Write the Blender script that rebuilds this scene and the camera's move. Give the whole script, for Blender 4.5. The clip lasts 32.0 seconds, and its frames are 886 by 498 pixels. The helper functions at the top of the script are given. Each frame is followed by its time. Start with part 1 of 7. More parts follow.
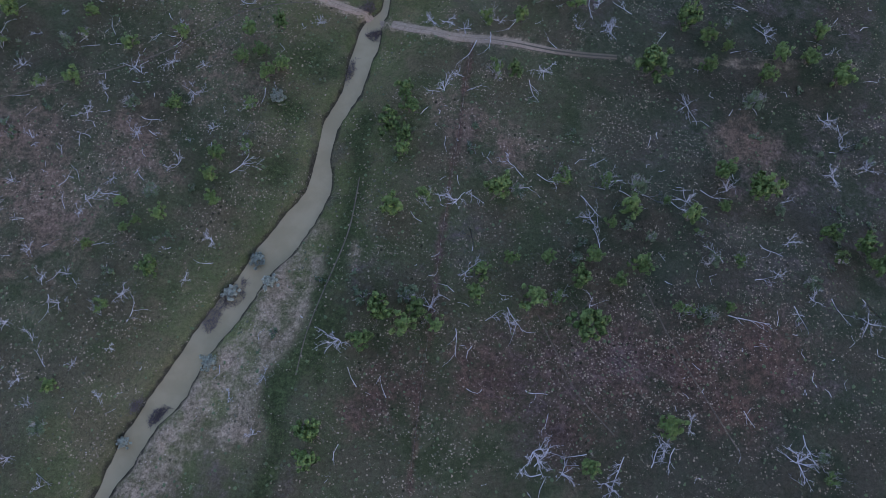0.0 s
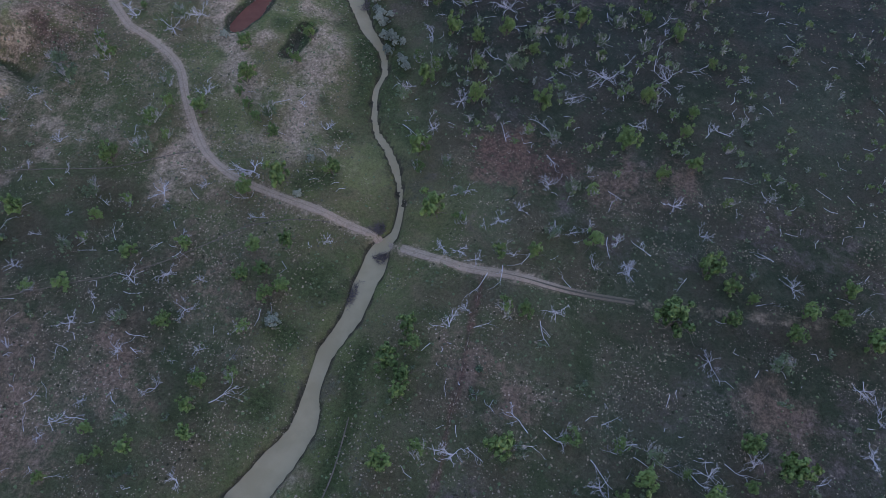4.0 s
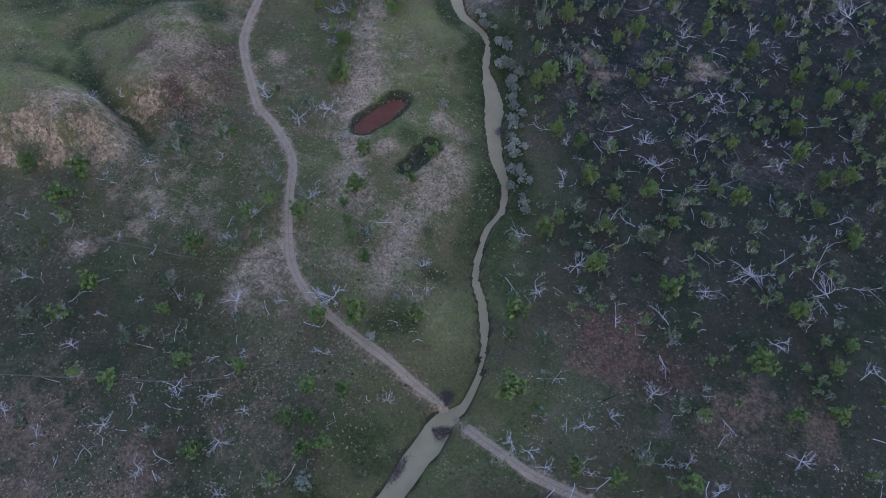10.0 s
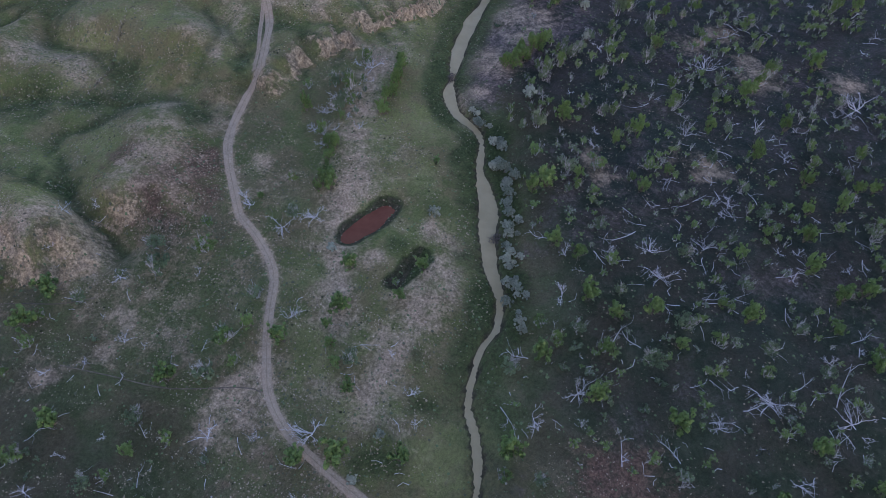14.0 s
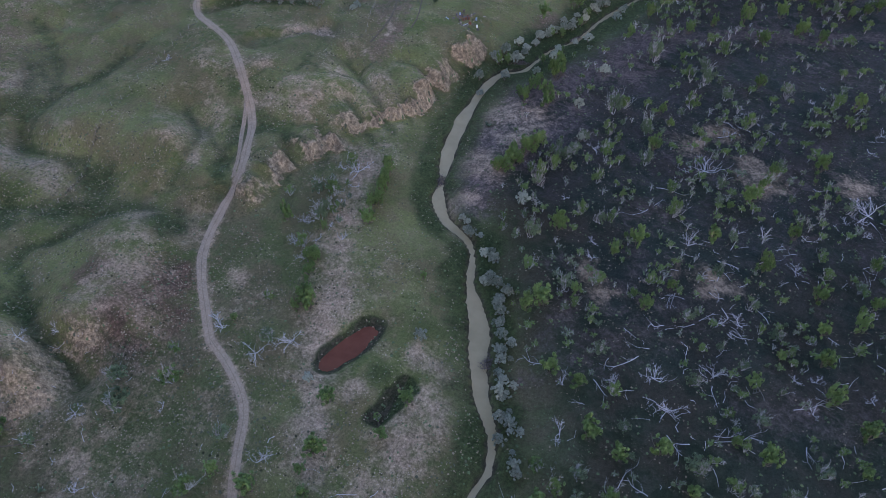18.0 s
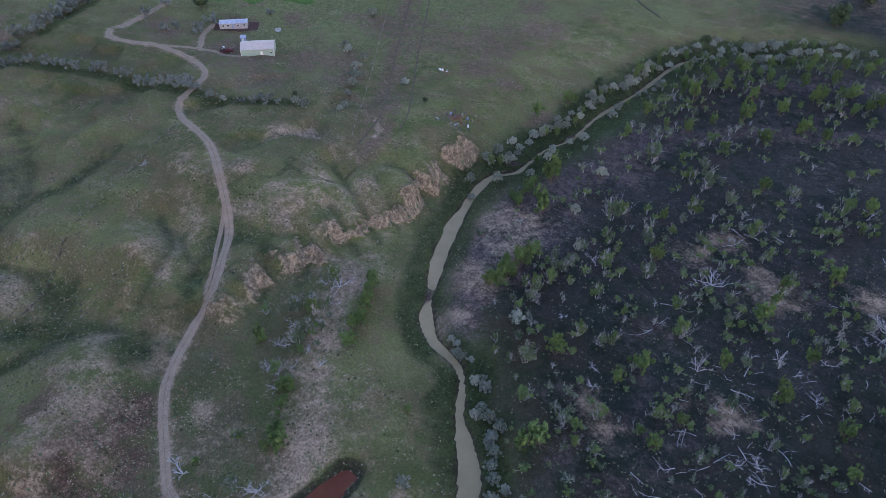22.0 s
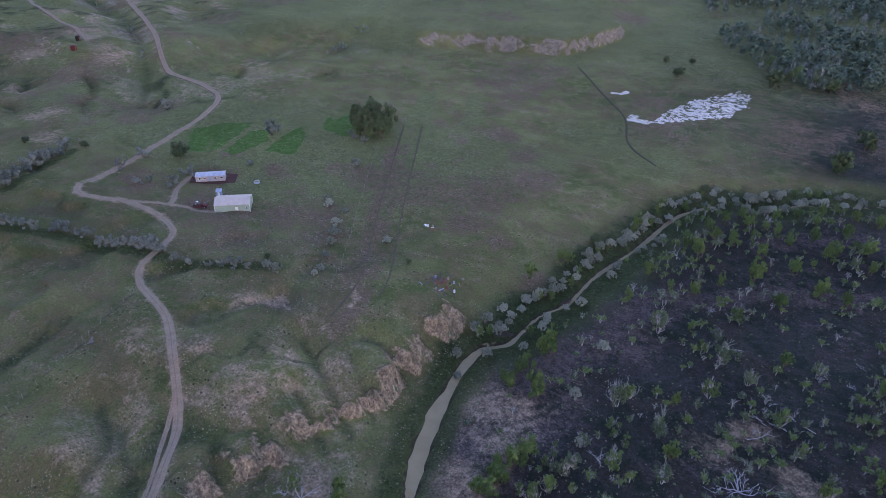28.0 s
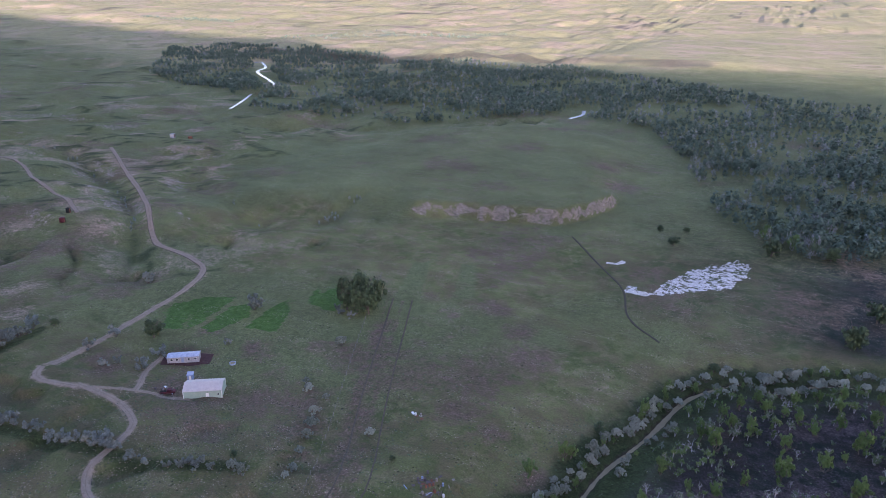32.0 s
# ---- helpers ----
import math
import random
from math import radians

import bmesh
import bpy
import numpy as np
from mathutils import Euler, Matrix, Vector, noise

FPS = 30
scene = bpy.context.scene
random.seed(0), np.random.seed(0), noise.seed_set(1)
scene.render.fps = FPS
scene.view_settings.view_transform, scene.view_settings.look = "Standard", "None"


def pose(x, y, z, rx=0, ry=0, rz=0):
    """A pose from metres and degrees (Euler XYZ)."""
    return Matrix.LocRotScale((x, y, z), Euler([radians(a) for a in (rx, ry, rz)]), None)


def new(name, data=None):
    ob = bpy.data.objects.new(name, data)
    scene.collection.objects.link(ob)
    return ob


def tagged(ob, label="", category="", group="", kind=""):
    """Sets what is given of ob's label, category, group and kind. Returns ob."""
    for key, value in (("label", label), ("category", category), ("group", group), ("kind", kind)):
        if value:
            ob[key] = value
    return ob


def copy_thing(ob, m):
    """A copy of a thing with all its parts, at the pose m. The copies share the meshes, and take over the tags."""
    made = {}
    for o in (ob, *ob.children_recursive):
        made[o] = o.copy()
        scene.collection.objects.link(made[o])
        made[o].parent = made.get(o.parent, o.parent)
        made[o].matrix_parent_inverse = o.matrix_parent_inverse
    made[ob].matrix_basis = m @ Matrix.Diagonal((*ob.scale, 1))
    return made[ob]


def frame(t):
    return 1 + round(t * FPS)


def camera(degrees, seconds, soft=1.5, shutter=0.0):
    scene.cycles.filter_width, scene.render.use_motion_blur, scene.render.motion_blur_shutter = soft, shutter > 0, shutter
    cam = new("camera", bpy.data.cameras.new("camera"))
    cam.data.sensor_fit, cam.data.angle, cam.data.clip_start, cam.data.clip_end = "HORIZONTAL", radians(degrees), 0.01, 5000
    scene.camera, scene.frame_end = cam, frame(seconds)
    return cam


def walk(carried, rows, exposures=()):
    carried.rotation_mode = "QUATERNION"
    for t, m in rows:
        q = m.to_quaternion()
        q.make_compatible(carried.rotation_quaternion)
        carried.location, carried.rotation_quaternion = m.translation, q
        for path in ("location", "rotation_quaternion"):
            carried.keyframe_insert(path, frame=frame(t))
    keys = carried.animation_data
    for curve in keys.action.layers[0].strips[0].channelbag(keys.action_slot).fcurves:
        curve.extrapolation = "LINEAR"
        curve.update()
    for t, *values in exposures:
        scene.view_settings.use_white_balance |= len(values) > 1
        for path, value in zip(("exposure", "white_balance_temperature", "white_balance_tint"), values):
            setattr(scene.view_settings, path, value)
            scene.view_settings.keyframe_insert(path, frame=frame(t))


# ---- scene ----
cam = camera(64.7, 32.0, soft=0.5)
METRES, EYE, TILT, LEAN, TURN = 150.4, 120.0, 0.0, 0.0, 0.0
ROWS = [
    (0.0, 0.0, 0.0, 0.0, 4.63, -70.54, -1.64),
    (0.5, -0.0009, 0.0192, -0.0001, 3.76, -69.01, -1.76),
    (1.0, -0.0025, 0.0362, -0.0013, 3.16, -67.26, -1.92),
    (1.5, -0.0029, 0.0562, -0.0012, 2.83, -65.68, -2.03),
    (2.0, -0.003, 0.0736, -0.0023, 2.45, -63.89, -2.15),
    (2.5, -0.0033, 0.0923, -0.003, 2.54, -62.2, -2.29),
    (3.0, -0.0011, 0.1112, -0.0038, 2.95, -60.48, -2.29),
    (3.5, -0.0033, 0.1272, -0.0059, 4.39, -59.28, -2.47),
    (4.0, -0.0011, 0.1469, -0.0073, 9.06, -59.4, -2.49),
    (4.5, -0.0013, 0.1661, -0.0086, 13.72, -58.98, -2.59),
    (6.5, -0.0028, 0.2406, -0.0111, 24.55, -58.27, -2.16),
    (7.0, -0.0048, 0.2571, -0.0116, 24.91, -58.12, -2.11),
    (7.5, -0.0068, 0.2731, -0.0122, 25.14, -57.95, -2.08),
    (8.0, -0.0099, 0.2891, -0.0126, 25.28, -57.8, -2.02),
    (8.5, -0.0129, 0.3041, -0.0131, 25.31, -57.59, -1.95),
    (9.0, -0.0158, 0.3192, -0.0134, 25.38, -57.43, -1.8),
    (9.5, -0.0199, 0.3337, -0.0135, 25.38, -57.18, -1.72),
    (10.0, -0.0223, 0.3485, -0.0137, 25.48, -56.63, -1.56),
    (10.5, -0.0258, 0.3621, -0.0141, 25.5, -56.03, -1.48),
    (11.0, -0.0295, 0.3757, -0.0143, 25.48, -55.48, -1.41),
    (11.5, -0.0326, 0.3897, -0.0147, 25.54, -54.95, -1.29),
    (12.0, -0.0361, 0.4039, -0.0147, 25.53, -54.41, -1.21),
    (12.5, -0.0399, 0.4176, -0.015, 25.51, -53.89, -1.14),
    (13.0, -0.0431, 0.4315, -0.0152, 25.53, -53.34, -1.03),
    (13.5, -0.0467, 0.4454, -0.0154, 25.5, -52.78, -0.96),
    (14.0, -0.0501, 0.4594, -0.0155, 25.47, -52.26, -0.88),
    (14.5, -0.0538, 0.4735, -0.0157, 25.47, -51.73, -0.84),
    (16.5, -0.0715, 0.5313, -0.0143, 25.36, -49.51, -0.76),
    (17.0, -0.0761, 0.5454, -0.0144, 25.3, -48.85, -0.76),
    (17.5, -0.0797, 0.5595, -0.0147, 25.32, -48.16, -0.73),
    (18.0, -0.0831, 0.5739, -0.0148, 25.3, -47.47, -0.67),
    (18.5, -0.0872, 0.5882, -0.015, 25.28, -46.78, -0.66),
    (19.0, -0.0915, 0.6025, -0.0151, 25.27, -46.1, -0.64),
    (19.5, -0.0956, 0.617, -0.0152, 25.25, -45.41, -0.61),
    (20.0, -0.0999, 0.6318, -0.0152, 25.23, -44.74, -0.61),
    (20.5, -0.1042, 0.6458, -0.0161, 25.21, -43.98, -0.61),
    (21.0, -0.1084, 0.6605, -0.0157, 25.17, -43.33, -0.57),
    (21.5, -0.1121, 0.6738, -0.0155, 25.15, -42.69, -0.56),
    (22.0, -0.1162, 0.6882, -0.0155, 25.13, -42.0, -0.53),
    (22.5, -0.1203, 0.7025, -0.0157, 25.12, -41.26, -0.51),
    (23.0, -0.1243, 0.7168, -0.0156, 25.08, -40.53, -0.49),
    (23.5, -0.1286, 0.731, -0.0154, 25.05, -39.8, -0.48),
    (24.0, -0.1328, 0.7453, -0.0154, 25.04, -39.02, -0.45),
    (24.5, -0.1369, 0.7593, -0.0155, 25.02, -38.23, -0.43),
    (25.0, -0.1407, 0.7736, -0.0151, 25.01, -37.49, -0.41),
    (25.5, -0.145, 0.7875, -0.0152, 24.98, -36.73, -0.4),
    (27.5, -0.1609, 0.8437, -0.014, 24.89, -33.61, -0.33),
    (28.0, -0.1651, 0.8582, -0.0136, 24.84, -32.62, -0.32),
    (28.5, -0.1693, 0.8723, -0.0132, 24.78, -31.6, -0.32),
    (29.0, -0.1734, 0.8868, -0.0127, 24.76, -30.48, -0.31),
    (29.5, -0.1776, 0.9014, -0.0121, 24.73, -28.94, -0.29),
    (30.0, -0.1816, 0.9153, -0.0121, 24.66, -27.19, -0.28),
    (30.5, -0.1857, 0.9294, -0.0124, 24.63, -25.4, -0.26),
    (31.0, -0.1897, 0.9438, -0.012, 24.6, -23.6, -0.22),
    (31.5, -0.1941, 0.9583, -0.0109, 24.56, -21.78, -0.2),
    (32.0, -0.1981, 0.9726, -0.0111, 24.55, -19.94, -0.17),
]
walk(cam, [(t, pose(0, 0, EYE, TILT, LEAN, TURN) @ pose(METRES * x, METRES * y, METRES * z, 90 + pitch, roll, yaw)) for t, x, y, z, yaw, pitch, roll in ROWS],
     exposures=[(0.0, 2.28, 5930, 36), (19.0, 2.31, 5860, 34), (25.0, 2.14, 5760, 38), (32.0, 2.12, 5660, 44)])

# ---- daylight: low evening sun behind a long ridge, added out of view to block it, open sky over the valley ----
SUN_FROM = Vector((0.5, -0.866, 0.0))
SUN_ELEV = radians(6.6)
ADDED_RIDGE_SIDE = Vector((-0.365, -0.931, 0.0))
world = bpy.data.worlds.new("evening_sky")
scene.world = world
world.use_nodes = True
wn = world.node_tree.nodes
sky = wn.new("ShaderNodeTexSky")
sky.sky_type = "NISHITA"
sky.sun_disc = False
sky.sun_elevation = SUN_ELEV
sky.sun_rotation = math.atan2(SUN_FROM.x, SUN_FROM.y)
sky.air_density, sky.dust_density, sky.ozone_density = 1.0, 1.0, 1.0
world.node_tree.links.new(sky.outputs["Color"], wn["Background"].inputs["Color"])
wn["Background"].inputs["Strength"].default_value = 0.15
sun_data = bpy.data.lights.new("sun", "SUN")
sun_data.energy, sun_data.angle, sun_data.color = 5.0, radians(0.6), (1.0, 0.90, 0.72)
sun = new("sun", sun_data)
toward = Vector((SUN_FROM.x * math.cos(SUN_ELEV), SUN_FROM.y * math.cos(SUN_ELEV), math.sin(SUN_ELEV)))
sun.rotation_euler = toward.to_track_quat("Z", "Y").to_euler()


# ---- materials ----
class Nodes:
    """A node material with short calls."""

    def __init__(self, name):
        self.m = bpy.data.materials.new(name)
        self.m.use_nodes = True
        self.t = self.m.node_tree
        self.b = self.t.nodes["Principled BSDF"]
        self.pos = None

    def n(self, kind, **props):
        node = self.t.nodes.new(kind)
        for k, v in props.items():
            setattr(node, k, v)
        return node

    def link(self, a, b):
        self.t.links.new(a, b)

    def coords(self):
        if self.pos is None:
            self.pos = self.n("ShaderNodeNewGeometry").outputs["Position"]
        return self.pos

    def noise(self, scale, detail=4.0, rough=0.6, local=False):
        node = self.n("ShaderNodeTexNoise")
        node.inputs["Scale"].default_value = scale
        node.inputs["Detail"].default_value = detail
        node.inputs["Roughness"].default_value = rough
        if local:
            self.link(self.n("ShaderNodeTexCoord").outputs["Object"], node.inputs["Vector"])
        else:
            self.link(self.coords(), node.inputs["Vector"])
        return node.outputs["Fac"]

    def ramp(self, fac, lo, hi):
        node = self.n("ShaderNodeMapRange", interpolation_type="SMOOTHSTEP")
        self.link(fac, node.inputs["Value"])
        node.inputs["From Min"].default_value, node.inputs["From Max"].default_value = lo, hi
        return node.outputs["Result"]

    def math(self, op, a, b):
        node = self.n("ShaderNodeMath", operation=op)
        for slot, v in zip(node.inputs, (a, b)):
            if isinstance(v, (int, float)):
                slot.default_value = v
            else:
                self.link(v, slot)
        return node.outputs[0]

    def mix(self, fac, a, b):
        node = self.n("ShaderNodeMix", data_type="RGBA")
        if isinstance(fac, (int, float)):
            node.inputs[0].default_value = fac
        else:
            self.link(fac, node.inputs[0])
        for slot, v in ((node.inputs[6], a), (node.inputs[7], b)):
            if isinstance(v, tuple):
                slot.default_value = (*v, 1.0)
            else:
                self.link(v, slot)
        return node.outputs[2]

    def attr(self, name):
        return self.n("ShaderNodeAttribute", attribute_name=name).outputs["Fac"]

    def finish(self, colour, rough=0.9, bump=None, strength=0.4, distance=0.1, spec=0.2):
        self.link(colour, self.b.inputs["Base Color"])
        self.b.inputs["Roughness"].default_value = rough
        self.b.inputs["Specular IOR Level"].default_value = spec
        if bump is not None:
            node = self.n("ShaderNodeBump")
            node.inputs["Strength"].default_value, node.inputs["Distance"].default_value = strength, distance
            self.link(bump, node.inputs["Height"])
            self.link(node.outputs["Normal"], self.b.inputs["Normal"])
        return self.m


def simple(name, dark, light, scale, rough=0.85, spread=0.5, metallic=0.0, local=True):
    """Two tones of one stuff, in grain and from piece to piece."""
    k = Nodes(name)
    f = k.ramp(k.noise(scale, 5.0, 0.65, local), 0.3, 0.7)
    who = k.n("ShaderNodeObjectInfo").outputs["Random"]
    isle = k.n("ShaderNodeNewGeometry").outputs["Random Per Island"]
    f = k.math("ADD", k.math("MULTIPLY", f, 1 - spread), k.math("MULTIPLY", k.math("ADD", who, isle), spread * 0.5))
    k.b.inputs["Metallic"].default_value = metallic
    return k.finish(k.mix(f, dark, light), rough, k.noise(scale * 4, 3.0, 0.6, local), 0.3, 0.02)


def ground_material():
    k = Nodes("prairie_ground")
    broad = k.ramp(k.noise(0.035, 5.0, 0.6), 0.35, 0.65)
    middle = k.noise(0.22, 6.0, 0.68)
    fine = k.noise(1.7, 5.0, 0.75)
    grit = k.noise(6.0, 3.0, 0.7)
    hue = k.ramp(k.noise(0.11, 5.0, 0.65), 0.40, 0.62)
    lay = k.n("ShaderNodeMapping")
    lay.inputs["Rotation"].default_value = (0.0, 0.0, -1.22)
    lay.inputs["Scale"].default_value = (0.32, 1.0, 1.0)
    k.link(k.coords(), lay.inputs["Vector"])
    streak_node = k.n("ShaderNodeTexNoise")
    streak_node.inputs["Scale"].default_value, streak_node.inputs["Detail"].default_value, streak_node.inputs["Roughness"].default_value = 0.20, 5.0, 0.66
    k.link(lay.outputs["Vector"], streak_node.inputs["Vector"])
    streak = streak_node.outputs["Fac"]
    grass = k.mix(broad, (0.084, 0.106, 0.036), (0.148, 0.158, 0.064))
    grass = k.mix(k.ramp(middle, 0.44, 0.70), grass, (0.196, 0.186, 0.092))
    grass = k.mix(k.math("MULTIPLY", hue, 0.62), grass, (0.122, 0.098, 0.056))
    grass = k.mix(k.math("MULTIPLY", k.ramp(streak, 0.54, 0.66), 0.20), grass, (0.215, 0.198, 0.112))
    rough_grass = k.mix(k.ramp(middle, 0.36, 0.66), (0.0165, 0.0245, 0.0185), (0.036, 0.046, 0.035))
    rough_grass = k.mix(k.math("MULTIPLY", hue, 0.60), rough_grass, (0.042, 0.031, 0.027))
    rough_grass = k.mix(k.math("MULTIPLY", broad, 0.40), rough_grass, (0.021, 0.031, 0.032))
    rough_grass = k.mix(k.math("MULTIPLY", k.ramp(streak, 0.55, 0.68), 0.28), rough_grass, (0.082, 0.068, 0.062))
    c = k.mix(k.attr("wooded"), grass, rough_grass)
    drift = k.noise(0.5, 6.0, 0.7)

    def zone(base, name, colours, lo=0.35, hi=0.75, grain=0.9):
        rag = k.math("ADD", k.math("MULTIPLY", k.math("SUBTRACT", k.math("ADD", middle, drift), 1.0), 1.3), k.math("MULTIPLY", k.math("SUBTRACT", fine, 0.5), 0.5))
        here = k.attr(name)
        f = k.math("ADD", here, k.math("MULTIPLY", k.math("MULTIPLY", rag, grain), k.ramp(here, 0.0, 0.3)))
        own = k.mix(k.ramp(k.math("ADD", k.math("MULTIPLY", fine, 0.5), k.math("MULTIPLY", drift, 0.5)), 0.38, 0.62), *colours)
        return k.mix(k.ramp(f, lo, hi), base, own)

    c = zone(c, "meadow", ((0.083, 0.106, 0.044), (0.143, 0.160, 0.071)), 0.2, 1.0)
    c = zone(c, "brown", ((0.090, 0.066, 0.048), (0.165, 0.120, 0.090)), 0.22, 1.0)
    c = zone(c, "red", ((0.050, 0.033, 0.026), (0.112, 0.070, 0.053)), 0.2, 1.1)
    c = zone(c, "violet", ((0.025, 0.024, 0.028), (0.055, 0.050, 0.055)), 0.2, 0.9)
    c = zone(c, "dusty", ((0.050, 0.042, 0.044), (0.112, 0.090, 0.090)), 0.3, 0.95)
    c = zone(c, "bare", ((0.190, 0.144, 0.107), (0.330, 0.256, 0.192)), 0.20, 1.10)
    c = zone(c, "lush", ((0.019, 0.031, 0.012), (0.050, 0.068, 0.028)), 0.25, 0.9, 0.8)
    c = zone(c, "crop", ((0.036, 0.090, 0.016), (0.075, 0.140, 0.036)), 0.30, 0.6, 0.6)
    c = zone(c, "clay", ((0.185, 0.142, 0.094), (0.365, 0.288, 0.198)), 0.34, 0.70, 0.7)
    c = zone(c, "rock", ((0.122, 0.104, 0.086), (0.280, 0.242, 0.200)), 0.45, 0.85, 0.9)
    c = zone(c, "mud", ((0.028, 0.027, 0.017), (0.056, 0.050, 0.035)), 0.3, 0.8, 0.6)
    c = zone(c, "salt", ((0.42, 0.41, 0.40), (0.62, 0.60, 0.58)), 0.50, 0.64, 1.15)
    c = zone(c, "gold", ((0.190, 0.182, 0.088), (0.300, 0.280, 0.142)), 0.2, 0.9, 0.6)
    c = k.mix(k.math("MULTIPLY", k.attr("gold"), k.math("MULTIPLY", k.ramp(k.noise(0.007, 5.0, 0.65), 0.46, 0.62), 0.7)), c, (0.340, 0.262, 0.182))
    c = k.mix(k.math("MULTIPLY", k.attr("gold"), k.math("MULTIPLY", k.ramp(k.noise(0.016, 6.0, 0.7), 0.54, 0.64), 0.75)), c, (0.120, 0.128, 0.055))
    # brush and scarp shadows painted as one dark tone on the far plains
    c = k.mix(k.attr("scrub"), c, (0.060, 0.058, 0.050))
    # dry seed heads, dung and pale stones as a sprinkle, thick along the streaks
    thick = k.ramp(streak, 0.47, 0.60)
    for size, lo, hi, colour, share in ((2.5, 0.27, 0.15, (0.36, 0.30, 0.25), 0.30), (1.35, 0.24, 0.15, (0.40, 0.33, 0.27), 0.56), (0.8, 0.30, 0.14, (0.014, 0.020, 0.010), 0.55)):
        cell = k.n("ShaderNodeTexVoronoi")
        cell.inputs["Scale"].default_value = size
        k.link(k.coords(), cell.inputs["Vector"])
        tell = k.n("ShaderNodeSeparateColor")
        k.link(cell.outputs["Color"], tell.inputs[0])
        some = k.math("GREATER_THAN", k.math("ADD", tell.outputs[0], k.math("MULTIPLY", thick, 0.32)), share + 0.25)
        dots = k.math("MULTIPLY", k.ramp(cell.outputs["Distance"], lo, hi), k.math("MULTIPLY", some, k.math("ADD", 0.05, k.math("MULTIPLY", thick, 0.95))))
        dots = k.math("MULTIPLY", dots, k.math("SUBTRACT", 1.0, k.math("MAXIMUM", k.attr("lush"), k.math("MAXIMUM", k.attr("clay"), k.attr("gold")))))
        dots = k.math("MULTIPLY", dots, k.math("SUBTRACT", 1.0, k.math("MULTIPLY", k.attr("sparse"), 0.85)))
        c = k.mix(k.math("MULTIPLY", dots, 0.85), c, colour)
    tone = k.math("MAXIMUM", 0.15, k.math("ADD", -0.62, k.math("ADD", k.math("MULTIPLY", grit, 1.6), k.math("MULTIPLY", fine, 1.64))))
    sweep = k.math("ADD", k.math("MULTIPLY", k.noise(0.016, 6.0, 0.7), 1.1), 0.45)
    tone = k.math("MULTIPLY", tone, sweep)
    squash = k.n("ShaderNodeVectorMath", operation="MULTIPLY")
    squash.inputs[1].default_value = (1.0, 1.0, 0.15)
    k.link(k.coords(), squash.inputs[0])
    flute = k.n("ShaderNodeTexNoise")
    flute.inputs["Scale"].default_value, flute.inputs["Detail"].default_value = 0.8, 4.0
    k.link(squash.outputs[0], flute.inputs["Vector"])
    # shadows between the clay ribs, painted in as dark upright rills
    c = k.mix(k.math("MULTIPLY", k.math("MULTIPLY", k.attr("clay"), 0.7), k.ramp(flute.outputs["Fac"], 0.56, 0.40)), c, (0.095, 0.076, 0.054))
    dim = k.n("ShaderNodeVectorMath", operation="SCALE")
    k.link(c, dim.inputs[0])
    k.link(tone, dim.inputs["Scale"])
    relief = k.math("ADD", k.math("MULTIPLY", fine, 0.7), k.math("MULTIPLY", grit, 0.3))
    relief = k.math("ADD", relief, k.math("MULTIPLY", k.math("MULTIPLY", flute.outputs["Fac"], k.attr("clay")), 5.0))
    return k.finish(dim.outputs[0], 0.95, relief, 0.8, 0.6, 0.1)


def track_material():
    k = Nodes("track_dirt")
    c = k.mix(k.ramp(k.noise(0.5, 5.0, 0.65), 0.3, 0.7), (0.176, 0.137, 0.100), (0.256, 0.204, 0.152))
    c = k.mix(k.ramp(k.noise(3.0, 4.0, 0.7), 0.35, 0.75), c, (0.310, 0.252, 0.194))
    c = k.mix(k.ramp(k.attr("verge"), 0.25, 0.8), c, (0.066, 0.062, 0.046))
    return k.finish(c, 0.95, k.noise(2.5, 5.0, 0.7), 0.5, 0.12, 0.1)


def water_material(name, a, b, rough):
    k = Nodes(name)
    c = k.mix(k.ramp(k.noise(0.18, 4.0, 0.6), 0.35, 0.65), a, b)
    return k.finish(c, rough, k.noise(3.0, 2.0, 0.5), 0.02, 0.05, 0.12)


M_GROUND = ground_material()
M_TRACK = track_material()
M_YARD = simple("yard_soil", (0.042, 0.020, 0.020), (0.082, 0.044, 0.040), 0.8, 0.95, 0.2, 0.0, False)
M_TRAIL = simple("trail_dust", (0.066, 0.056, 0.045), (0.135, 0.114, 0.092), 0.7, 0.95, 0.1, 0.0, False)
M_WATER = water_material("silty_water", (0.232, 0.196, 0.116), (0.268, 0.228, 0.140), 0.5)
M_REDWATER = water_material("red_pond_water", (0.098, 0.032, 0.018), (0.130, 0.046, 0.027), 0.4)
M_RIVER = water_material("river_water", (0.30, 0.32, 0.33), (0.38, 0.40, 0.41), 0.2)
M_LEAF = simple("cottonwood_leaf", (0.027, 0.055, 0.016), (0.152, 0.235, 0.074), 1.3, 0.6, 0.7)
M_SAGE = simple("greyish_leaf", (0.034, 0.060, 0.032), (0.145, 0.196, 0.112), 1.3, 0.7, 0.8)
M_OLIVE = simple("silver_leaf", (0.045, 0.065, 0.048), (0.370, 0.410, 0.345), 1.5, 0.6, 0.9)
M_SHRUB = simple("shelter_leaf", (0.040, 0.054, 0.046), (0.270, 0.300, 0.270), 1.5, 0.7, 0.7)
M_DARK = simple("dark_leaf", (0.024, 0.040, 0.020), (0.110, 0.155, 0.075), 1.2, 0.7, 0.7)
M_BARK = simple("bark", (0.075, 0.062, 0.050), (0.160, 0.140, 0.118), 3.0, 0.95, 0.4)
M_DEAD = simple("weathered_dead_wood", (0.25, 0.25, 0.28), (0.56, 0.56, 0.62), 4.0, 0.9, 0.6)
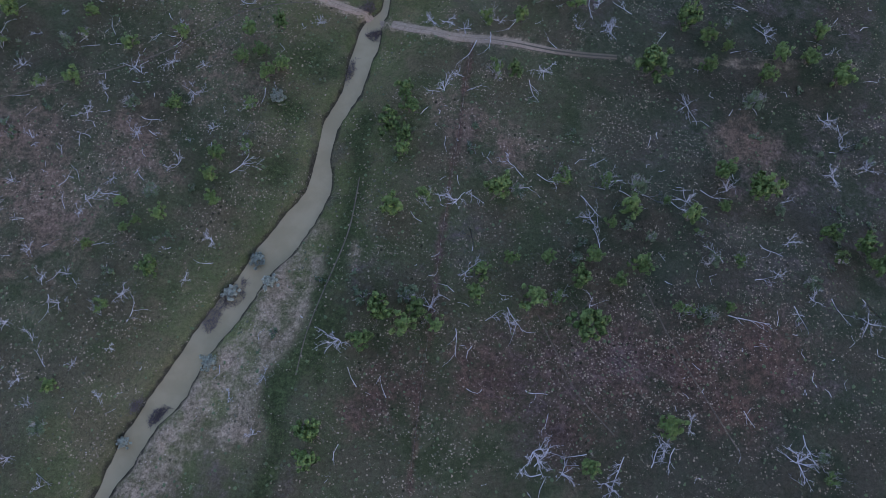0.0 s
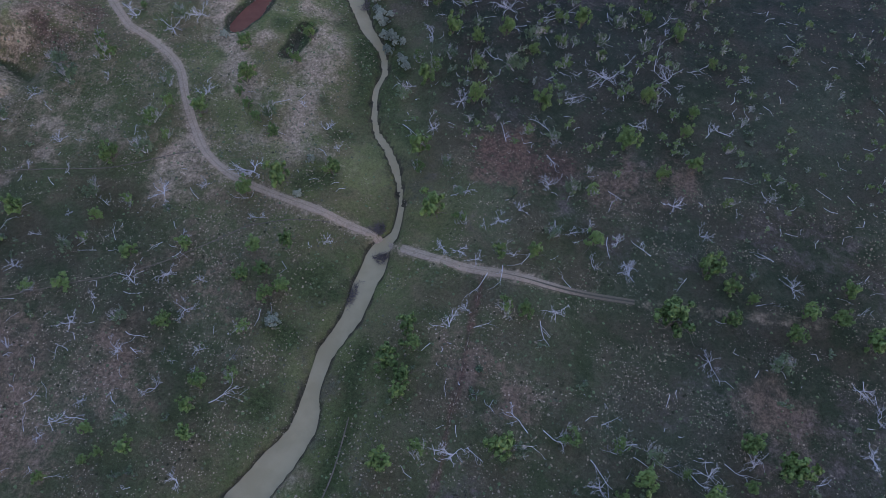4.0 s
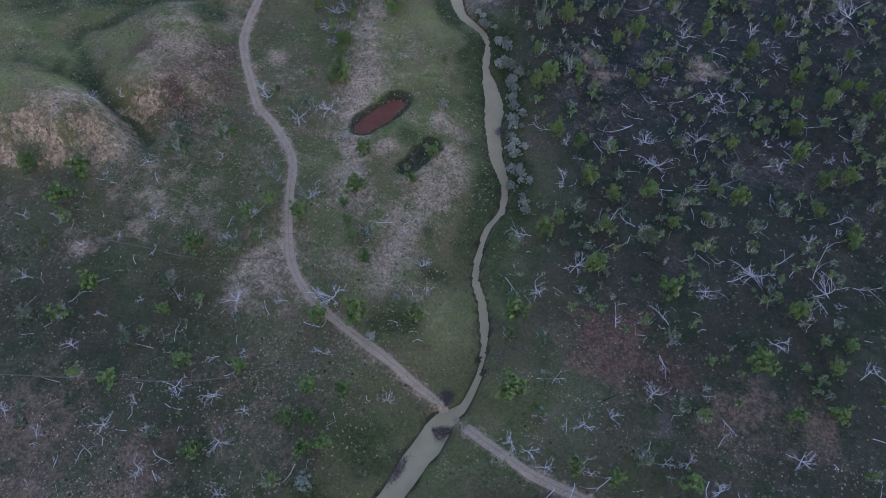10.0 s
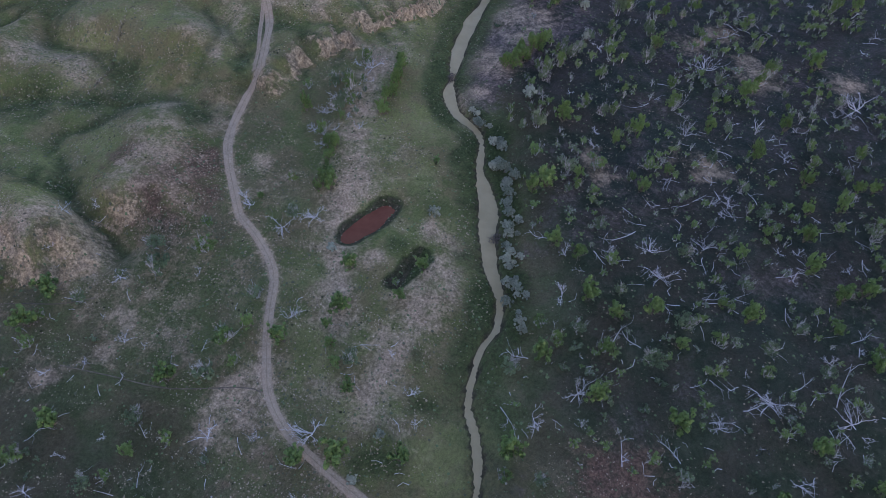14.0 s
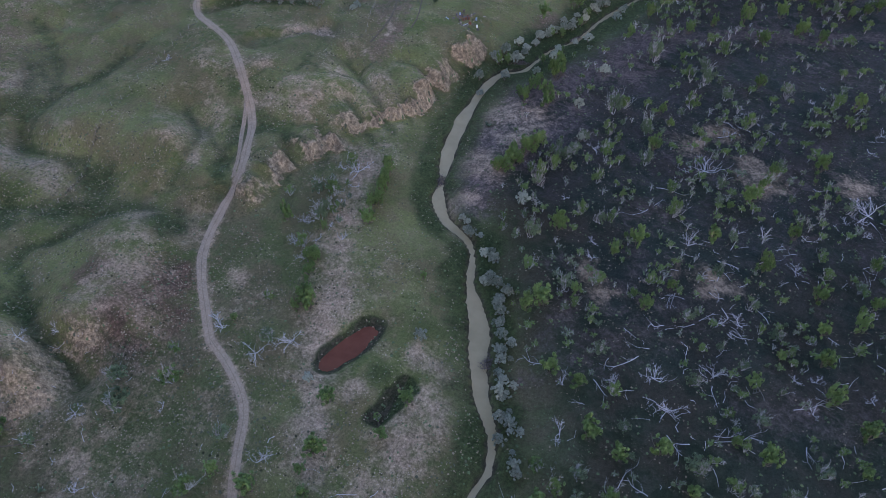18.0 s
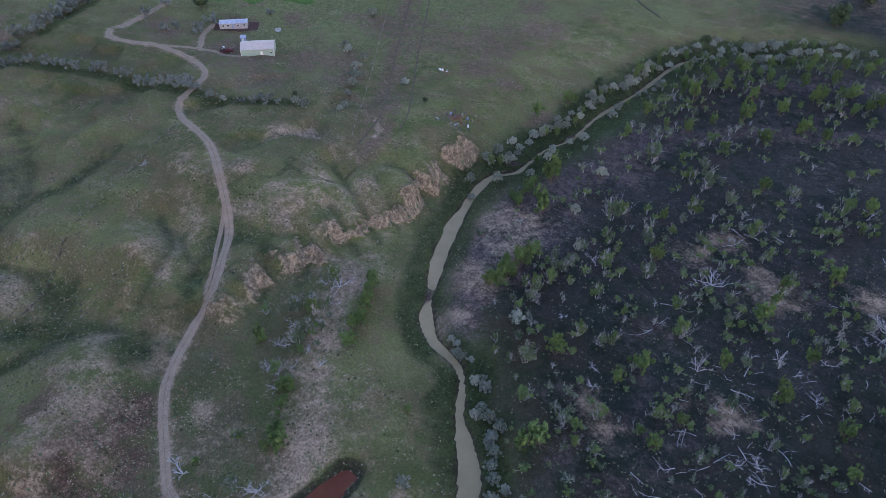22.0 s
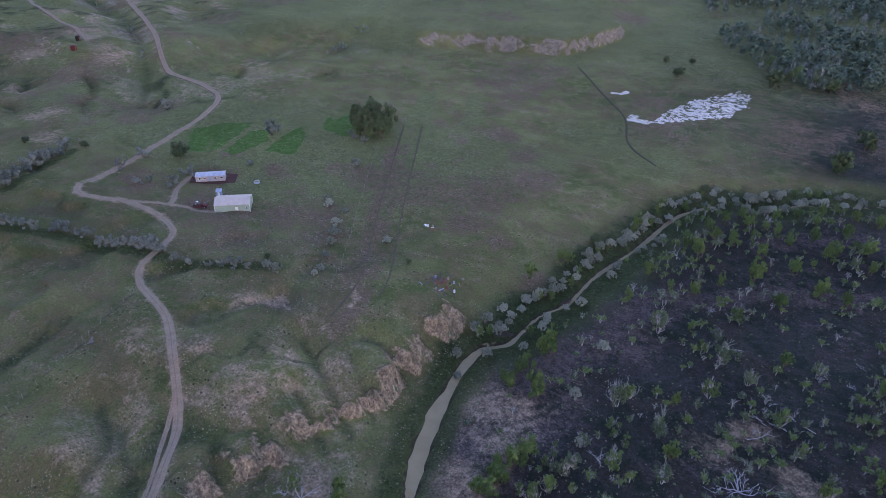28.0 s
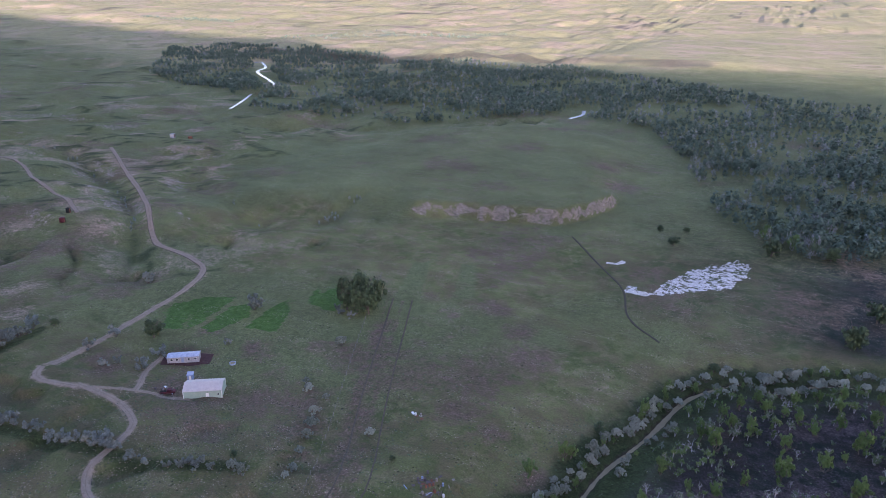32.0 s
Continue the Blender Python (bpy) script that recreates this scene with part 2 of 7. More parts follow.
M_TWIG = simple("grey_twig", (0.190, 0.185, 0.192), (0.480, 0.470, 0.490), 4.0, 0.9, 0.6)
M_FARLEAF = simple("far_forest_leaf", (0.034, 0.060, 0.044), (0.145, 0.202, 0.142), 0.3, 0.8, 0.7)
M_TUFT = simple("dry_tuft", (0.100, 0.082, 0.056), (0.360, 0.300, 0.230), 2.0, 0.95, 0.8)
M_SAGETUFT = simple("sage_tuft", (0.045, 0.052, 0.034), (0.120, 0.125, 0.085), 2.0, 0.9, 0.8)
M_FARGREY = simple("greyish_far_leaf", (0.085, 0.100, 0.094), (0.270, 0.290, 0.275), 0.3, 0.8, 0.7)
M_BRUSH = simple("drift_brush", (0.060, 0.050, 0.048), (0.170, 0.145, 0.140), 3.0, 0.95, 0.7)
M_ROOF = simple("pale_metal_roof", (0.42, 0.385, 0.365), (0.52, 0.48, 0.45), 0.6, 0.45, 0.3)
M_WALLG = simple("pale_green_metal_wall", (0.24, 0.32, 0.26), (0.33, 0.41, 0.34), 0.6, 0.5, 0.3)
M_TRIM = simple("white_trim", (0.62, 0.62, 0.60), (0.76, 0.76, 0.74), 2.0, 0.5, 0.3)
M_TIN = simple("weathered_tin_roof", (0.19, 0.23, 0.33), (0.44, 0.49, 0.60), 1.2, 0.45, 0.5)
M_TRAILER = simple("faded_white_siding", (0.26, 0.25, 0.26), (0.40, 0.39, 0.39), 1.5, 0.7, 0.3)
M_RUST = simple("rusty_metal", (0.10, 0.045, 0.030), (0.24, 0.110, 0.070), 2.0, 0.9, 0.5)
M_REDPAINT = simple("dark_red_paint", (0.055, 0.014, 0.018), (0.115, 0.026, 0.032), 2.0, 0.5, 0.4)
M_BLUE = simple("faded_blue_paint", (0.16, 0.21, 0.33), (0.30, 0.36, 0.48), 2.0, 0.6, 0.4)
M_GLASS = simple("dark_window_glass", (0.015, 0.018, 0.02), (0.03, 0.035, 0.04), 1.0, 0.3, 0.2)
M_POST = simple("grey_fence_post", (0.16, 0.14, 0.12), (0.30, 0.27, 0.24), 4.0, 0.95, 0.5)
M_WIRE = simple("fence_wire", (0.10, 0.09, 0.08), (0.18, 0.16, 0.15), 4.0, 0.6, 0.2, 0.6)
M_WHITE = simple("white_plastic", (0.60, 0.61, 0.62), (0.75, 0.75, 0.75), 3.0, 0.5, 0.3)
M_RUBBER = simple("black_rubber", (0.012, 0.012, 0.012), (0.035, 0.033, 0.03), 6.0, 0.85, 0.3)
M_STONE = simple("pale_stone", (0.20, 0.17, 0.14), (0.36, 0.31, 0.26), 3.0, 0.95, 0.6)


# ---- plan of the valley ----
CREEK_SOUTH = [(-58.0, -30.0, 3.0), (-55.5, -14.0, 2.8), (-53.2, -3.6, 2.7), (-51.4, 1.1, 4.0), (-48.5, 8.5, 4.4), (-45.1, 14.6, 4.8), (-42.4, 21.4, 4.3), (-38.5, 28.1, 5.4), (-35.6, 34.8, 5.1), (-31.4, 41.9, 5.6), (-28.0, 48.0, 5.7), (-25.1, 54.9, 5.3), (-25.5, 60.8, 2.8), (-24.8, 68.8, 3.4), (-22.2, 75.6, 3.8), (-20.4, 84.7, 5.7), (-19.5, 92.6, 4.6), (-18.1, 95.3, 2.4), (-16.8, 99.0, 1.6), (-17.0, 105.0, 1.6), (-19.7, 113.7, 1.5), (-23.0, 119.6, 1.6)]
CREEK_MIDDLE = [(-26.2, 123.7, 1.1), (-27.9, 129.3, 1.1), (-29.1, 136.6, 1.5), (-28.1, 142.3, 1.6), (-30.4, 149.7, 1.9), (-35.2, 156.0, 3.6), (-39.6, 164.1, 4.2), (-41.5, 169.5, 5.1), (-46.0, 177.3, 4.1), (-49.5, 182.7, 1.4), (-53.0, 191.8, 1.5), (-57.2, 195.5, 1.6), (-63.3, 198.4, 2.7), (-68.2, 204.7, 3.4), (-70.4, 211.5, 1.3), (-72.6, 218.6, 3.2)]
CREEK_NORTH = [(-75.1, 230.4, 3.8), (-76.2, 242.2, 2.9), (-76.8, 253.6, 2.5), (-75.0, 264.1, 2.1), (-69.4, 268.5, 1.2), (-65.6, 283.8, 1.4), (-59.9, 293.3, 1.4), (-56.0, 310.8, 1.9), (-47.0, 334.6, 2.6), (-38.6, 360.6, 2.7), (-23.4, 377.4, 1.7), (-13.3, 375.3, 2.1), (-0.6, 386.5, 3.2), (6.8, 390.0, 2.6), (16.2, 392.1, 1.3), (25.5, 397.6, 1.1), (45.5, 407.3, 1.1)]
TRACK_FORD = [(104.5, 93.4), (88.5, 92.5), (62.2, 90.3), (45.2, 89.1), (22.6, 88.9), (9.1, 90.5), (-2.1, 90.8), (-11.7, 93.1), (-19.2, 95.0), (-20.6, 95.8), (-27.1, 97.2), (-35.4, 99.3), (-43.6, 101.0), (-52.9, 103.8), (-60.4, 108.7), (-65.9, 115.9), (-70.7, 123.9), (-75.6, 132.8), (-83.4, 138.8), (-91.5, 142.9)]
TRACK_UPLAND = [(-90.4, 141.7), (-96.1, 147.5), (-103.7, 155.6), (-109.3, 163.6), (-112.9, 174.6), (-114.1, 185.2), (-114.1, 185.7), (-120.6, 198.0), (-127.0, 207.7), (-138.4, 219.4), (-149.9, 229.5), (-161.7, 235.4), (-169.1, 239.3), (-175.0, 245.8), (-177.3, 257.0), (-179.3, 263.3), (-183.7, 267.0), (-195.3, 272.1), (-213.8, 273.4)]
TRACK_FARM = [(-212.1, 272.1), (-225.5, 269.9), (-231.6, 273.0), (-234.6, 280.3), (-235.8, 297.0), (-238.2, 317.8), (-242.2, 348.0), (-251.6, 370.0), (-266.3, 379.2), (-300.4, 390.2), (-336.5, 420.3), (-358.0, 437.0), (-409.2, 474.7), (-492.4, 532.5)]
TRACK_SPUR = [(-212.1, 272.1), (-199.8, 278.5), (-187.6, 282.0), (-178.5, 284.6)]
TRACK_WEST = [(-582.1, 476.0), (-531.0, 467.9), (-486.3, 454.3), (-438.5, 428.6), (-391.0, 410.3), (-355.0, 390.2)]
TRACK_FIELD = [(-112.5, 249.1), (-113.1, 259.9), (-115.6, 270.7), (-131.5, 308.1), (-160.0, 381.9)]
TRACK_PAN = [(-112.5, 492.9), (-89.6, 457.0), (-74.6, 432.7), (-67.0, 405.8), (-52.7, 389.0)]
POND = [(-66.6, 149.4), (-62.8, 159.7)]
PIT = [(-51.5, 142.2), (-49.8, 151.2)]
BLUFF = [(-145.1, 91.9), (-126.3, 104.1), (-115.7, 109.3), (-107.4, 117.9), (-108.3, 124.5), (-101.7, 129.2), (-97.5, 141.0), (-104.3, 154.5), (-109.6, 171.0), (-105.6, 176.6), (-104.3, 182.5), (-104.9, 192.8), (-101.5, 200.1), (-96.9, 205.7), (-94.3, 214.0), (-91.7, 222.6), (-87.3, 228.4), (-86.1, 237.9), (-84.3, 252.3), (-81.4, 267.3), (-81.8, 282.4), (-76.2, 297.7), (-68.7, 316.3), (-56.9, 347.1), (-36.2, 380.0), (17.4, 422.9)]
MESA = [(-282.2, 395.4), (-272.3, 446.3), (-235.0, 469.5), (-197.1, 494.4), (-168.0, 500.9), (-139.8, 507.1), (-122.0, 513.2), (-111.6, 536.9), (-100.6, 581.9), (-98.2, 652.2), (-126.0, 766.7), (-214.3, 810.1), (-355.9, 749.6), (-489.7, 685.6)]
SALT = [[(-74, 429), (-73, 438), (-63, 437), (-60, 451), (-53, 467), (-39, 483), (-32, 495), (-24, 490), (-25, 473), (-32, 456), (-51, 438), (-62, 431)], [(-90, 462), (-79, 469), (-78, 463), (-87, 459)]]
BROWN = [(-190, 288, 9), (-176, 280, 9), (-165, 272, 8), (-160, 296, 9), (-182, 322, 6), (-208, 326, 5), (-224, 291, 7), (-150, 330, 6), (-215, 285, 6), (-119, 391, 7), (-101, 375, 7), (-91, 359, 6), (-103, 318, 4), (-88, 306, 4), (-172, 289, 6), (-71, 454, 7), (-68, 460, 6), (24, 500, 16), (40, 480, 14), (-148, 298, 10), (-140, 285, 7), (-94, 358, 9), (-100, 315, 7), (2, 71, 5), (10, 64, 5), (29, 117, 6), (43, 120, 5), (4, 120, 7), (-70, 294, 5), (-110, 604, 14), (-130, 640, 12), (60, 70, 7), (-85, 60, 9), (-60, 60, 7), (-75, 45, 9)]
GARDEN = [[(-231, 316), (-238, 332), (-230, 347), (-219, 354), (-216, 338), (-214, 322)], [(-211, 325), (-214, 345), (-209, 352), (-202, 341), (-205, 324)],
          [(-197, 333), (-199, 346), (-200, 366), (-196, 367), (-190, 350), (-184, 335)], [(-191, 363), (-196, 380), (-190, 391), (-180, 385), (-175, 360)]]
HAY = [[(-158, 376), (-172, 424), (-165, 428), (-146, 377)], [(-138, 393), (-150, 432), (-143, 434), (-128, 394)], [(-78, 560), (-84, 590), (-66, 592), (-64, 562)]]
FENCE_FLOOD = [(2.3, 89.1), (0.9, 65.1), (-0.3, 48.3), (-1.4, 24.4), (-2.3, 0.6)]
FENCE_UPLAND = [(-166.1, 234.5), (-159.7, 192.3), (-151.5, 168.2), (-152.1, 148.5)]
FENCE_FIELD = [(-178.0, 404.3), (-163.0, 366.4), (-146.5, 325.9), (-128.7, 283.4), (-115.1, 250.9)]
LEAFY = [(-43.2, 87.2, 5.0), (-40.1, 82.3, 5.5), (-35.2, 79.5, 4.4), (-43.7, 80.6, 3.3), (-38.2, 77.3, 3.8), (-54.9, 68.8, 3.7), (-76.2, 72.6, 3.8), (-66.9, 81.5, 3.1), (-92.2, 86.9, 3.9), (-37.0, 89.2, 3.4), (-44.4, 58.5, 3.6), (-45.1, 53.8, 3.1), (-44.0, 49.2, 3.0), (-61.0, 47.3, 2.5), (-57.2, 43.8, 1.8), (-53.0, 45.3, 3.0), (-59.3, 42.3, 2.0), (-64.8, 38.3, 2.2), (-52.2, 34.8, 3.9), (-64.5, 12.5, 2.8), (-19.9, 8.5, 4.4), (-19.3, 4.1, 4.0), (-10.2, 75.7, 3.8), (-8.8, 72.1, 3.8), (-12.6, 68.1, 4.8), (-9.2, 65.4, 3.7), (-9.4, 62.4, 3.1), (-10.0, 49.8, 4.6), (-10.5, 30.4, 4.8), (-12.8, 24.8, 4.3)]
LEAFY += [(-5.9, 27.8, 4.3), (-0.2, 28.8, 3.4), (-3.8, 31.0, 3.9), (12.0, 95.6, 3.2), (46.2, 97.1, 5.1), (50.7, 94.2, 4.0), (74.9, 98.0, 3.4), (55.1, 92.6, 2.3), (11.5, 82.3, 3.3), (38.6, 85.0, 7.2), (50.9, 87.3, 3.3), (62.6, 86.1, 3.6), (65.7, 91.0, 3.9), (71.9, 91.0, 3.9), (77.7, 87.0, 4.4), (9.7, 55.6, 5.1), (34.5, 54.0, 4.1), (30.9, 50.9, 2.5), (52.4, 63.1, 4.2), (59.0, 59.6, 5.7), (45.8, 53.3, 3.6), (52.6, 56.2, 2.6), (71.9, 52.4, 3.6), (78.3, 50.3, 4.1), (80.9, 46.8, 4.5), (7.1, 39.1, 3.5), (6.4, 34.9, 3.4), (12.4, 42.2, 2.8), (19.2, 42.8, 3.0), (27.8, 44.1, 3.5)]
LEAFY += [(25.4, 39.2, 3.9), (35.9, 42.7, 4.0), (32.3, 39.8, 3.0), (16.7, 34.8, 4.9), (26.5, 30.2, 6.3), (52.5, 36.5, 2.0), (27.2, 6.7, 3.6), (40.6, 14.4, 4.6), (-111.8, 100.5, 4.8), (-123.8, 104.0, 3.9), (-112.7, 108.2, 4.9), (-128.5, 95.6, 3.6), (-115.8, 82.7, 3.9), (-76.8, 158.2, 5.4), (-61.4, 140.9, 4.4), (-47.7, 147.5, 4.1), (-48.5, 138.8, 3.1), (-58.0, 130.4, 4.9), (-58.6, 126.4, 2.4), (-55.6, 122.7, 2.6), (-52.5, 119.5, 2.6), (-47.6, 115.9, 3.2), (-72.3, 119.5, 3.0), (-65.3, 119.5, 4.5), (-79.3, 103.0, 4.0), (-76.4, 88.6, 2.7), (-42.5, 103.2, 4.9), (-32.3, 108.2, 3.8), (-49.0, 100.0, 3.8), (-56.7, 85.1, 3.1)]
LEAFY += [(-32.6, 181.1, 6.2), (-11.5, 189.8, 4.8), (22.4, 208.5, 4.9), (41.5, 209.2, 4.8), (-24.8, 165.6, 4.6), (-18.9, 164.6, 4.5), (12.6, 179.6, 3.9), (24.9, 191.0, 5.3), (26.6, 181.7, 5.2), (37.0, 212.6, 4.2), (-13.7, 155.5, 5.0), (-7.1, 153.3, 4.3), (-17.4, 138.4, 4.8), (-0.6, 157.5, 5.0), (6.6, 152.2, 3.6), (17.4, 163.9, 5.0), (33.6, 177.6, 5.1), (38.2, 180.8, 5.1), (41.8, 163.8, 4.2), (-5.4, 133.7, 4.6), (10.0, 135.1, 5.1), (-15.7, 117.9, 5.0), (33.9, 141.6, 4.5), (29.5, 127.2, 5.9), (44.8, 138.9, 3.3), (43.0, 133.2, 3.8), (37.5, 120.2, 3.3), (44.9, 124.1, 4.2), (-10.2, 102.5, 5.2), (23.6, 100.5, 3.9)]
LEAFY += [(-55.4, 218.0, 5.9), (-54.7, 222.4, 4.5), (-53.3, 227.2, 5.3), (-51.5, 230.9, 5.4), (-23.0, 244.1, 5.4), (-36.3, 204.0, 5.5), (-18.0, 207.5, 5.5), (-22.0, 202.2, 4.1), (-2.2, 216.6, 4.8), (3.4, 233.6, 6.5), (18.2, 254.0, 6.7), (14.6, 225.1, 4.8), (-34.8, 179.1, 4.5), (-32.0, 183.5, 2.8), (-26.5, 187.3, 3.6), (-7.8, 197.7, 3.3), (10.2, 211.9, 5.3), (33.8, 211.4, 3.9), (30.5, 203.0, 5.0), (16.9, 188.9, 3.1), (-96.3, 178.9, 4.2), (-78.2, 186.4, 4.9), (-80.7, 198.6, 4.3), (-82.1, 204.4, 3.7), (-82.6, 170.7, 3.3), (-82.4, 166.5, 3.3), (-79.3, 161.9, 2.8), (-58.7, 177.3, 2.4), (-79.9, 195.1, 3.7), (-89.8, 149.0, 2.2)]
LEAFY += [(-73.0, 296.9, 7.2), (-65.2, 310.9, 6.5), (-43.8, 298.1, 6.1), (-41.2, 312.7, 6.4), (-33.9, 308.6, 4.4), (-29.1, 328.9, 8.4), (-20.6, 317.1, 5.4), (-57.1, 264.3, 8.9), (-55.1, 248.9, 7.7), (-62.0, 249.8, 3.9), (-24.7, 261.0, 3.8), (-1.7, 286.9, 6.4), (25.7, 287.1, 6.9), (-3.6, 312.5, 6.1), (-11.9, 323.3, 9.0), (-0.9, 332.7, 7.3), (8.3, 345.4, 8.4), (20.0, 353.4, 8.4), (6.7, 324.9, 7.1), (28.7, 351.5, 7.4), (7.1, 246.3, 4.1), (-67.1, 309.1, 6.2), (-50.4, 341.7, 6.7), (-37.3, 364.2, 5.6), (-32.9, 333.4, 7.3), (-25.4, 343.1, 6.5), (-19.9, 341.7, 6.4), (-16.2, 356.1, 6.7), (-10.8, 338.2, 7.2), (-10.8, 356.5, 5.7)]
LEAFY += [(-7.0, 354.1, 5.6), (-3.2, 349.8, 6.5), (4.2, 355.4, 6.5), (4.6, 366.2, 5.7), (10.5, 348.4, 6.3), (13.5, 362.0, 6.5), (23.7, 373.3, 6.7), (4.2, 339.7, 4.4), (-10.0, 331.0, 4.4), (-26.9, 308.7, 5.9), (-34.0, 290.9, 6.4), (-5.1, 314.2, 5.8), (5.2, 322.5, 5.9), (12.9, 321.3, 5.8), (-25.5, 291.9, 4.0), (-23.4, 354.8, 5.8), (-28.0, 348.2, 5.7), (-18.7, 361.6, 5.8), (-7.9, 364.6, 5.8), (-1.1, 370.1, 5.8), (6.0, 373.6, 5.9), (16.7, 374.3, 5.8), (27.3, 381.6, 5.8), (20.3, 342.0, 5.2), (25.1, 347.9, 5.3)]
OLIVE = [(-35.4, 72.3, 2.8), (-34.5, 39.2, 3.6), (-38.2, 32.4, 2.1), (-31.1, 34.6, 2.0), (-39.2, 19.0, 2.6), (-51.6, 4.5, 3.1), (-67.5, 143.2, 3.1), (-52.0, 162.2, 4.0), (-37.7, 110.4, 2.9), (-38.2, 101.2, 2.8), (-39.6, 176.3, 4.1), (-37.2, 170.9, 4.0), (-34.9, 164.6, 3.7), (-32.4, 157.6, 3.9), (-30.3, 152.8, 3.8), (-28.7, 148.3, 3.7), (-40.3, 181.7, 4.2), (-46.8, 189.7, 4.3), (-43.3, 183.0, 4.2), (-41.0, 179.0, 3.6), (-38.7, 173.3, 3.8), (-36.3, 167.0, 3.4), (-47.2, 209.3, 5.0), (-59.9, 315.7, 5.6), (-58.1, 323.0, 4.8), (-74.8, 279.1, 4.3), (-77.0, 272.7, 4.8), (-78.8, 268.3, 4.7), (-79.2, 256.6, 4.1), (-76.7, 251.5, 3.2)]
OLIVE += [(-45.0, 272.5, 5.2), (-46.8, 253.0, 4.3), (-41.7, 239.3, 3.6), (-53.4, 330.4, 3.7), (-48.0, 344.2, 4.2), (-44.3, 349.2, 4.3), (-41.5, 355.1, 4.3), (-49.7, 334.7, 3.4), (-66.4, 298.3, 3.8), (-68.5, 288.7, 3.7), (-31.1, 368.2, 3.6), (-26.0, 373.7, 4.1), (-21.6, 377.8, 4.1), (-18.1, 381.0, 4.1), (-12.5, 383.7, 4.1), (-7.9, 386.0, 4.1), (-2.1, 386.3, 3.7), (-17.8, 369.9, 4.8), (-12.3, 371.6, 4.4), (-8.8, 374.3, 4.8), (-5.3, 377.4, 4.4), (7.3, 386.9, 5.7), (20.1, 393.2, 5.3), (26.6, 395.3, 4.4)]
HALF_DEAD = [(-40.5, 70.2, 4.8), (-63.3, 68.2, 4.8), (-82.8, 71.0, 3.2), (-79.4, 80.9, 3.3), (-39.6, 60.7, 4.2), (-55.6, 50.0, 5.1), (-59.7, 27.5, 2.9), (-64.7, 5.6, 2.7), (-4.4, 53.1, 4.6), (-5.6, 33.8, 5.8), (5.3, 94.3, 5.1), (55.5, 98.8, 3.4), (7.6, 82.6, 5.0), (59.3, 79.4, 5.5), (22.0, 59.6, 5.2), (13.3, 55.9, 4.1), (30.3, 59.8, 4.2), (36.1, 58.6, 4.7), (41.7, 56.9, 3.1), (63.5, 56.7, 3.1), (47.7, 50.8, 2.5), (38.5, 48.8, 3.0), (74.0, 48.3, 4.0), (24.3, 43.3, 3.5), (21.5, 35.7, 3.9), (50.0, 45.1, 4.0), (55.0, 45.5, 4.0), (68.3, 42.5, 4.5), (44.1, 35.2, 4.9), (48.0, 34.6, 4.9)]
HALF_DEAD += [(68.2, 7.9, 3.6), (67.2, 11.7, 3.2), (-108.3, 97.1, 4.1), (-106.5, 109.4, 3.6), (-107.9, 90.6, 2.9), (-97.0, 122.7, 6.9), (-91.7, 131.3, 6.4), (-80.0, 147.7, 4.6), (-51.5, 142.1, 2.5), (-50.0, 121.3, 4.7), (-74.5, 114.9, 5.9), (-73.1, 106.4, 5.8), (-70.1, 111.2, 3.5), (-79.3, 93.9, 4.5), (-71.7, 93.4, 3.9), (-63.1, 93.0, 2.7), (-93.1, 78.9, 4.9), (-99.2, 76.6, 3.8), (-76.9, 83.4, 3.2), (-29.0, 187.6, 5.6), (-25.5, 183.7, 4.1), (-2.6, 191.0, 4.8), (12.1, 194.1, 3.4), (30.4, 214.9, 4.2), (31.4, 208.5, 3.5), (-17.2, 174.1, 4.7), (-11.9, 166.1, 4.5), (38.3, 197.9, 5.3), (46.6, 205.3, 4.7), (1.7, 175.1, 4.6)]
HALF_DEAD += [(9.4, 171.0, 3.8), (-7.8, 159.5, 3.8), (-20.7, 145.5, 4.3), (-12.8, 146.9, 4.9), (-15.8, 142.7, 4.8), (-22.0, 133.6, 5.3), (-6.3, 144.9, 5.4), (5.8, 157.1, 6.1), (13.0, 156.3, 4.9), (22.3, 158.4, 4.8), (22.8, 153.5, 4.2), (27.0, 166.0, 4.9), (49.5, 179.1, 5.0), (45.6, 176.2, 3.7), (41.5, 166.2, 5.4), (2.7, 146.0, 6.6), (14.6, 149.4, 4.2), (33.3, 157.9, 4.8), (-14.7, 114.0, 3.8), (-8.8, 115.4, 3.8), (7.6, 127.1, 3.9), (13.5, 126.4, 4.4), (52.3, 130.3, 3.7), (-5.1, 108.3, 3.2), (-4.0, 101.0, 4.1), (18.4, 112.5, 4.7), (22.5, 113.2, 4.1), (15.2, 101.2, 4.5), (51.7, 115.2, 3.5), (-46.4, 217.3, 5.1)]
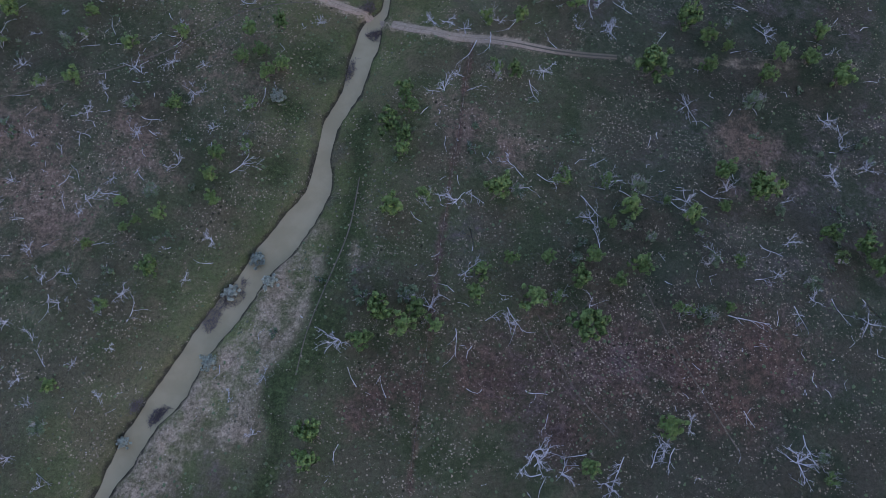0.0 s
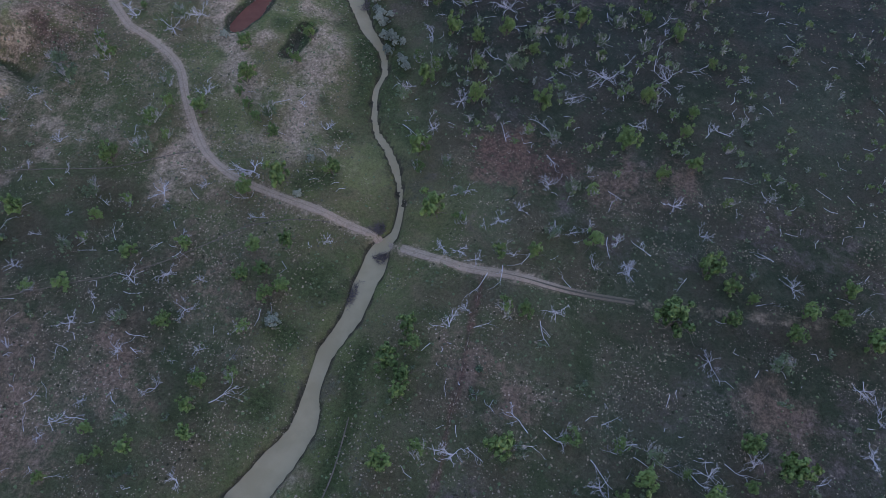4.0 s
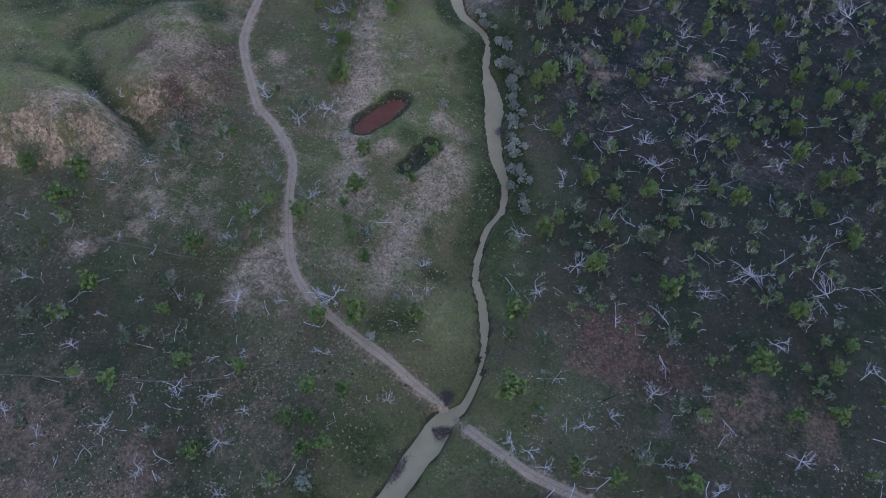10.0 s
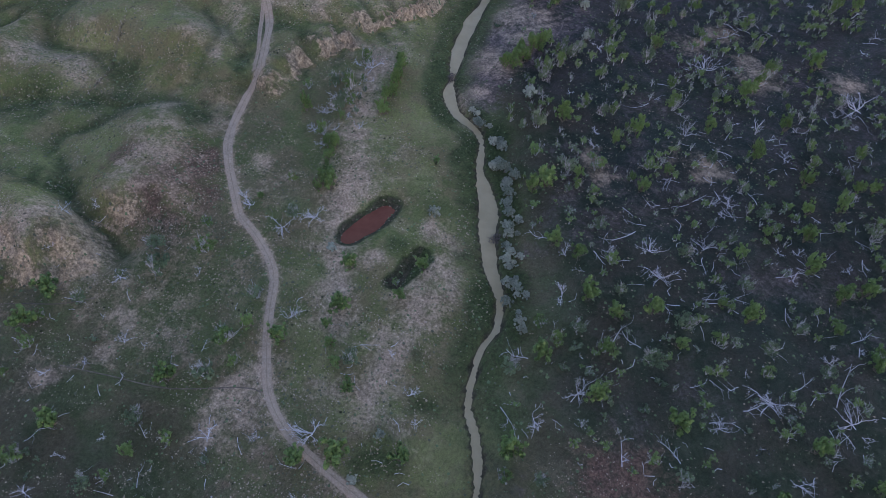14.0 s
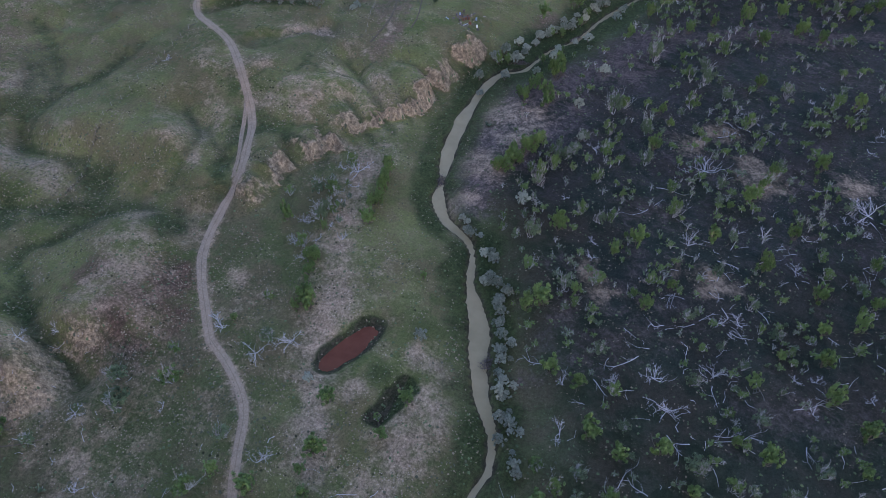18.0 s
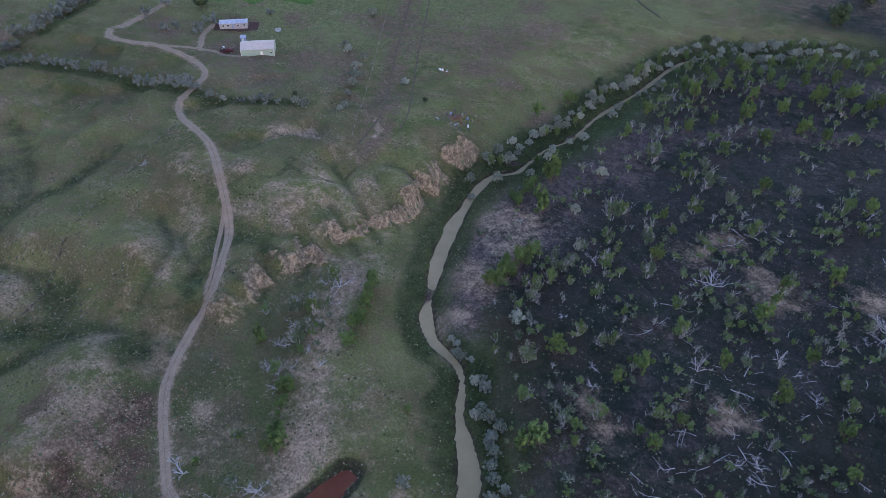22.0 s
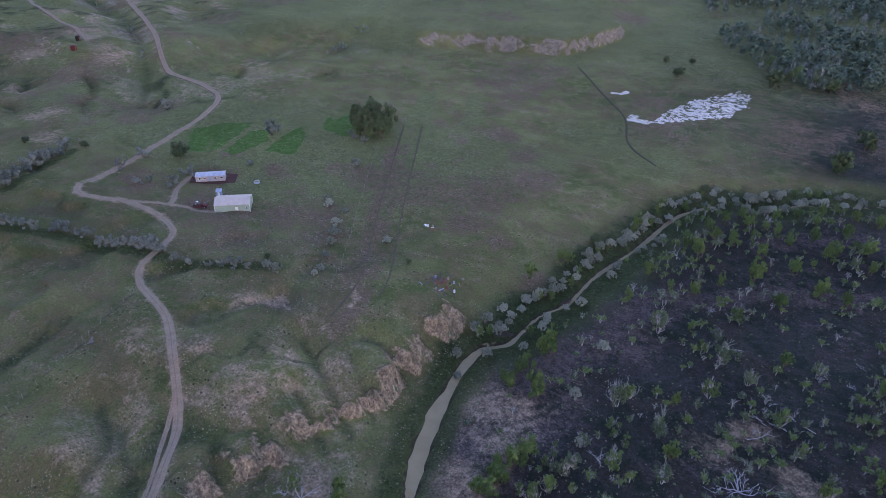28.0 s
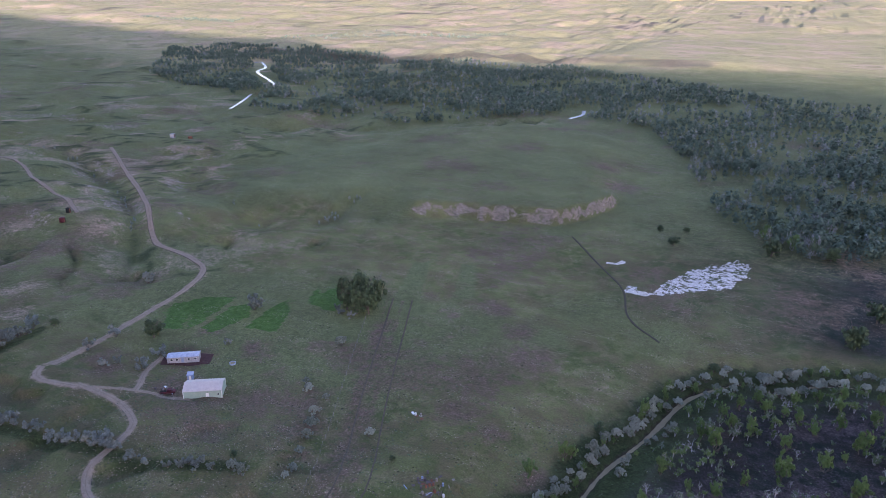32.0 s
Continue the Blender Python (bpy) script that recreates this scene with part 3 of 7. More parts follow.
HALF_DEAD += [(-44.5, 224.9, 6.0), (-41.8, 233.1, 6.1), (-33.9, 235.7, 6.1), (-23.4, 236.9, 6.8), (-14.6, 229.6, 5.8), (-41.1, 199.3, 6.9), (-33.0, 211.6, 4.9), (-27.6, 210.8, 4.2), (-12.4, 220.8, 7.1), (2.2, 218.8, 4.1), (6.2, 241.4, 5.9), (-3.1, 230.3, 3.6), (-38.2, 189.7, 5.3), (-27.1, 182.0, 3.2), (-12.4, 197.4, 5.2), (10.0, 199.5, 3.8), (33.2, 223.4, 5.3), (14.9, 193.4, 4.4), (21.8, 195.9, 3.7), (10.2, 183.0, 3.6), (2.0, 184.2, 3.1), (15.3, 172.1, 5.2), (-90.5, 191.1, 5.7), (-88.7, 182.3, 5.6), (-88.1, 173.4, 5.4), (-101.6, 127.5, 5.3), (-95.9, 137.3, 3.6), (-75.1, 125.9, 4.5), (-111.1, 102.9, 3.3), (-92.6, 193.2, 5.4)]
HALF_DEAD += [(-91.9, 202.6, 4.9), (-94.6, 190.1, 5.3), (-101.1, 186.9, 4.0), (-89.7, 186.2, 4.6), (-86.2, 157.0, 3.5), (-33.3, 287.4, 8.4), (-14.5, 301.8, 6.0), (-48.8, 259.3, 3.9), (-47.0, 219.9, 6.9), (-37.1, 254.9, 7.6), (-35.0, 258.8, 6.1), (-26.5, 249.4, 5.9), (-17.7, 267.3, 6.9), (-16.5, 281.2, 8.0), (-21.7, 283.3, 4.9), (-9.3, 275.7, 6.2), (-1.5, 264.2, 6.7), (6.0, 286.2, 6.3), (20.1, 285.8, 6.2), (-43.2, 230.0, 5.7), (-32.8, 224.6, 5.5), (-4.0, 236.4, 5.4), (-6.8, 518.3, 10.9), (2.8, 514.2, 10.7), (-19.5, 530.7, 10.0), (9.0, 544.0, 10.0)]
DEAD = [(-72.3, 65.9, 3.0), (-62.0, 62.6, 3.1), (-65.4, 77.1, 2.8), (-58.2, 79.1, 4.4), (-52.4, 72.1, 4.3), (-58.2, 87.0, 4.4), (-52.3, 56.5, 4.6), (-43.3, 41.9, 4.5), (-75.8, 36.8, 2.9), (-72.0, 32.0, 2.9), (-67.8, 32.8, 2.4), (-57.0, 30.3, 3.4), (-67.8, 27.3, 2.9), (-56.9, 20.0, 2.8), (-70.7, 20.7, 2.8), (-57.2, 11.6, 2.7), (-62.6, 16.7, 2.3), (-71.1, 13.6, 2.8), (-68.4, 9.3, 2.3), (-17.1, 24.9, 5.7), (-1.5, 32.2, 4.8), (-3.2, 94.1, 4.5), (24.0, 95.5, 3.4), (31.4, 95.6, 4.5), (64.0, 97.6, 4.6), (-2.5, 77.7, 4.4), (-0.0, 81.8, 2.7), (17.5, 84.2, 4.4), (46.7, 78.8, 3.8), (74.5, 77.8, 4.9)]
DEAD += [(77.2, 72.5, 3.8), (75.3, 65.2, 5.3), (82.0, 67.6, 4.2), (2.0, 53.7, 5.6), (27.3, 52.2, 4.1), (53.9, 60.3, 4.2), (45.9, 57.3, 4.1), (65.1, 50.7, 4.1), (4.6, 39.4, 4.9), (12.9, 30.5, 4.3), (62.5, 44.1, 3.0), (69.0, 39.5, 4.0), (78.6, 36.2, 4.9), (18.1, 8.5, 6.4), (23.2, 5.5, 4.5), (30.4, 4.4, 5.4), (45.3, 15.7, 3.7), (40.5, 10.4, 4.6), (63.4, 10.5, 6.4), (-90.8, 146.5, 5.3), (-80.9, 144.1, 5.2), (-75.9, 149.8, 6.0), (-65.6, 96.9, 4.4), (-49.1, 105.8, 8.9), (-45.4, 94.7, 3.2), (-89.3, 60.2, 4.0), (3.9, 193.2, 4.1), (-21.5, 164.2, 3.9), (-5.3, 173.5, 5.2), (-1.0, 167.7, 6.4)]
DEAD += [(5.4, 179.0, 4.6), (24.5, 178.7, 3.9), (-18.5, 154.0, 5.0), (33.8, 161.6, 3.6), (-8.3, 133.9, 5.2), (-13.8, 125.6, 5.1), (17.3, 138.7, 4.0), (25.1, 148.1, 7.0), (39.2, 150.3, 6.9), (32.1, 134.2, 5.0), (51.0, 136.4, 4.9), (-6.3, 94.3, 4.0), (0.6, 92.9, 3.5), (8.2, 95.4, 2.5), (13.6, 114.1, 4.2), (7.9, 106.2, 3.1), (4.0, 103.0, 3.6), (19.0, 102.4, 3.5), (22.7, 104.2, 3.5), (28.8, 101.9, 3.9), (40.5, 113.4, 4.5), (46.1, 106.8, 3.9), (-8.6, 241.7, 8.2), (-6.9, 213.1, 4.8), (31.2, 242.8, 8.5), (8.8, 223.3, 4.8), (18.4, 226.9, 4.1), (-12.2, 168.4, 4.8), (-89.9, 201.8, 5.9), (-66.4, 124.9, 4.4)]
DEAD += [(-90.8, 173.9, 3.7), (0.9, 530.9, 11.1), (-6.4, 556.9, 11.9)]
DARK = [(-60.8, 326.0, 5.6), (-32.8, 379.0, 6.2), (11.2, 413.9, 10.8), (24.1, 443.8, 11.5), (-221.0, 311.1, 8.4), (-259.8, 301.0, 3.9), (-283.6, 293.6, 3.3), (-106.8, 282.8, 2.0), (-143.8, 264.3, 2.3), (-62.3, 501.3, 6.9), (-71.9, 521.0, 4.4), (-58.6, 527.3, 4.1), (12.7, 415.7, 9.9), (22.2, 442.6, 9.6), (-16.6, 505.1, 10.7), (-11.8, 544.1, 11.6), (9.7, 509.1, 9.1), (28.4, 553.1, 8.5)]
SHRUB = [(-213.3, 248.8, 5.3), (-212.5, 251.0, 4.8), (-209.8, 249.7, 4.8), (-204.0, 249.9, 4.9), (-201.8, 250.9, 5.1), (-197.9, 251.4, 3.5), (-193.9, 251.9, 4.2), (-191.7, 251.5, 3.7), (-188.5, 252.1, 3.7), (-184.4, 252.6, 3.6), (-182.3, 253.6, 4.5), (-179.9, 254.1, 4.8), (-177.3, 252.7, 4.9), (-175.0, 253.7, 4.6), (-251.9, 236.3, 4.2), (-247.7, 239.1, 3.5), (-244.4, 238.8, 3.1), (-242.8, 241.4, 3.7), (-238.3, 240.2, 3.1), (-235.2, 242.0, 4.2), (-231.1, 244.7, 3.8), (-228.5, 245.6, 3.1), (-225.7, 246.9, 3.8), (-223.2, 245.9, 3.8), (-218.9, 246.4, 3.3), (-253.1, 261.6, 5.7), (-253.5, 265.5, 5.2), (-256.3, 270.2, 4.3), (-257.1, 275.1, 4.6), (-259.1, 277.1, 6.4)]
SHRUB += [(-259.7, 280.4, 6.3), (-261.5, 283.6, 5.5), (-260.7, 287.7, 6.0), (-261.4, 290.6, 5.9), (-264.7, 295.7, 6.0), (-253.6, 241.7, 5.5), (-256.1, 244.9, 3.3), (-254.2, 248.2, 4.7), (-252.7, 250.2, 4.9), (-253.9, 252.9, 5.9), (-252.1, 258.1, 4.3), (-168.2, 252.1, 3.4), (-163.5, 252.8, 3.4), (-156.9, 254.0, 2.7), (-153.6, 254.6, 2.7), (-152.4, 256.8, 2.7), (-149.8, 257.1, 4.0), (-145.8, 258.0, 3.0), (-140.6, 259.9, 3.3), (-137.0, 259.1, 3.8), (-156.7, 336.5, 4.6), (-148.6, 304.6, 3.7), (-139.5, 294.6, 3.9), (-136.3, 288.5, 4.5), (-133.8, 282.5, 3.7), (-131.1, 275.2, 3.0), (-128.3, 268.5, 2.9), (-126.6, 263.1, 2.5), (-218.1, 287.2, 4.3), (-216.2, 290.5, 3.2)]
SHRUB += [(-206.7, 292.7, 4.7), (-209.0, 302.3, 5.3), (-233.3, 305.3, 6.3), (-234.2, 294.3, 4.5), (-203.9, 347.0, 6.8), (-265.1, 350.6, 5.4), (-118.9, 292.0, 3.4), (-193.3, 319.0, 2.9), (-141.5, 303.7, 2.6), (-152.7, 309.2, 2.7)]
BARE = [(-28, 41, 3.0), (-30, 34, 4.0), (-32, 26, 4.9), (-35, 18, 5.7), (-40, 14, 4.7), (-42, 6, 4.6), (-17, 43, 2.6), (-29, 11, 3.8), (-45, 144, 4.1), (-42, 135, 4.5), (-40, 129, 3.8), (-49, 129, 3.3), (-63, 131, 3.4), (-77, 171, 6.0), (-71, 165, 4.6), (-82, 177, 4.8), (-68, 175, 2.0), (-65, 110, 4.2), (-64, 105, 4.1), (-63, 98, 3.0), (-93, 101, 3.2), (-100, 95, 3.2), (-95, 109, 3.3), (-48, 158, 3.1), (-72, 155, 2.5), (-58, 144, 3.6), (-50, 114, 3.1), (-34, 112, 2.0), (-114, 149, 5.2), (-124, 123, 6.0)]
BARE += [(-126, 115, 4.7), (-112, 116, 4.6), (-161, 167, 5.8), (-174, 163, 5.9), (-96, 157, 2.6), (-121, 158, 4.0), (-22, 192, 5.3), (1, 203, 5.3), (-57, 195, 5.6), (-63, 202, 4.3), (6, 244, 5.9), (-13, 251, 6.2), (29, 253, 5.9), (-64, 242, 7.7), (-62, 220, 5.7), (-59, 206, 5.4), (-57, 235, 7.4), (-9, 259, 6.0), (4, 248, 5.6), (-24, 196, 4.9), (-2, 206, 4.9), (-116, 149, 4.7), (-195, 193, 6.3), (-118, 169, 5.1), (-127, 165, 5.1), (-89, 215, 2.9), (-115, 230, 3.9), (-134, 224, 4.0), (-131, 248, 3.7), (-139, 246, 3.0)]
BARE += [(-305, 313, 4.7), (-344, 335, 5.2), (-384, 430, 6.5), (-346, 390, 5.8)]
DUSTY = [(-13, 316, 8.5), (9, 326, 8.5), (-30, 311, 8.5), (7, 359, 7.5), (-39, 278, 9.3), (-49, 268, 6.1), (-49, 285, 6.5), (-9, 347, 9.3), (21, 362, 9.3), (-50, 252, 5.7), (-50, 238, 5.4), (-54, 228, 5.3), (-54, 232, 5.0)]
RED = [(-106, 146, 5.7), (-104, 136, 4.9), (-109, 155, 5.3), (-110, 138, 5.0), (-106, 137, 3.3), (-108, 152, 4.7), (-106, 144, 3.4), (-123, 143, 4.7), (4, 120, 6.6), (14, 121, 5.4), (-1, 119, 4.4), (19, 25, 7.7), (32, 24, 8.6), (46, 24, 8.6), (58, 29, 7.8), (10, 20, 7.6), (24, 15, 6.6), (53, 19, 6.6), (-7, 17, 5.6)]
LUSH = [(-163, 151, 7.0), (-152, 158, 5.6), (-137, 161, 5.6), (-131, 130, 5.0), (-121, 129, 3.1), (-140, 129, 3.8), (-121, 167, 4.2), (-80, 406, 13.8), (-94, 375, 10.8), (-55, 394, 10.8), (-122, 498, 11.9), (-106, 591, 10.4), (-315, 341, 10.2), (-293, 344, 7.5), (-320, 331, 7.5), (-18, 28, 2.9), (-19, 20, 2.9), (-30, 84, 4.5), (-32, 71, 4.4), (-35, 59, 4.2), (-25, 57, 3.2), (-37, 129, 2.2), (-32, 118, 3.1), (-37, 105, 4.0), (-55, 150, 3.6)]

WOODS = [(-920.6, 982.9), (-1317.5, 1425.3), (-1227.6, 1556.1), (-1118.9, 1500.0), (-960.0, 1440.0), (-790.2, 1420.0), (-457.5, 1365.7), (-360.9, 1390.7), (-239.0, 1272.6), (-106.5, 1184.1), (-2.1, 1082.6), (101.5, 1032.4), (67.6, 753.5), (22.0, 677.5), (-5.7, 699.7), (-33.0, 726.6), (-77.1, 751.4), (-126.8, 835.4), (-221.2, 877.8), (-341.8, 796.5), (-440.9, 780.8), (-568.7, 790.3), (-694.8, 898.3)]
WOODS_SPARSE = [(-126.8, 835.4), (-72.8, 753.4), (-33.0, 726.6), (67.6, 753.5), (39.4, 522.2), (16.6, 503.5), (-2.6, 502.6), (-26.0, 527.6), (-45.3, 561.8), (-67.0, 652.7)]
RIVER_W = [(-583.8, 776.8), (-612.1, 832.5), (-642.5, 886.0)]
RIVER_W2 = [(-665.2, 967.2), (-715.1, 1019.1), (-814.8, 1115.1), (-851.3, 1182.9), (-928.5, 1268.1), (-925.1, 1243.5)]
RIVER_E = [(-215.8, 876.6), (-209.3, 903.9), (-215.2, 935.6)]
FARSCARP = [(-1038.2, 1442.9), (-860.2, 1396.5), (-704.3, 1399.2), (-595.2, 1483.4), (-454.7, 1524.2), (-290.7, 1536.3), (-145.1, 1508.2)]
LOGS = [(32.9, 58.5, 36.8, 56.6), (25.5, 56.7, 30.8, 53.2), (48.7, 60.0, 52.8, 57.5), (52.7, 35.4, 60.5, 33.5), (59.6, 49.8, 61.9, 45.6), (58.1, 42.6, 63.2, 43.4), (38.2, 7.6, 42.0, 12.0), (33.6, 9.0, 29.0, 2.1), (64.7, 15.2, 66.0, 9.0), (76.5, 94.0, 80.6, 94.1), (56.4, 92.3, 60.5, 93.7), (3.5, 28.6, 5.8, 23.4), (17.0, 60.5, 21.3, 58.0), (4.1, 55.3, 6.9, 52.7), (10.9, 35.8, 12.8, 33.9), (8.7, 30.5, 12.1, 32.8), (12.5, 33.4, 14.3, 26.0), (78.1, 40.7, 80.0, 35.8), (36.0, 59.4, 41.2, 55.3), (-19.0, 133.3, -10.1, 138.5), (-9.0, 131.7, -7.0, 138.4), (-16.2, 167.9, -11.5, 166.2), (8.3, 164.6, 15.7, 168.8), (26.4, 114.8, 29.1, 112.3)]
LOGS += [(21.9, 117.8, 24.3, 117.0), (12.6, 121.4, 15.6, 118.8), (10.4, 144.6, 13.9, 145.0), (3.2, 124.0, 3.1, 129.9), (24.2, 136.5, 26.1, 138.2), (48.0, 133.9, 52.6, 139.6), (51.5, 123.2, 56.5, 123.7), (36.2, 152.5, 35.5, 163.9), (37.2, 168.2, 40.3, 171.6), (36.8, 148.9, 39.7, 144.9), (15.3, 95.5, 17.4, 95.4), (22.5, 103.1, 23.7, 106.6), (19.6, 100.5, 21.4, 99.6), (42.9, 96.1, 39.6, 93.5), (4.9, 108.2, 8.5, 110.6), (-15.5, 103.5, -11.3, 103.0), (-20.6, 126.0, -15.4, 122.3), (-9.5, 177.4, -12.3, 169.8), (8.0, 165.9, 12.3, 167.3), (9.8, 168.4, 8.2, 165.2), (34.4, 137.0, 32.5, 133.9), (24.6, 138.0, 27.4, 138.8), (28.9, 141.9, 30.4, 144.5), (38.9, 165.6, 40.5, 170.6)]
LOGS += [(28.2, 152.2, 32.7, 157.0), (-7.4, 112.3, -4.3, 112.2), (12.5, 122.0, 15.1, 119.0), (15.3, 138.9, 18.7, 142.4), (-73.8, 49.9, -71.5, 52.1), (-41.9, 55.7, -37.4, 58.9), (-61.6, 66.0, -58.2, 63.0), (-52.3, 61.9, -50.0, 61.9), (-42.2, 55.5, -36.3, 57.8), (-41.1, 63.8, -38.9, 66.5), (-59.8, 54.4, -57.3, 50.6), (-59.6, 63.2, -56.9, 60.5), (-65.1, 38.4, -61.9, 39.7), (-70.0, 28.6, -67.3, 25.8), (-66.5, 32.0, -64.6, 30.6), (-37.4, 57.7, -36.0, 59.0), (-94.7, 82.3, -92.2, 84.3), (-62.8, 10.9, -59.9, 10.2), (-55.0, 24.9, -51.8, 28.2), (-64.0, -1.6, -61.9, -4.4)]
PALE_STRIPS = [([(-141.0, 246.5), (-133.0, 246.0), (-125.0, 246.5)], 1.4), ([(-112.0, 256.0), (-114.5, 264.0)], 1.2), ([(-40, 112), (-42, 130), (-46, 148)], 5.0), ([(-60, 128), (-66, 142), (-74, 165), (-84, 182), (-88, 205)], 5.0), ([(-66, 98), (-66, 112)], 4.0), ([(-27, 44), (-33, 26), (-42, 6), (-50, -8)], 4.0), ([(-23, 36), (-30, 10)], 3.0)]
DUSTY_STRIPS = [([(-58, 205), (-64, 225), (-62, 250), (-48, 275), (-34, 305)], 7.0), ([(-40, 300), (-10, 318), (20, 330), (60, 345)], 5.0), ([(-10, 350), (20, 362), (60, 375)], 4.5)]

RAVINES = [([(-92.6, 214.4), (-100.0, 220.0), (-105.9, 223.8)], 3.2, 3.0),
           ([(-89.1, 220.2), (-98.8, 227.9), (-108.1, 234.7), (-115.4, 240.2)], 3.4, 3.5),
           ([(-128.9, 176.4), (-131.0, 183.6), (-131.8, 189.3), (-136.1, 195.8), (-144.2, 201.2)], 2.6, 4.5),
           ([(-114.7, 181.9), (-119.6, 187.1), (-128.5, 192.9), (-135.3, 198.5)], 2.0, 3.5),
           ([(-87.0, 226.7), (-94.3, 233.9), (-102.1, 240.9)], 2.8, 3.0),
           ([(-149.2, 128.0), (-139.2, 128.1), (-130.1, 128.8), (-120.0, 128.2), (-109.3, 123.8)], 2.6, 4.0),
           ([(-169.8, 147.9), (-151.9, 157.7), (-139.9, 164.5), (-122.8, 169.3), (-112.6, 169.2)], 2.2, 4.5),
           ([(-103.9, 188.9), (-106.5, 195.3), (-111.6, 201.0)], 2.5, 2.2),
           ([(-99.4, 198.6), (-101.9, 205.6), (-107.7, 211.7)], 2.5, 2.2),
           ([(-80.9, 236.4), (-87.8, 243.6), (-96.9, 247.6), (-101.7, 246.7)], 2.4, 3.0),
           ([(-215.0, 215.9), (-200.9, 208.3), (-188.6, 197.7), (-180.2, 183.7), (-174.0, 170.7)], 2.0, 7.0)]
DRAWS = [([(-282.2, 352.5), (-322.9, 396.6), (-382.5, 443.1), (-446.1, 478.7), (-529.1, 512.7), (-577.4, 514.3)], 5, 14),
         ([(-359.1, 473.2), (-349.0, 448.6), (-291.7, 414.6), (-260.6, 408.8)], 3, 12),
         ([(-247.4, 503.3), (-246.7, 476.6), (-246.1, 452.6)], 4, 6),
         ([(-290.5, 476.0), (-274.7, 445.0)], 4, 7),
         ([(-400.0, 545.2), (-377.4, 497.7), (-296.3, 447.0), (-268.2, 436.6)], 4, 10)]
CLAY_SPOTS = [(-538, 486, 12), (-543, 518, 12), (-479, 492, 12), (-406, 447, 8), (-378, 371, 8), (-372, 408, 6), (-336, 390, 6), (-304, 321, 6), (-284, 302, 5), (-804, 698, 16), (-657, 718, 12), (-685, 705, 12), (-517, 469, 10), (-565, 522, 12), (-512, 515, 9), (-423, 433, 8), (-361, 396, 7), (-338, 386, 6), (-609, 799, 12), (-627, 754, 12), (-718, 732, 16), (-772, 633, 14)]

OUTCROPS = [([(-631, 758), (-613, 775), (-603, 801)], 9), ([(-689, 700), (-662, 730), (-627, 754)], 9), ([(-755, 634), (-729, 654), (-656, 630)], 9), ([(-1008, 795), (-956, 808)], 10), ([(-916, 859), (-842, 892)], 10), ([(-527, 470), (-524, 490)], 5), ([(-575, 600), (-562, 626)], 8)]

TRAILS = [[(-100.8, 62.8), (-89.4, 67.7), (-76.1, 73.6), (-62.9, 79.6), (-52.8, 87.0), (-46.3, 92.6)],
          [(-46.3, 92.6), (-38.1, 95.5), (-30.3, 96.6)],
          [(-100.1, 96.5), (-90.0, 99.0), (-78.1, 101.8), (-65.7, 107.9), (-62.1, 108.6)],
          [(-129.9, 94.7), (-124.3, 98.6), (-120.0, 102.4), (-110.4, 107.1), (-104.9, 111.5)],
          [(-23.6, 18.0), (-22.8, 25.9), (-20.7, 35.2), (-18.1, 46.1), (-17.4, 57.5)],
          [(-112.4, 258.1), (-115.5, 251.0), (-121.0, 247.0), (-131.0, 245.5), (-141.6, 243.7)],
          [(18.1, 32.5), (21.7, 25.8), (25.2, 19.4), (31.9, 12.5)],
          [(37.5, 39.3), (41.8, 30.5), (47.3, 21.2), (53.4, 11.6)]]
DEAD.append((-161.4, 214.4, 3.6))


def noise2(x, y, size, seed, octaves=4, gain=0.5):
    """Smooth value noise, about -1 to 1, of that wavelength in metres."""
    x, y = np.asarray(x, float) / size, np.asarray(y, float) / size
    total, amp, norm = np.zeros(np.broadcast(x, y).shape), 1.0, 0.0
    for o in range(octaves):
        xi, yi = np.floor(x).astype(np.int64), np.floor(y).astype(np.int64)
        fx, fy = x - xi, y - yi
        fx, fy = fx * fx * (3 - 2 * fx), fy * fy * (3 - 2 * fy)

        def rnd(a, b):
            h = (a * 374761393 + b * 668265263 + (seed + o) * 974634777) & 0xFFFFFFFF
            h = ((h ^ (h >> 13)) * 1274126177) & 0xFFFFFFFF
            return ((h ^ (h >> 16)) & 0xFFFFFF) / float(0xFFFFFF)

        low = rnd(xi, yi) * (1 - fx) + rnd(xi + 1, yi) * fx
        high = rnd(xi, yi + 1) * (1 - fx) + rnd(xi + 1, yi + 1) * fx
        total += amp * (2 * (low * (1 - fy) + high * fy) - 1)
        norm += amp
        amp, x, y = amp * gain, x * 2.03 + 17.3, y * 2.03 - 9.1
    return total / norm


def step(a, b, v):
    k = np.clip((v - a) / (b - a), 0, 1)
    return k * k * (3 - 2 * k)


def smooth_line(points, gap=2.0):
    """A Catmull-Rom curve through plan points, with further columns carried along."""
    p = np.array(points, float)
    p = np.vstack([2 * p[0] - p[1], p, 2 * p[-1] - p[-2]])
    rows = []
    for a, b, c, d in zip(p[:-3], p[1:-2], p[2:-1], p[3:]):
        count = max(2, int(np.hypot(*(c - b)[:2]) / gap))
        for u in np.linspace(0, 1, count, endpoint=False):
            rows.append(0.5 * (2 * b + (c - a) * u + (2 * a - 5 * b + 4 * c - d) * u * u + (3 * b - a - 3 * c + d) * u ** 3))
    rows.append(p[-2])
    return np.array(rows)


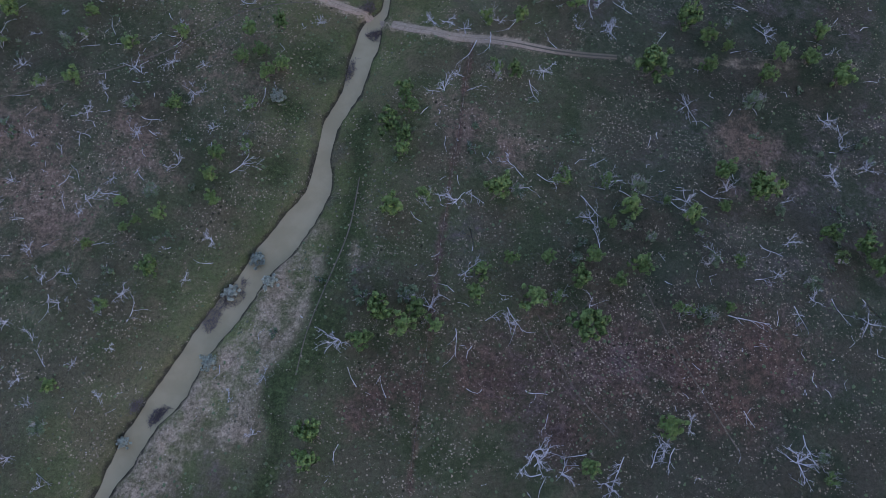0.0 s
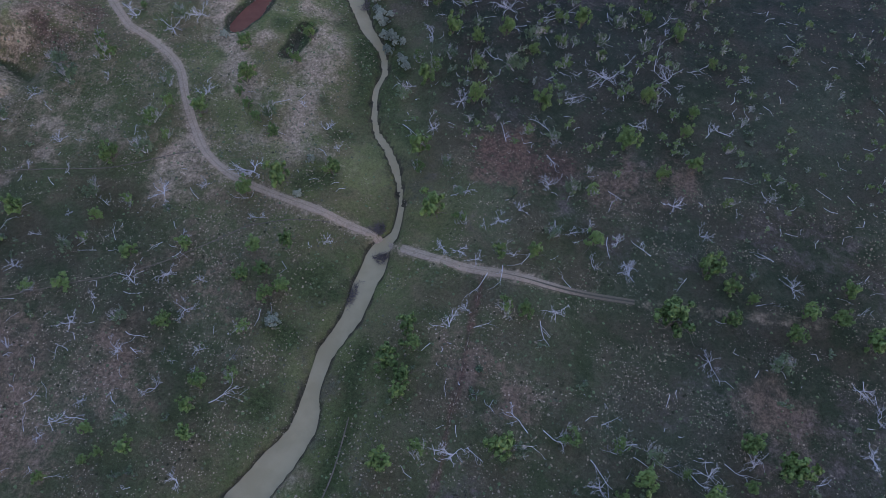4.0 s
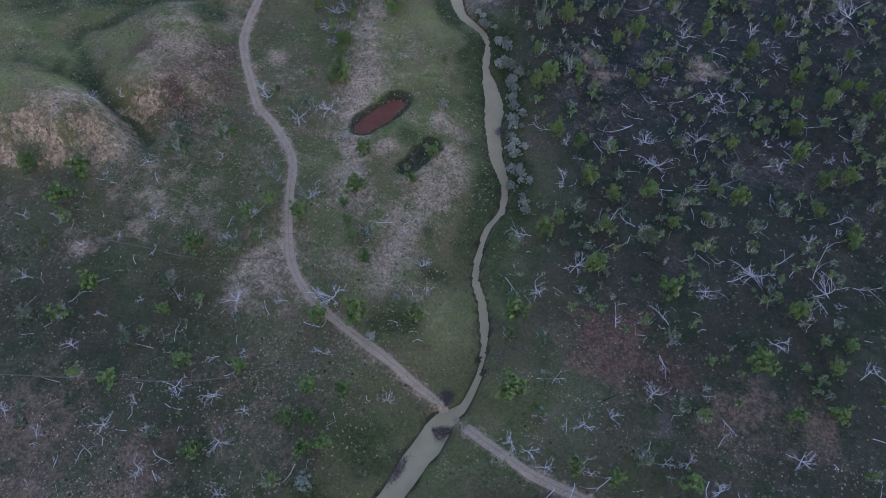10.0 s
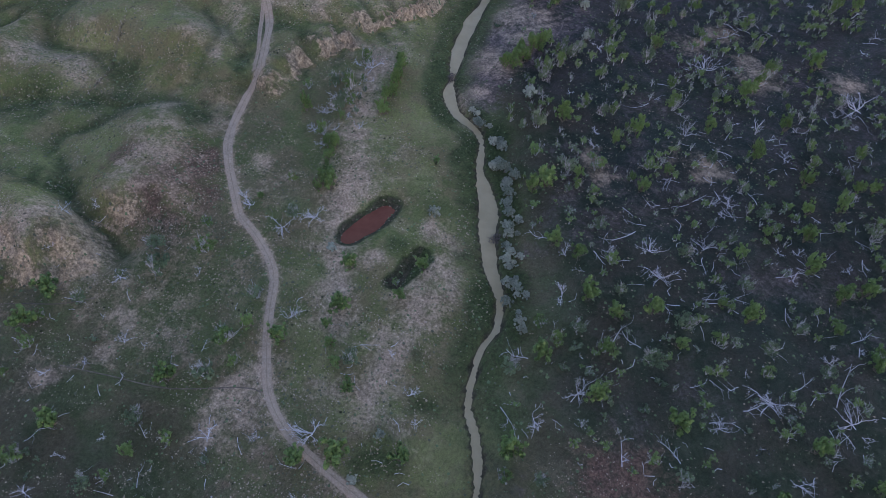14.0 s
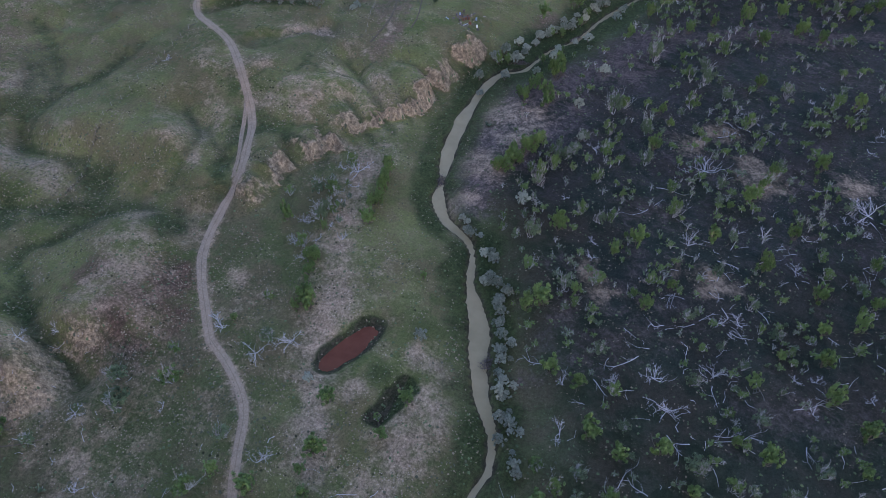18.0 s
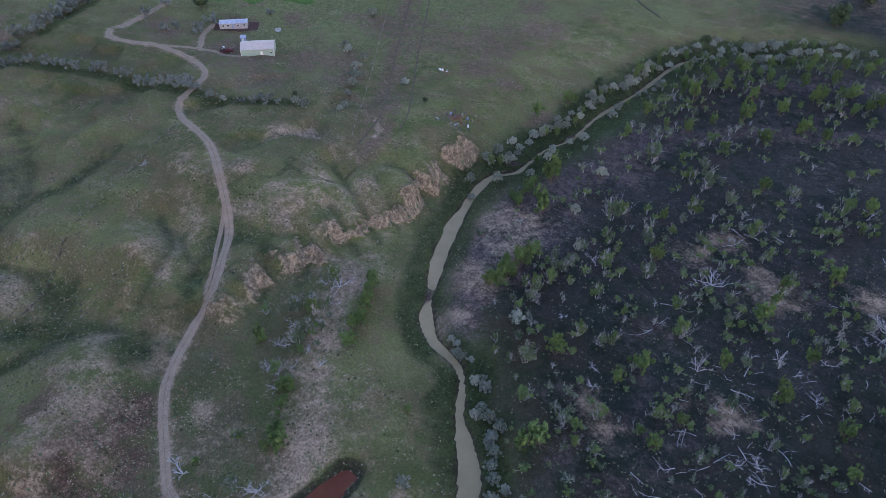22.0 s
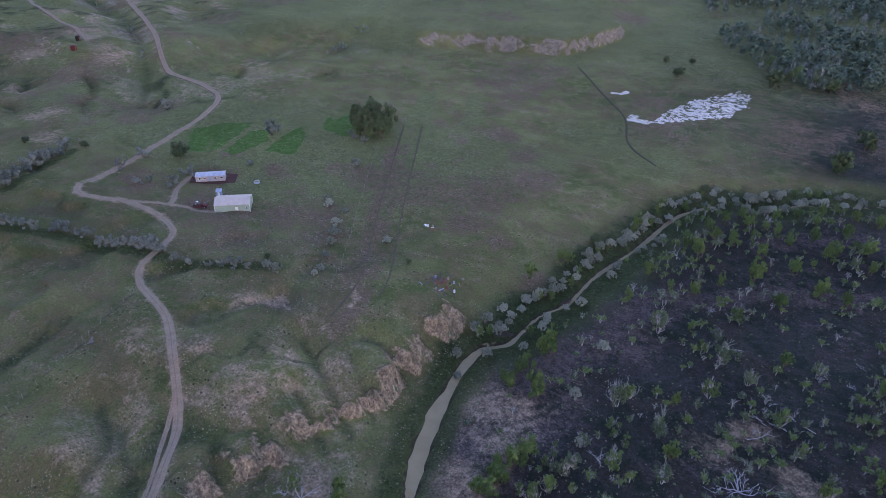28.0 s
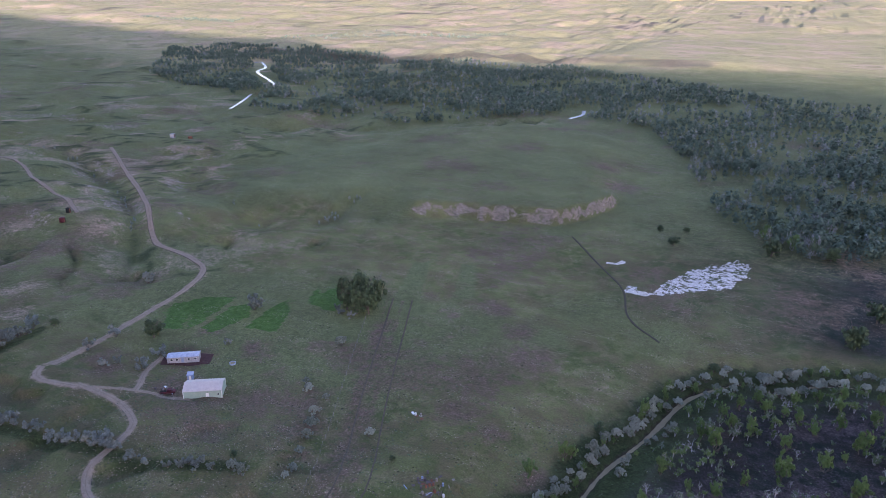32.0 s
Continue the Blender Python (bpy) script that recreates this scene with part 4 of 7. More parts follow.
def to_line(X, Y, line, reach=1e9):
    """Distance of points from a line of plan points, and the third column there. Points beyond reach of its box get 1e6."""
    shape = X.shape
    x, y = X.ravel(), Y.ravel()
    best, extra = np.full(x.shape, 1e6), np.zeros(x.shape)
    box = np.nonzero((x > line[:, 0].min() - reach) & (x < line[:, 0].max() + reach) & (y > line[:, 1].min() - reach) & (y < line[:, 1].max() + reach))[0]
    px, py = x[box], y[box]
    bd, be = best[box], extra[box]
    for a, b in zip(line[:-1], line[1:]):
        dx, dy = b[0] - a[0], b[1] - a[1]
        u = np.clip(((px - a[0]) * dx + (py - a[1]) * dy) / (dx * dx + dy * dy + 1e-9), 0, 1)
        d = np.hypot(px - a[0] - u * dx, py - a[1] - u * dy)
        near = d < bd
        bd = np.where(near, d, bd)
        if len(a) > 2:
            be = np.where(near, a[2] + u * (b[2] - a[2]), be)
    best[box], extra[box] = bd, be
    return best.reshape(shape), extra.reshape(shape)


def inside(X, Y, loop):
    hit = np.zeros(X.shape, bool)
    for (ax, ay), (bx, by) in zip(loop, loop[1:] + loop[:1]):
        cross = (ay > Y) != (by > Y)
        hit ^= cross & (X < (bx - ax) * (Y - ay) / (by - ay + 1e-12) + ax)
    return hit


WATER = -6.0
CREEK = smooth_line(CREEK_SOUTH + CREEK_MIDDLE + CREEK_NORTH, 3.0)
CREEK[:, 2] = np.maximum(CREEK[:, 2] * 1.03, 1.9) * np.interp(CREEK[:, 1], [255, 290], [1.0, 0.62])
TRACKS = {"ford": smooth_line(TRACK_FORD, 2.0), "upland": smooth_line(TRACK_UPLAND, 2.0), "farm": smooth_line(TRACK_FARM, 3.0),
          "spur": smooth_line(TRACK_SPUR, 2.0), "lane": smooth_line([(-207.5, 301.5), (-204.5, 292.0), (-199.5, 285.0), (-196.0, 279.5)], 2.0), "braid": smooth_line([(-115.5, 184.0), (-120.4, 193.5), (-124.4, 199.5), (-127.6, 205.5), (-131.5, 213.0)], 2.0), "west": smooth_line(TRACK_WEST, 4.0), "field": smooth_line(TRACK_FIELD, 3.0), "pan": smooth_line(TRACK_PAN, 3.0), "headland": smooth_line([(x + 8.0, y + 2.0) for x, y in TRACK_FIELD[1:]], 3.0)}
TRACK_WIDTH = {"ford": 1.7, "upland": 2.0, "farm": 2.4, "spur": 1.3, "lane": 1.7, "braid": 1.1, "west": 2.0, "field": 0.5, "pan": 0.7, "headland": 0.45}
BLUFF_LINE = smooth_line(BLUFF, 4.0)
BLUFF_LINE = np.vstack([[(-4900, -250), (-600, 40), (-230, 66)], BLUFF_LINE, [(80, 470), (400, 620)]])
BLUFF_LINE = np.column_stack([BLUFF_LINE, np.concatenate([[0], np.cumsum(np.hypot(*np.diff(BLUFF_LINE, axis=0).T))])])
UPLAND_LOOP = [tuple(p[:2]) for p in BLUFF_LINE] + [(400, 6000), (-6000, 6000), (-6000, -300)]
MESA_LINE = smooth_line(MESA, 8.0)
MESA_LOOP = [tuple(p[:2]) for p in MESA_LINE] + [(-900, 620), (-900, 420), (-400, 330)]


def land(X, Y):
    """Height of the land, and its zones."""
    z = {}
    h = -2.7 + 0.55 * noise2(X, Y, 42, 3) + 0.18 * noise2(X, Y, 7, 5)
    mid = CREEK[np.argsort(CREEK[:, 1])]
    west = step(6, -22, X - np.interp(Y, mid[:, 1], mid[:, 0]))
    h -= 0.7 * west * step(190, 120, Y)
    # creek cut into the flood plain
    dc, wc = to_line(X, Y, CREEK, 160)
    dw = dc - 0.5 * wc + (0.40 + 0.09 * wc) * noise2(X, Y, 6, 51, 3)
    bed = np.where(dw < 0, WATER + np.maximum(0.5 * dw, -1.1), WATER + np.minimum(1.3 * dw, 1.2) + np.maximum(dw - 1.2, 0) * (0.05 + 0.013 * np.maximum(dw - 1.2, 0)))
    h = np.where(dc < 150, np.minimum(h, bed), h)
    # upland behind the bluffs, with gullies running to its edge
    d, run = to_line(X, Y, BLUFF_LINE, 5000)
    s = np.where(inside(X, Y, UPLAND_LOOP), d, -d)
    wob = noise2(X, Y, 14, 11, 3)
    cliff_amt = np.clip(step(166, 184, Y) * step(300, 265, Y) + step(124, 110, Y + 0.5 * (X + 110)) * step(-100, -106, X) * step(-175, -140, X), 0, 1)
    cliff_amt = cliff_amt * np.where(Y > 216, 0.45 + 0.55 * step(-0.45, -0.1, noise2(X, Y, 13, 24, 2)), 0.82 + 0.18 * step(-0.35, 0.1, noise2(X, Y, 24, 23, 2)))
    bold = step(218, 226, Y) * step(272, 262, Y)
    bend = 9 * noise2(X, Y, 34, 25, 3)
    roll = 2.6 * np.abs(noise2(X + bend, Y - bend, 46, 27, 3, 0.45)) - 0.55
    rib = np.clip(2.4 * np.abs(noise2(run + 0.8 * wob, 0.12 * s, 5.2, 21, 3, 0.55)), 0, 1)
    broken = 0.35 * noise2(X, Y, 3.5, 22, 2)
    face = 2.8 - 1.0 * bold + (8.5 - 4.5 * bold) * rib * cliff_amt + 11.0 * (1 - cliff_amt)
    cliff = np.clip((s - 0.4 + (1.0 - 0.5 * bold) * wob + broken * cliff_amt) / face, 0, 1) ** 0.85
    rise = cliff * (2.3 + (3.6 + 0.2 * bold) * cliff_amt)
    near = step(420, 300, Y)
    floor = h - 0.5
    upland = step(-2, 10, s) * step(130, 80, s)
    lumps = upland * (4.4 * np.minimum(roll, 0.75) - 0.2) * step(246, 206, Y)
    spur = np.abs(noise2(X - 0.6 * bend, Y + 0.6 * bend, 17, 105, 3, 0.5))
    lumps = lumps + 3.0 * (np.minimum(spur, 0.4) - 0.15) * step(3, 12, s) * step(60, 35, s) * step(160, 178, Y) * step(262, 240, Y)
    h = h + (rise + lumps) * near + (1 - near) * step(-20, 60, s) * 1.0
    damp, rim, sides = np.zeros(X.shape), np.zeros(X.shape), np.zeros(X.shape)
    for row, deep, wide in RAVINES:
        d1 = to_line(X, Y, smooth_line(row, 3.0), 40)[0] + 1.2 * wob
        h = h - deep * (1 + 0.6 * np.exp(-(s / 8) ** 2) * step(205, 215, Y)) * np.exp(-(np.maximum(d1, 0) / wide) ** 1.5)
        damp = np.maximum(damp, 0.85 * np.exp(-(d1 / (wide * 0.55)) ** 2))
        rim = np.maximum(rim, np.exp(-((d1 - 1.6 * wide) / (0.7 * wide)) ** 2))
    h = np.where((Y > 160) & (Y < 300) & (s < 40), np.maximum(h, floor), h)
    for row, deep, wide in DRAWS:
        d1 = to_line(X, Y, smooth_line(row, 10.0), 80)[0] + 5 * noise2(X, Y, 40, 37, 2)
        h = h - (1.3 if len(row) > 4 else 0.55) * deep * np.exp(-(np.maximum(d1, 0) / (0.7 * wide)) ** 1.5)
        sides = np.maximum(sides, np.exp(-((d1 - 1.25 * wide) / (0.45 * wide)) ** 2))
        damp = np.maximum(damp, (0.75 if len(row) > 4 else 0.5) * np.exp(-(d1 / (wide * 0.5)) ** 2))
    h += step(180, 330, -X) * 3.5 * step(600, 300, Y) * step(120, 200, Y)
    # mound with a clay face above the flood plain
    hill = np.exp(-(((X + 126) / 17) ** 2 + ((Y - 121) / 13) ** 2))
    h += 3.6 * hill * cliff
    # flat-topped mesa and the rough country west of it
    dm, _ = to_line(X, Y, np.array(MESA_LOOP + MESA_LOOP[:1]), 700)
    m = np.where(inside(X, Y, MESA_LOOP), dm, -dm)
    gm = 1 - np.abs(noise2(X, Y, 30, 33, 3))
    scarp = step(-235, -200, X) * step(600, 560, Y)
    me = m + 7 * (gm - 0.7) + 3 * noise2(X, Y, 12, 35, 2)
    h += 7.0 * step(0, 1, me / (4 + 45 * (1 - scarp))) * step(-900, -500, X)
    rough = step(-230, -420, X) * step(250, 420, Y)
    dwood = to_line(X, Y, np.array(WOODS + WOODS[:1]), 300)[0]
    away = np.where(inside(X, Y, WOODS), 0.0, step(10, 110, dwood)) * step(6, 40, to_line(X, Y, TRACKS["farm"], 60)[0]) * step(6, 40, to_line(X, Y, TRACKS["west"], 60)[0])
    terrace = 1.6 * noise2(X, 1.6 * Y, 240, 113, 4)
    h += 7.0 * rough * away * (np.floor(3 * terrace) + step(0.78, 0.97, 3 * terrace - np.floor(3 * terrace))) / 3
    h += rough * (8 * noise2(X, Y, 130, 41, 4) + 15 * (0.08 - np.abs(noise2(X, Y, 90, 43, 5, 0.6))) * (0.25 + 0.75 * step(6, 30, to_line(X, Y, TRACKS["farm"], 60)[0])))
    breaks = np.abs(noise2(X, Y, 90, 43, 5, 0.6))
    apron = step(-75, -30, m) * step(6, -4, m) * step(-205, -235, X)
    rills = np.abs(noise2(0.8 * X + 0.6 * Y, 0.5 * (0.8 * Y - 0.6 * X), 26, 47, 3))
    clear = step(8, 26, to_line(X, Y, TRACKS["farm"], 60)[0])
    h -= 3.5 * apron * clear * step(0.16, 0.0, rills)
    # old channel scrapes
    zs = np.zeros(X.shape)
    for (a, b), wide, deep in ((POND, 2.9, 2.0), (PIT, 1.7, 1.5)):
        dp, _ = to_line(X, Y, np.array([a, b]), 60)
        dp = dp + 0.8 * noise2(X, Y, 5, 57, 3)
        h = h - deep * step(wide + 2.2, wide - 1.6, dp)
        zs = np.maximum(zs, 1.1 * step(wide + 1.6, wide + 0.2, dp))
    # far country: flats, breaks, then rising plains, and an added, unseen ridge that keeps the evening sun off the
    # valley
    q = (X - 150) * ADDED_RIDGE_SIDE.x + (Y - 1150) * ADDED_RIDGE_SIDE.y
    far = np.hypot(X, Y - 150)
    open_side = step(900, 0, q)
    h += step(1300, 1900, far) * open_side * 5 * np.maximum(0, noise2(X, Y, 420, 61, 4) + 0.1)
    ds, _ = to_line(X, Y, np.array(FARSCARP), 900)
    behind = step(-12, 12, Y - np.interp(X, *np.array(sorted(FARSCARP)).T) + 14 * noise2(X, Y, 60, 67, 3))
    h += 9 * behind * step(-1500, -1000, X) * step(150, -150, X) * step(900, 500, ds)
    h += step(1900, 4900, far) * step(900, -200, q) * 96
    butte = step(0.12, 0.40, noise2(X, 0.6 * Y, 220, 63, 5, 0.62) + 0.26 * step(-2600, -300, X) - 0.16)
    h += step(1900, 2500, far) * open_side * (9 * butte * step(2200, 3000, far) + 5 * noise2(X, Y, 150, 69, 4))
    # the added ridge, out of view, high enough to shade the valley
    h += step(1500, 2300, q) * (430 + 25 * noise2(X, Y, 500, 65, 3))
    # wheel tracks sink a little
    dt = np.full(X.shape, 1e6)
    for name, line in TRACKS.items():
        if name in ("field", "headland", "pan"):
            continue
        d1, _ = to_line(X, Y, line, 30)
        dt = np.minimum(dt, d1 - 0.5 * TRACK_WIDTH[name])
    for row in (RIVER_W, RIVER_W2, RIVER_E):
        dr = to_line(X, Y, np.array(row), 120)[0]
        h = np.where(dr < 70, np.minimum(h, -4.2 + 0.1 * np.maximum(dr - 6, 0)), h)
    # zones
    bank = np.exp(-(dc / 32) ** 2)
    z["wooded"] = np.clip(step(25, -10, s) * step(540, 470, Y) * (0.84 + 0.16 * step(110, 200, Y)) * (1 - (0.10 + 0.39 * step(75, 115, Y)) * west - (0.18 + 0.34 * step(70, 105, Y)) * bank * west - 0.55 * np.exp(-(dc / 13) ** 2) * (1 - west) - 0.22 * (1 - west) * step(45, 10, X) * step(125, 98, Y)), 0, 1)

    wx, wy = X + 6 * noise2(X, Y, 13, 81, 4, 0.6), Y + 6 * noise2(X, Y, 13, 83, 4, 0.6)

    def spots(rows, strips=()):
        total = np.zeros(X.shape)
        for x, y, r in rows:
            w = np.hypot(wx - x, wy - y) / (r * (0.95 if x > -60 and y > 185 else 1.45))
            total = np.maximum(total, np.exp(-w * w))
        for line, wide in strips:
            w = to_line(wx, wy, np.array(line, float), 60)[0] / (wide * 1.3)
            total = np.maximum(total, np.exp(-w * w))
        return total

    patch = noise2(X, Y, 22, 85, 5, 0.6)
    z["bare"] = np.maximum(np.maximum(0.70 * spots(BARE + CLAY_SPOTS), 0.72 * spots([], PALE_STRIPS)) * np.where(Y < 60, 1.0, 1.12), 0.8 * step(1.6, -0.2, dt) * (1 - 0.55 * step(4, 28, X) * (Y < 130)))
    z["bare"] = np.maximum(z["bare"], 0.42 * step(0.0, 0.5, patch) * west * step(4, 14, dw) * step(30, 0, s) * step(40, 110, Y))
    z["bare"] = np.maximum(z["bare"], 0.62 * step(0.15, 0.7, roll + 0.5 * patch) * upland * step(246, 206, Y))
    z["bare"] = np.maximum(z["bare"], 0.60 * step(0.22, 0.45, spur + 0.15 * patch) * step(1, 8, s) * step(50, 30, s) * step(165, 178, Y) * step(262, 240, Y))
    z["bare"] = np.maximum(z["bare"], 0.45 * rim * step(0, 6, s) * (0.4 + 0.6 * step(-0.2, 0.2, patch)))
    z["dusty"] = np.maximum((0.85 - 0.10 * step(270, 330, Y)) * spots(DUSTY, DUSTY_STRIPS), 0.45 * step(-0.1, 0.4, -patch) * step(430, 300, Y) * step(5, -10, s) * (1 - 0.5 * west))
    z["red"] = np.maximum(0.9 * spots(RED + [(-200, 305, 7.0), (-205, 307, 6.0)]), 0.85 * step(1.3, 0.3, to_line(X, Y, np.array(FENCE_FLOOD), 20)[0]))
    # bank growth, with the steep bank's shade put into its dark green
    green_bank_shade = step(9.0, 3.5, dw * (1 - 0.4 * step(230, 290, Y)) + 2.5 * noise2(X, Y, 9, 73)) * step(-1, 0.3, dw) * (0.75 + 0.25 * step(-0.3, 0.3, noise2(X, Y, 16, 73)))
    z["lush"] = np.clip(np.maximum(np.maximum(0.8 * spots([p for p in LUSH if p[1] < 300], [([(-19, 72), (-19, 50), (-21, 30), (-24, 10), (-27, -5)], 2.6)]), (0.40 + 0.5 * step(112, 130, Y)) * green_bank_shade * (1 - 0.7 * z["bare"])), zs), 0, 1)
    z["lush"] = np.maximum(z["lush"], 0.75 * np.maximum(damp, np.maximum(0.9 * step(-0.25, -0.50, roll) * upland * step(246, 206, Y), 0.8 * step(0.10, 0.03, spur) * step(3, 12, s) * step(60, 35, s) * step(160, 178, Y) * step(262, 240, Y))))
    z["lush"] = np.maximum(z["lush"], np.maximum(0.75 * rough * step(0.06, 0.015, breaks), 0.7 * apron * step(0.12, 0.02, rills)))
    outcrop = step(0.0, 0.3, noise2(X, Y, 34, 49, 3))
    z["bare"] = np.maximum(z["bare"], 1.0 * sides * step(0.0, 0.35, noise2(X, Y, 20, 119, 3)) * step(-330, -360, X))
    z["bare"] = np.maximum(z["bare"], outcrop * np.maximum(0.8 * rough * step(0.05, 0.08, breaks) * step(0.19, 0.12, breaks), 0.5 * apron * step(0.10, 0.16, rills)))
    # waterline mud, its dark tone also painting the cut bank's shade
    z["mud"] = 0.85 * step(0.8, 0.1, dw) * (dc < 140)
    z["mud"] = np.maximum(z["mud"], 0.8 * np.exp(-(((X + 50.6) / 0.9) ** 2 + ((Y - 147) / 2.0) ** 2)))
    # dark green strip along the windbreaks, with the shrubs' shade painted in
    for row in ([(-172, 252), (-213, 247), (-255, 237)], [(-250, 260), (-262, 297)], [(-168, 250), (-140, 262)]):
        z["lush"] = np.maximum(z["lush"], 0.8 * step(4.5, 1.0, to_line(X, Y, np.array(row, float), 30)[0]))
    for row in (FENCE_UPLAND,):
        z["mud"] = np.maximum(z["mud"], 0.6 * step(1.0, 0.2, to_line(X, Y, np.array(row), 20)[0]))
    z["mud"] = np.maximum(z["mud"], 0.62 * zs * (np.abs(X + 64) < 14))
    z["crop"] = np.zeros(X.shape)
    for loop in GARDEN:
        z["crop"] = np.maximum(z["crop"], inside(X, Y, loop) * (0.35 + 0.65 * step(-0.35, 0.0, noise2(0.85 * X + 0.5 * Y, 0.25 * (0.85 * Y - 0.5 * X), 9, 91, 2))))
    z["meadow"] = 0.85 * np.maximum(step(-0.25, 0.3, noise2(X, Y, 85, 99, 4)) * step(230, 290, Y), 0.8 * step(430, 540, Y)) * step(20, 60, s)
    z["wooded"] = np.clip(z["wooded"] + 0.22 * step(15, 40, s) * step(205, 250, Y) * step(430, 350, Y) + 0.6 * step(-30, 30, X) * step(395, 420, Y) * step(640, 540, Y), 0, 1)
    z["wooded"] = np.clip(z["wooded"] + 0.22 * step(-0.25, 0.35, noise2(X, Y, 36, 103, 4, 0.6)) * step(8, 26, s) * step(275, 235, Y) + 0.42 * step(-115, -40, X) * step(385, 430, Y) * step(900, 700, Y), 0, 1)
    z["meadow"] = np.maximum(z["meadow"], 0.9 * np.maximum.reduce([np.exp(-((wx - a) ** 2 + (wy - b) ** 2) / (1.7 * r) ** 2) for a, b, r in LUSH if b >= 300]))
    for loop in HAY:
        z["meadow"] = np.maximum(z["meadow"], 1.0 * inside(X, Y, loop))
    z["brown"] = 0.66 * step(-0.05, 0.5, noise2(X, Y, 48, 93, 5, 0.65)) * step(-60, 40, s) * step(1100, 800, Y)
    z["brown"] = np.maximum(z["brown"], 0.8 * spots(BROWN))
    z["brown"] = np.maximum(z["brown"], 0.75 * spots([], [([(-105, 245), (-118, 276), (-134, 316), (-152, 360)], 4.5)]) * step(0, 20, s))
    z["brown"] = np.maximum(z["brown"], 0.44 * step(-0.4, 0.25, noise2(X, Y, 26, 97, 5, 0.6)) * np.maximum(west, 0.45) * step(135, 100, Y) * step(6, 18, dc) * step(10, -10, s))
    for shift in (-2.5, 4.5):
        z["brown"] = np.maximum(z["brown"], 0.75 * step(1.1, 0.3, to_line(X, Y, np.array([(a + shift, b) for a, b in TRACK_FIELD[1:]], float), 20)[0] + 0.5 * noise2(X, Y, 6, 107, 2)))
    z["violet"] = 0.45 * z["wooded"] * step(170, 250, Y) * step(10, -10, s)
    zsalt = np.zeros(X.shape)
    jag = 3.0 * noise2(X, Y, 8, 77, 4, 0.6)
    for loop in SALT:
        zsalt = np.maximum(zsalt, 0.62 * inside(X + jag, Y - jag, loop))
    z["salt"] = zsalt
    z["gold"] = step(1150, 1500, far) * step(700, 200, q)
    lines = np.abs(noise2(X, 0.45 * Y, 420, 109, 5, 0.6))
    # dark lines for brush and for the shadows of scarps and badlands
    z["scrub"] = np.maximum(0.75 * step(34, 10, ds) * step(-1300, -1000, X), 0.8 * step(0.030, 0.008, lines) * step(1700, 2300, far) * step(-0.2, 0.25, noise2(X, Y, 700, 111, 2)) * open_side)
    z["sparse"] = step(98, 125, Y) * (1 - west) * step(30, 5, s)
    z["slope_s"] = s
    return h, z


def graded(lo, hi, core_lo, core_hi, gap, ratio_lo, ratio_hi):
    core = list(np.arange(core_lo, core_hi + gap / 2, gap))
    a, g = core[-1], gap
    while a < hi:
        g *= ratio_hi
        a += g
        core.append(min(a, hi))
    a, g, low = core[0], gap, []
    while a > lo:
        g *= ratio_lo
        a -= g
        low.append(max(a, lo))
    return np.array(low[::-1] + core)


XS = graded(-4700, 3800, -200, 105, 1.1, 1.022, 1.05)
YS = graded(-2900, 4800, -22, 330, 1.1, 1.06, 1.022)
GX, GY = np.meshgrid(XS, YS)
GH, ZONES = land(GX, GY)
gy_, gx_ = np.gradient(GH, YS, XS)
STEEP = np.hypot(gx_, gy_)
ROCKY = np.zeros(GX.shape)
for line, wide in OUTCROPS:
    ROCKY = np.maximum(ROCKY, step(1.9 * wide, 0.5 * wide, to_line(GX, GY, np.array(line, float), 60)[0] + 0.9 * wide * noise2(GX, GY, 22, 117, 3)))
ZONES["rock"] = 0.58 * ROCKY + (1 - 0.58 * ROCKY) * 0.75 * np.where(GX < -300, step(0.17, 0.36, STEEP), step(0.42, 0.75, STEEP)) * np.where((GX > -240) & (GY > 470), 1.1, 0.45 + 0.4 * step(-0.1, 0.3, noise2(GX, GY, 25, 95, 3))) * (GY > 370) * (np.hypot(GX, GY) < 2100) * (ZONES["slope_s"] > 20)
STRIPES = noise2(0.35 * GX + 0.94 * GY, 0.2 * (0.94 * GX - 0.35 * GY), 5.5, 23, 3)
ZONES["clay"] = step(0.40, 0.75, STEEP) * np.where((GY > 172) & (GY < 218), 0.45 + 0.55 * step(-0.3, 0.1, STRIPES), (0.7 + 0.3 * step(-0.3, 0.1, STRIPES)) * np.where(GY > 217, step(0.6, 1.0, STEEP), 1.0)) * (ZONES["slope_s"] > -9) * step(17, 9, ZONES["slope_s"]) * (GY < 620) * (GY > 60) * np.where(GY > 370, 0.0, np.where(GY < 165, 0.62, 0.9))
del ZONES["slope_s"]


def height(x, y):
    """Height of the ground sheet at plan points."""
    x, y = np.asarray(x, float), np.asarray(y, float)
    i = np.clip(np.searchsorted(XS, x) - 1, 0, len(XS) - 2)
    j = np.clip(np.searchsorted(YS, y) - 1, 0, len(YS) - 2)
    u, v = (x - XS[i]) / (XS[i + 1] - XS[i]), (y - YS[j]) / (YS[j + 1] - YS[j])
    return (GH[j, i] * (1 - u) + GH[j, i + 1] * u) * (1 - v) + (GH[j + 1, i] * (1 - u) + GH[j + 1, i + 1] * u) * v


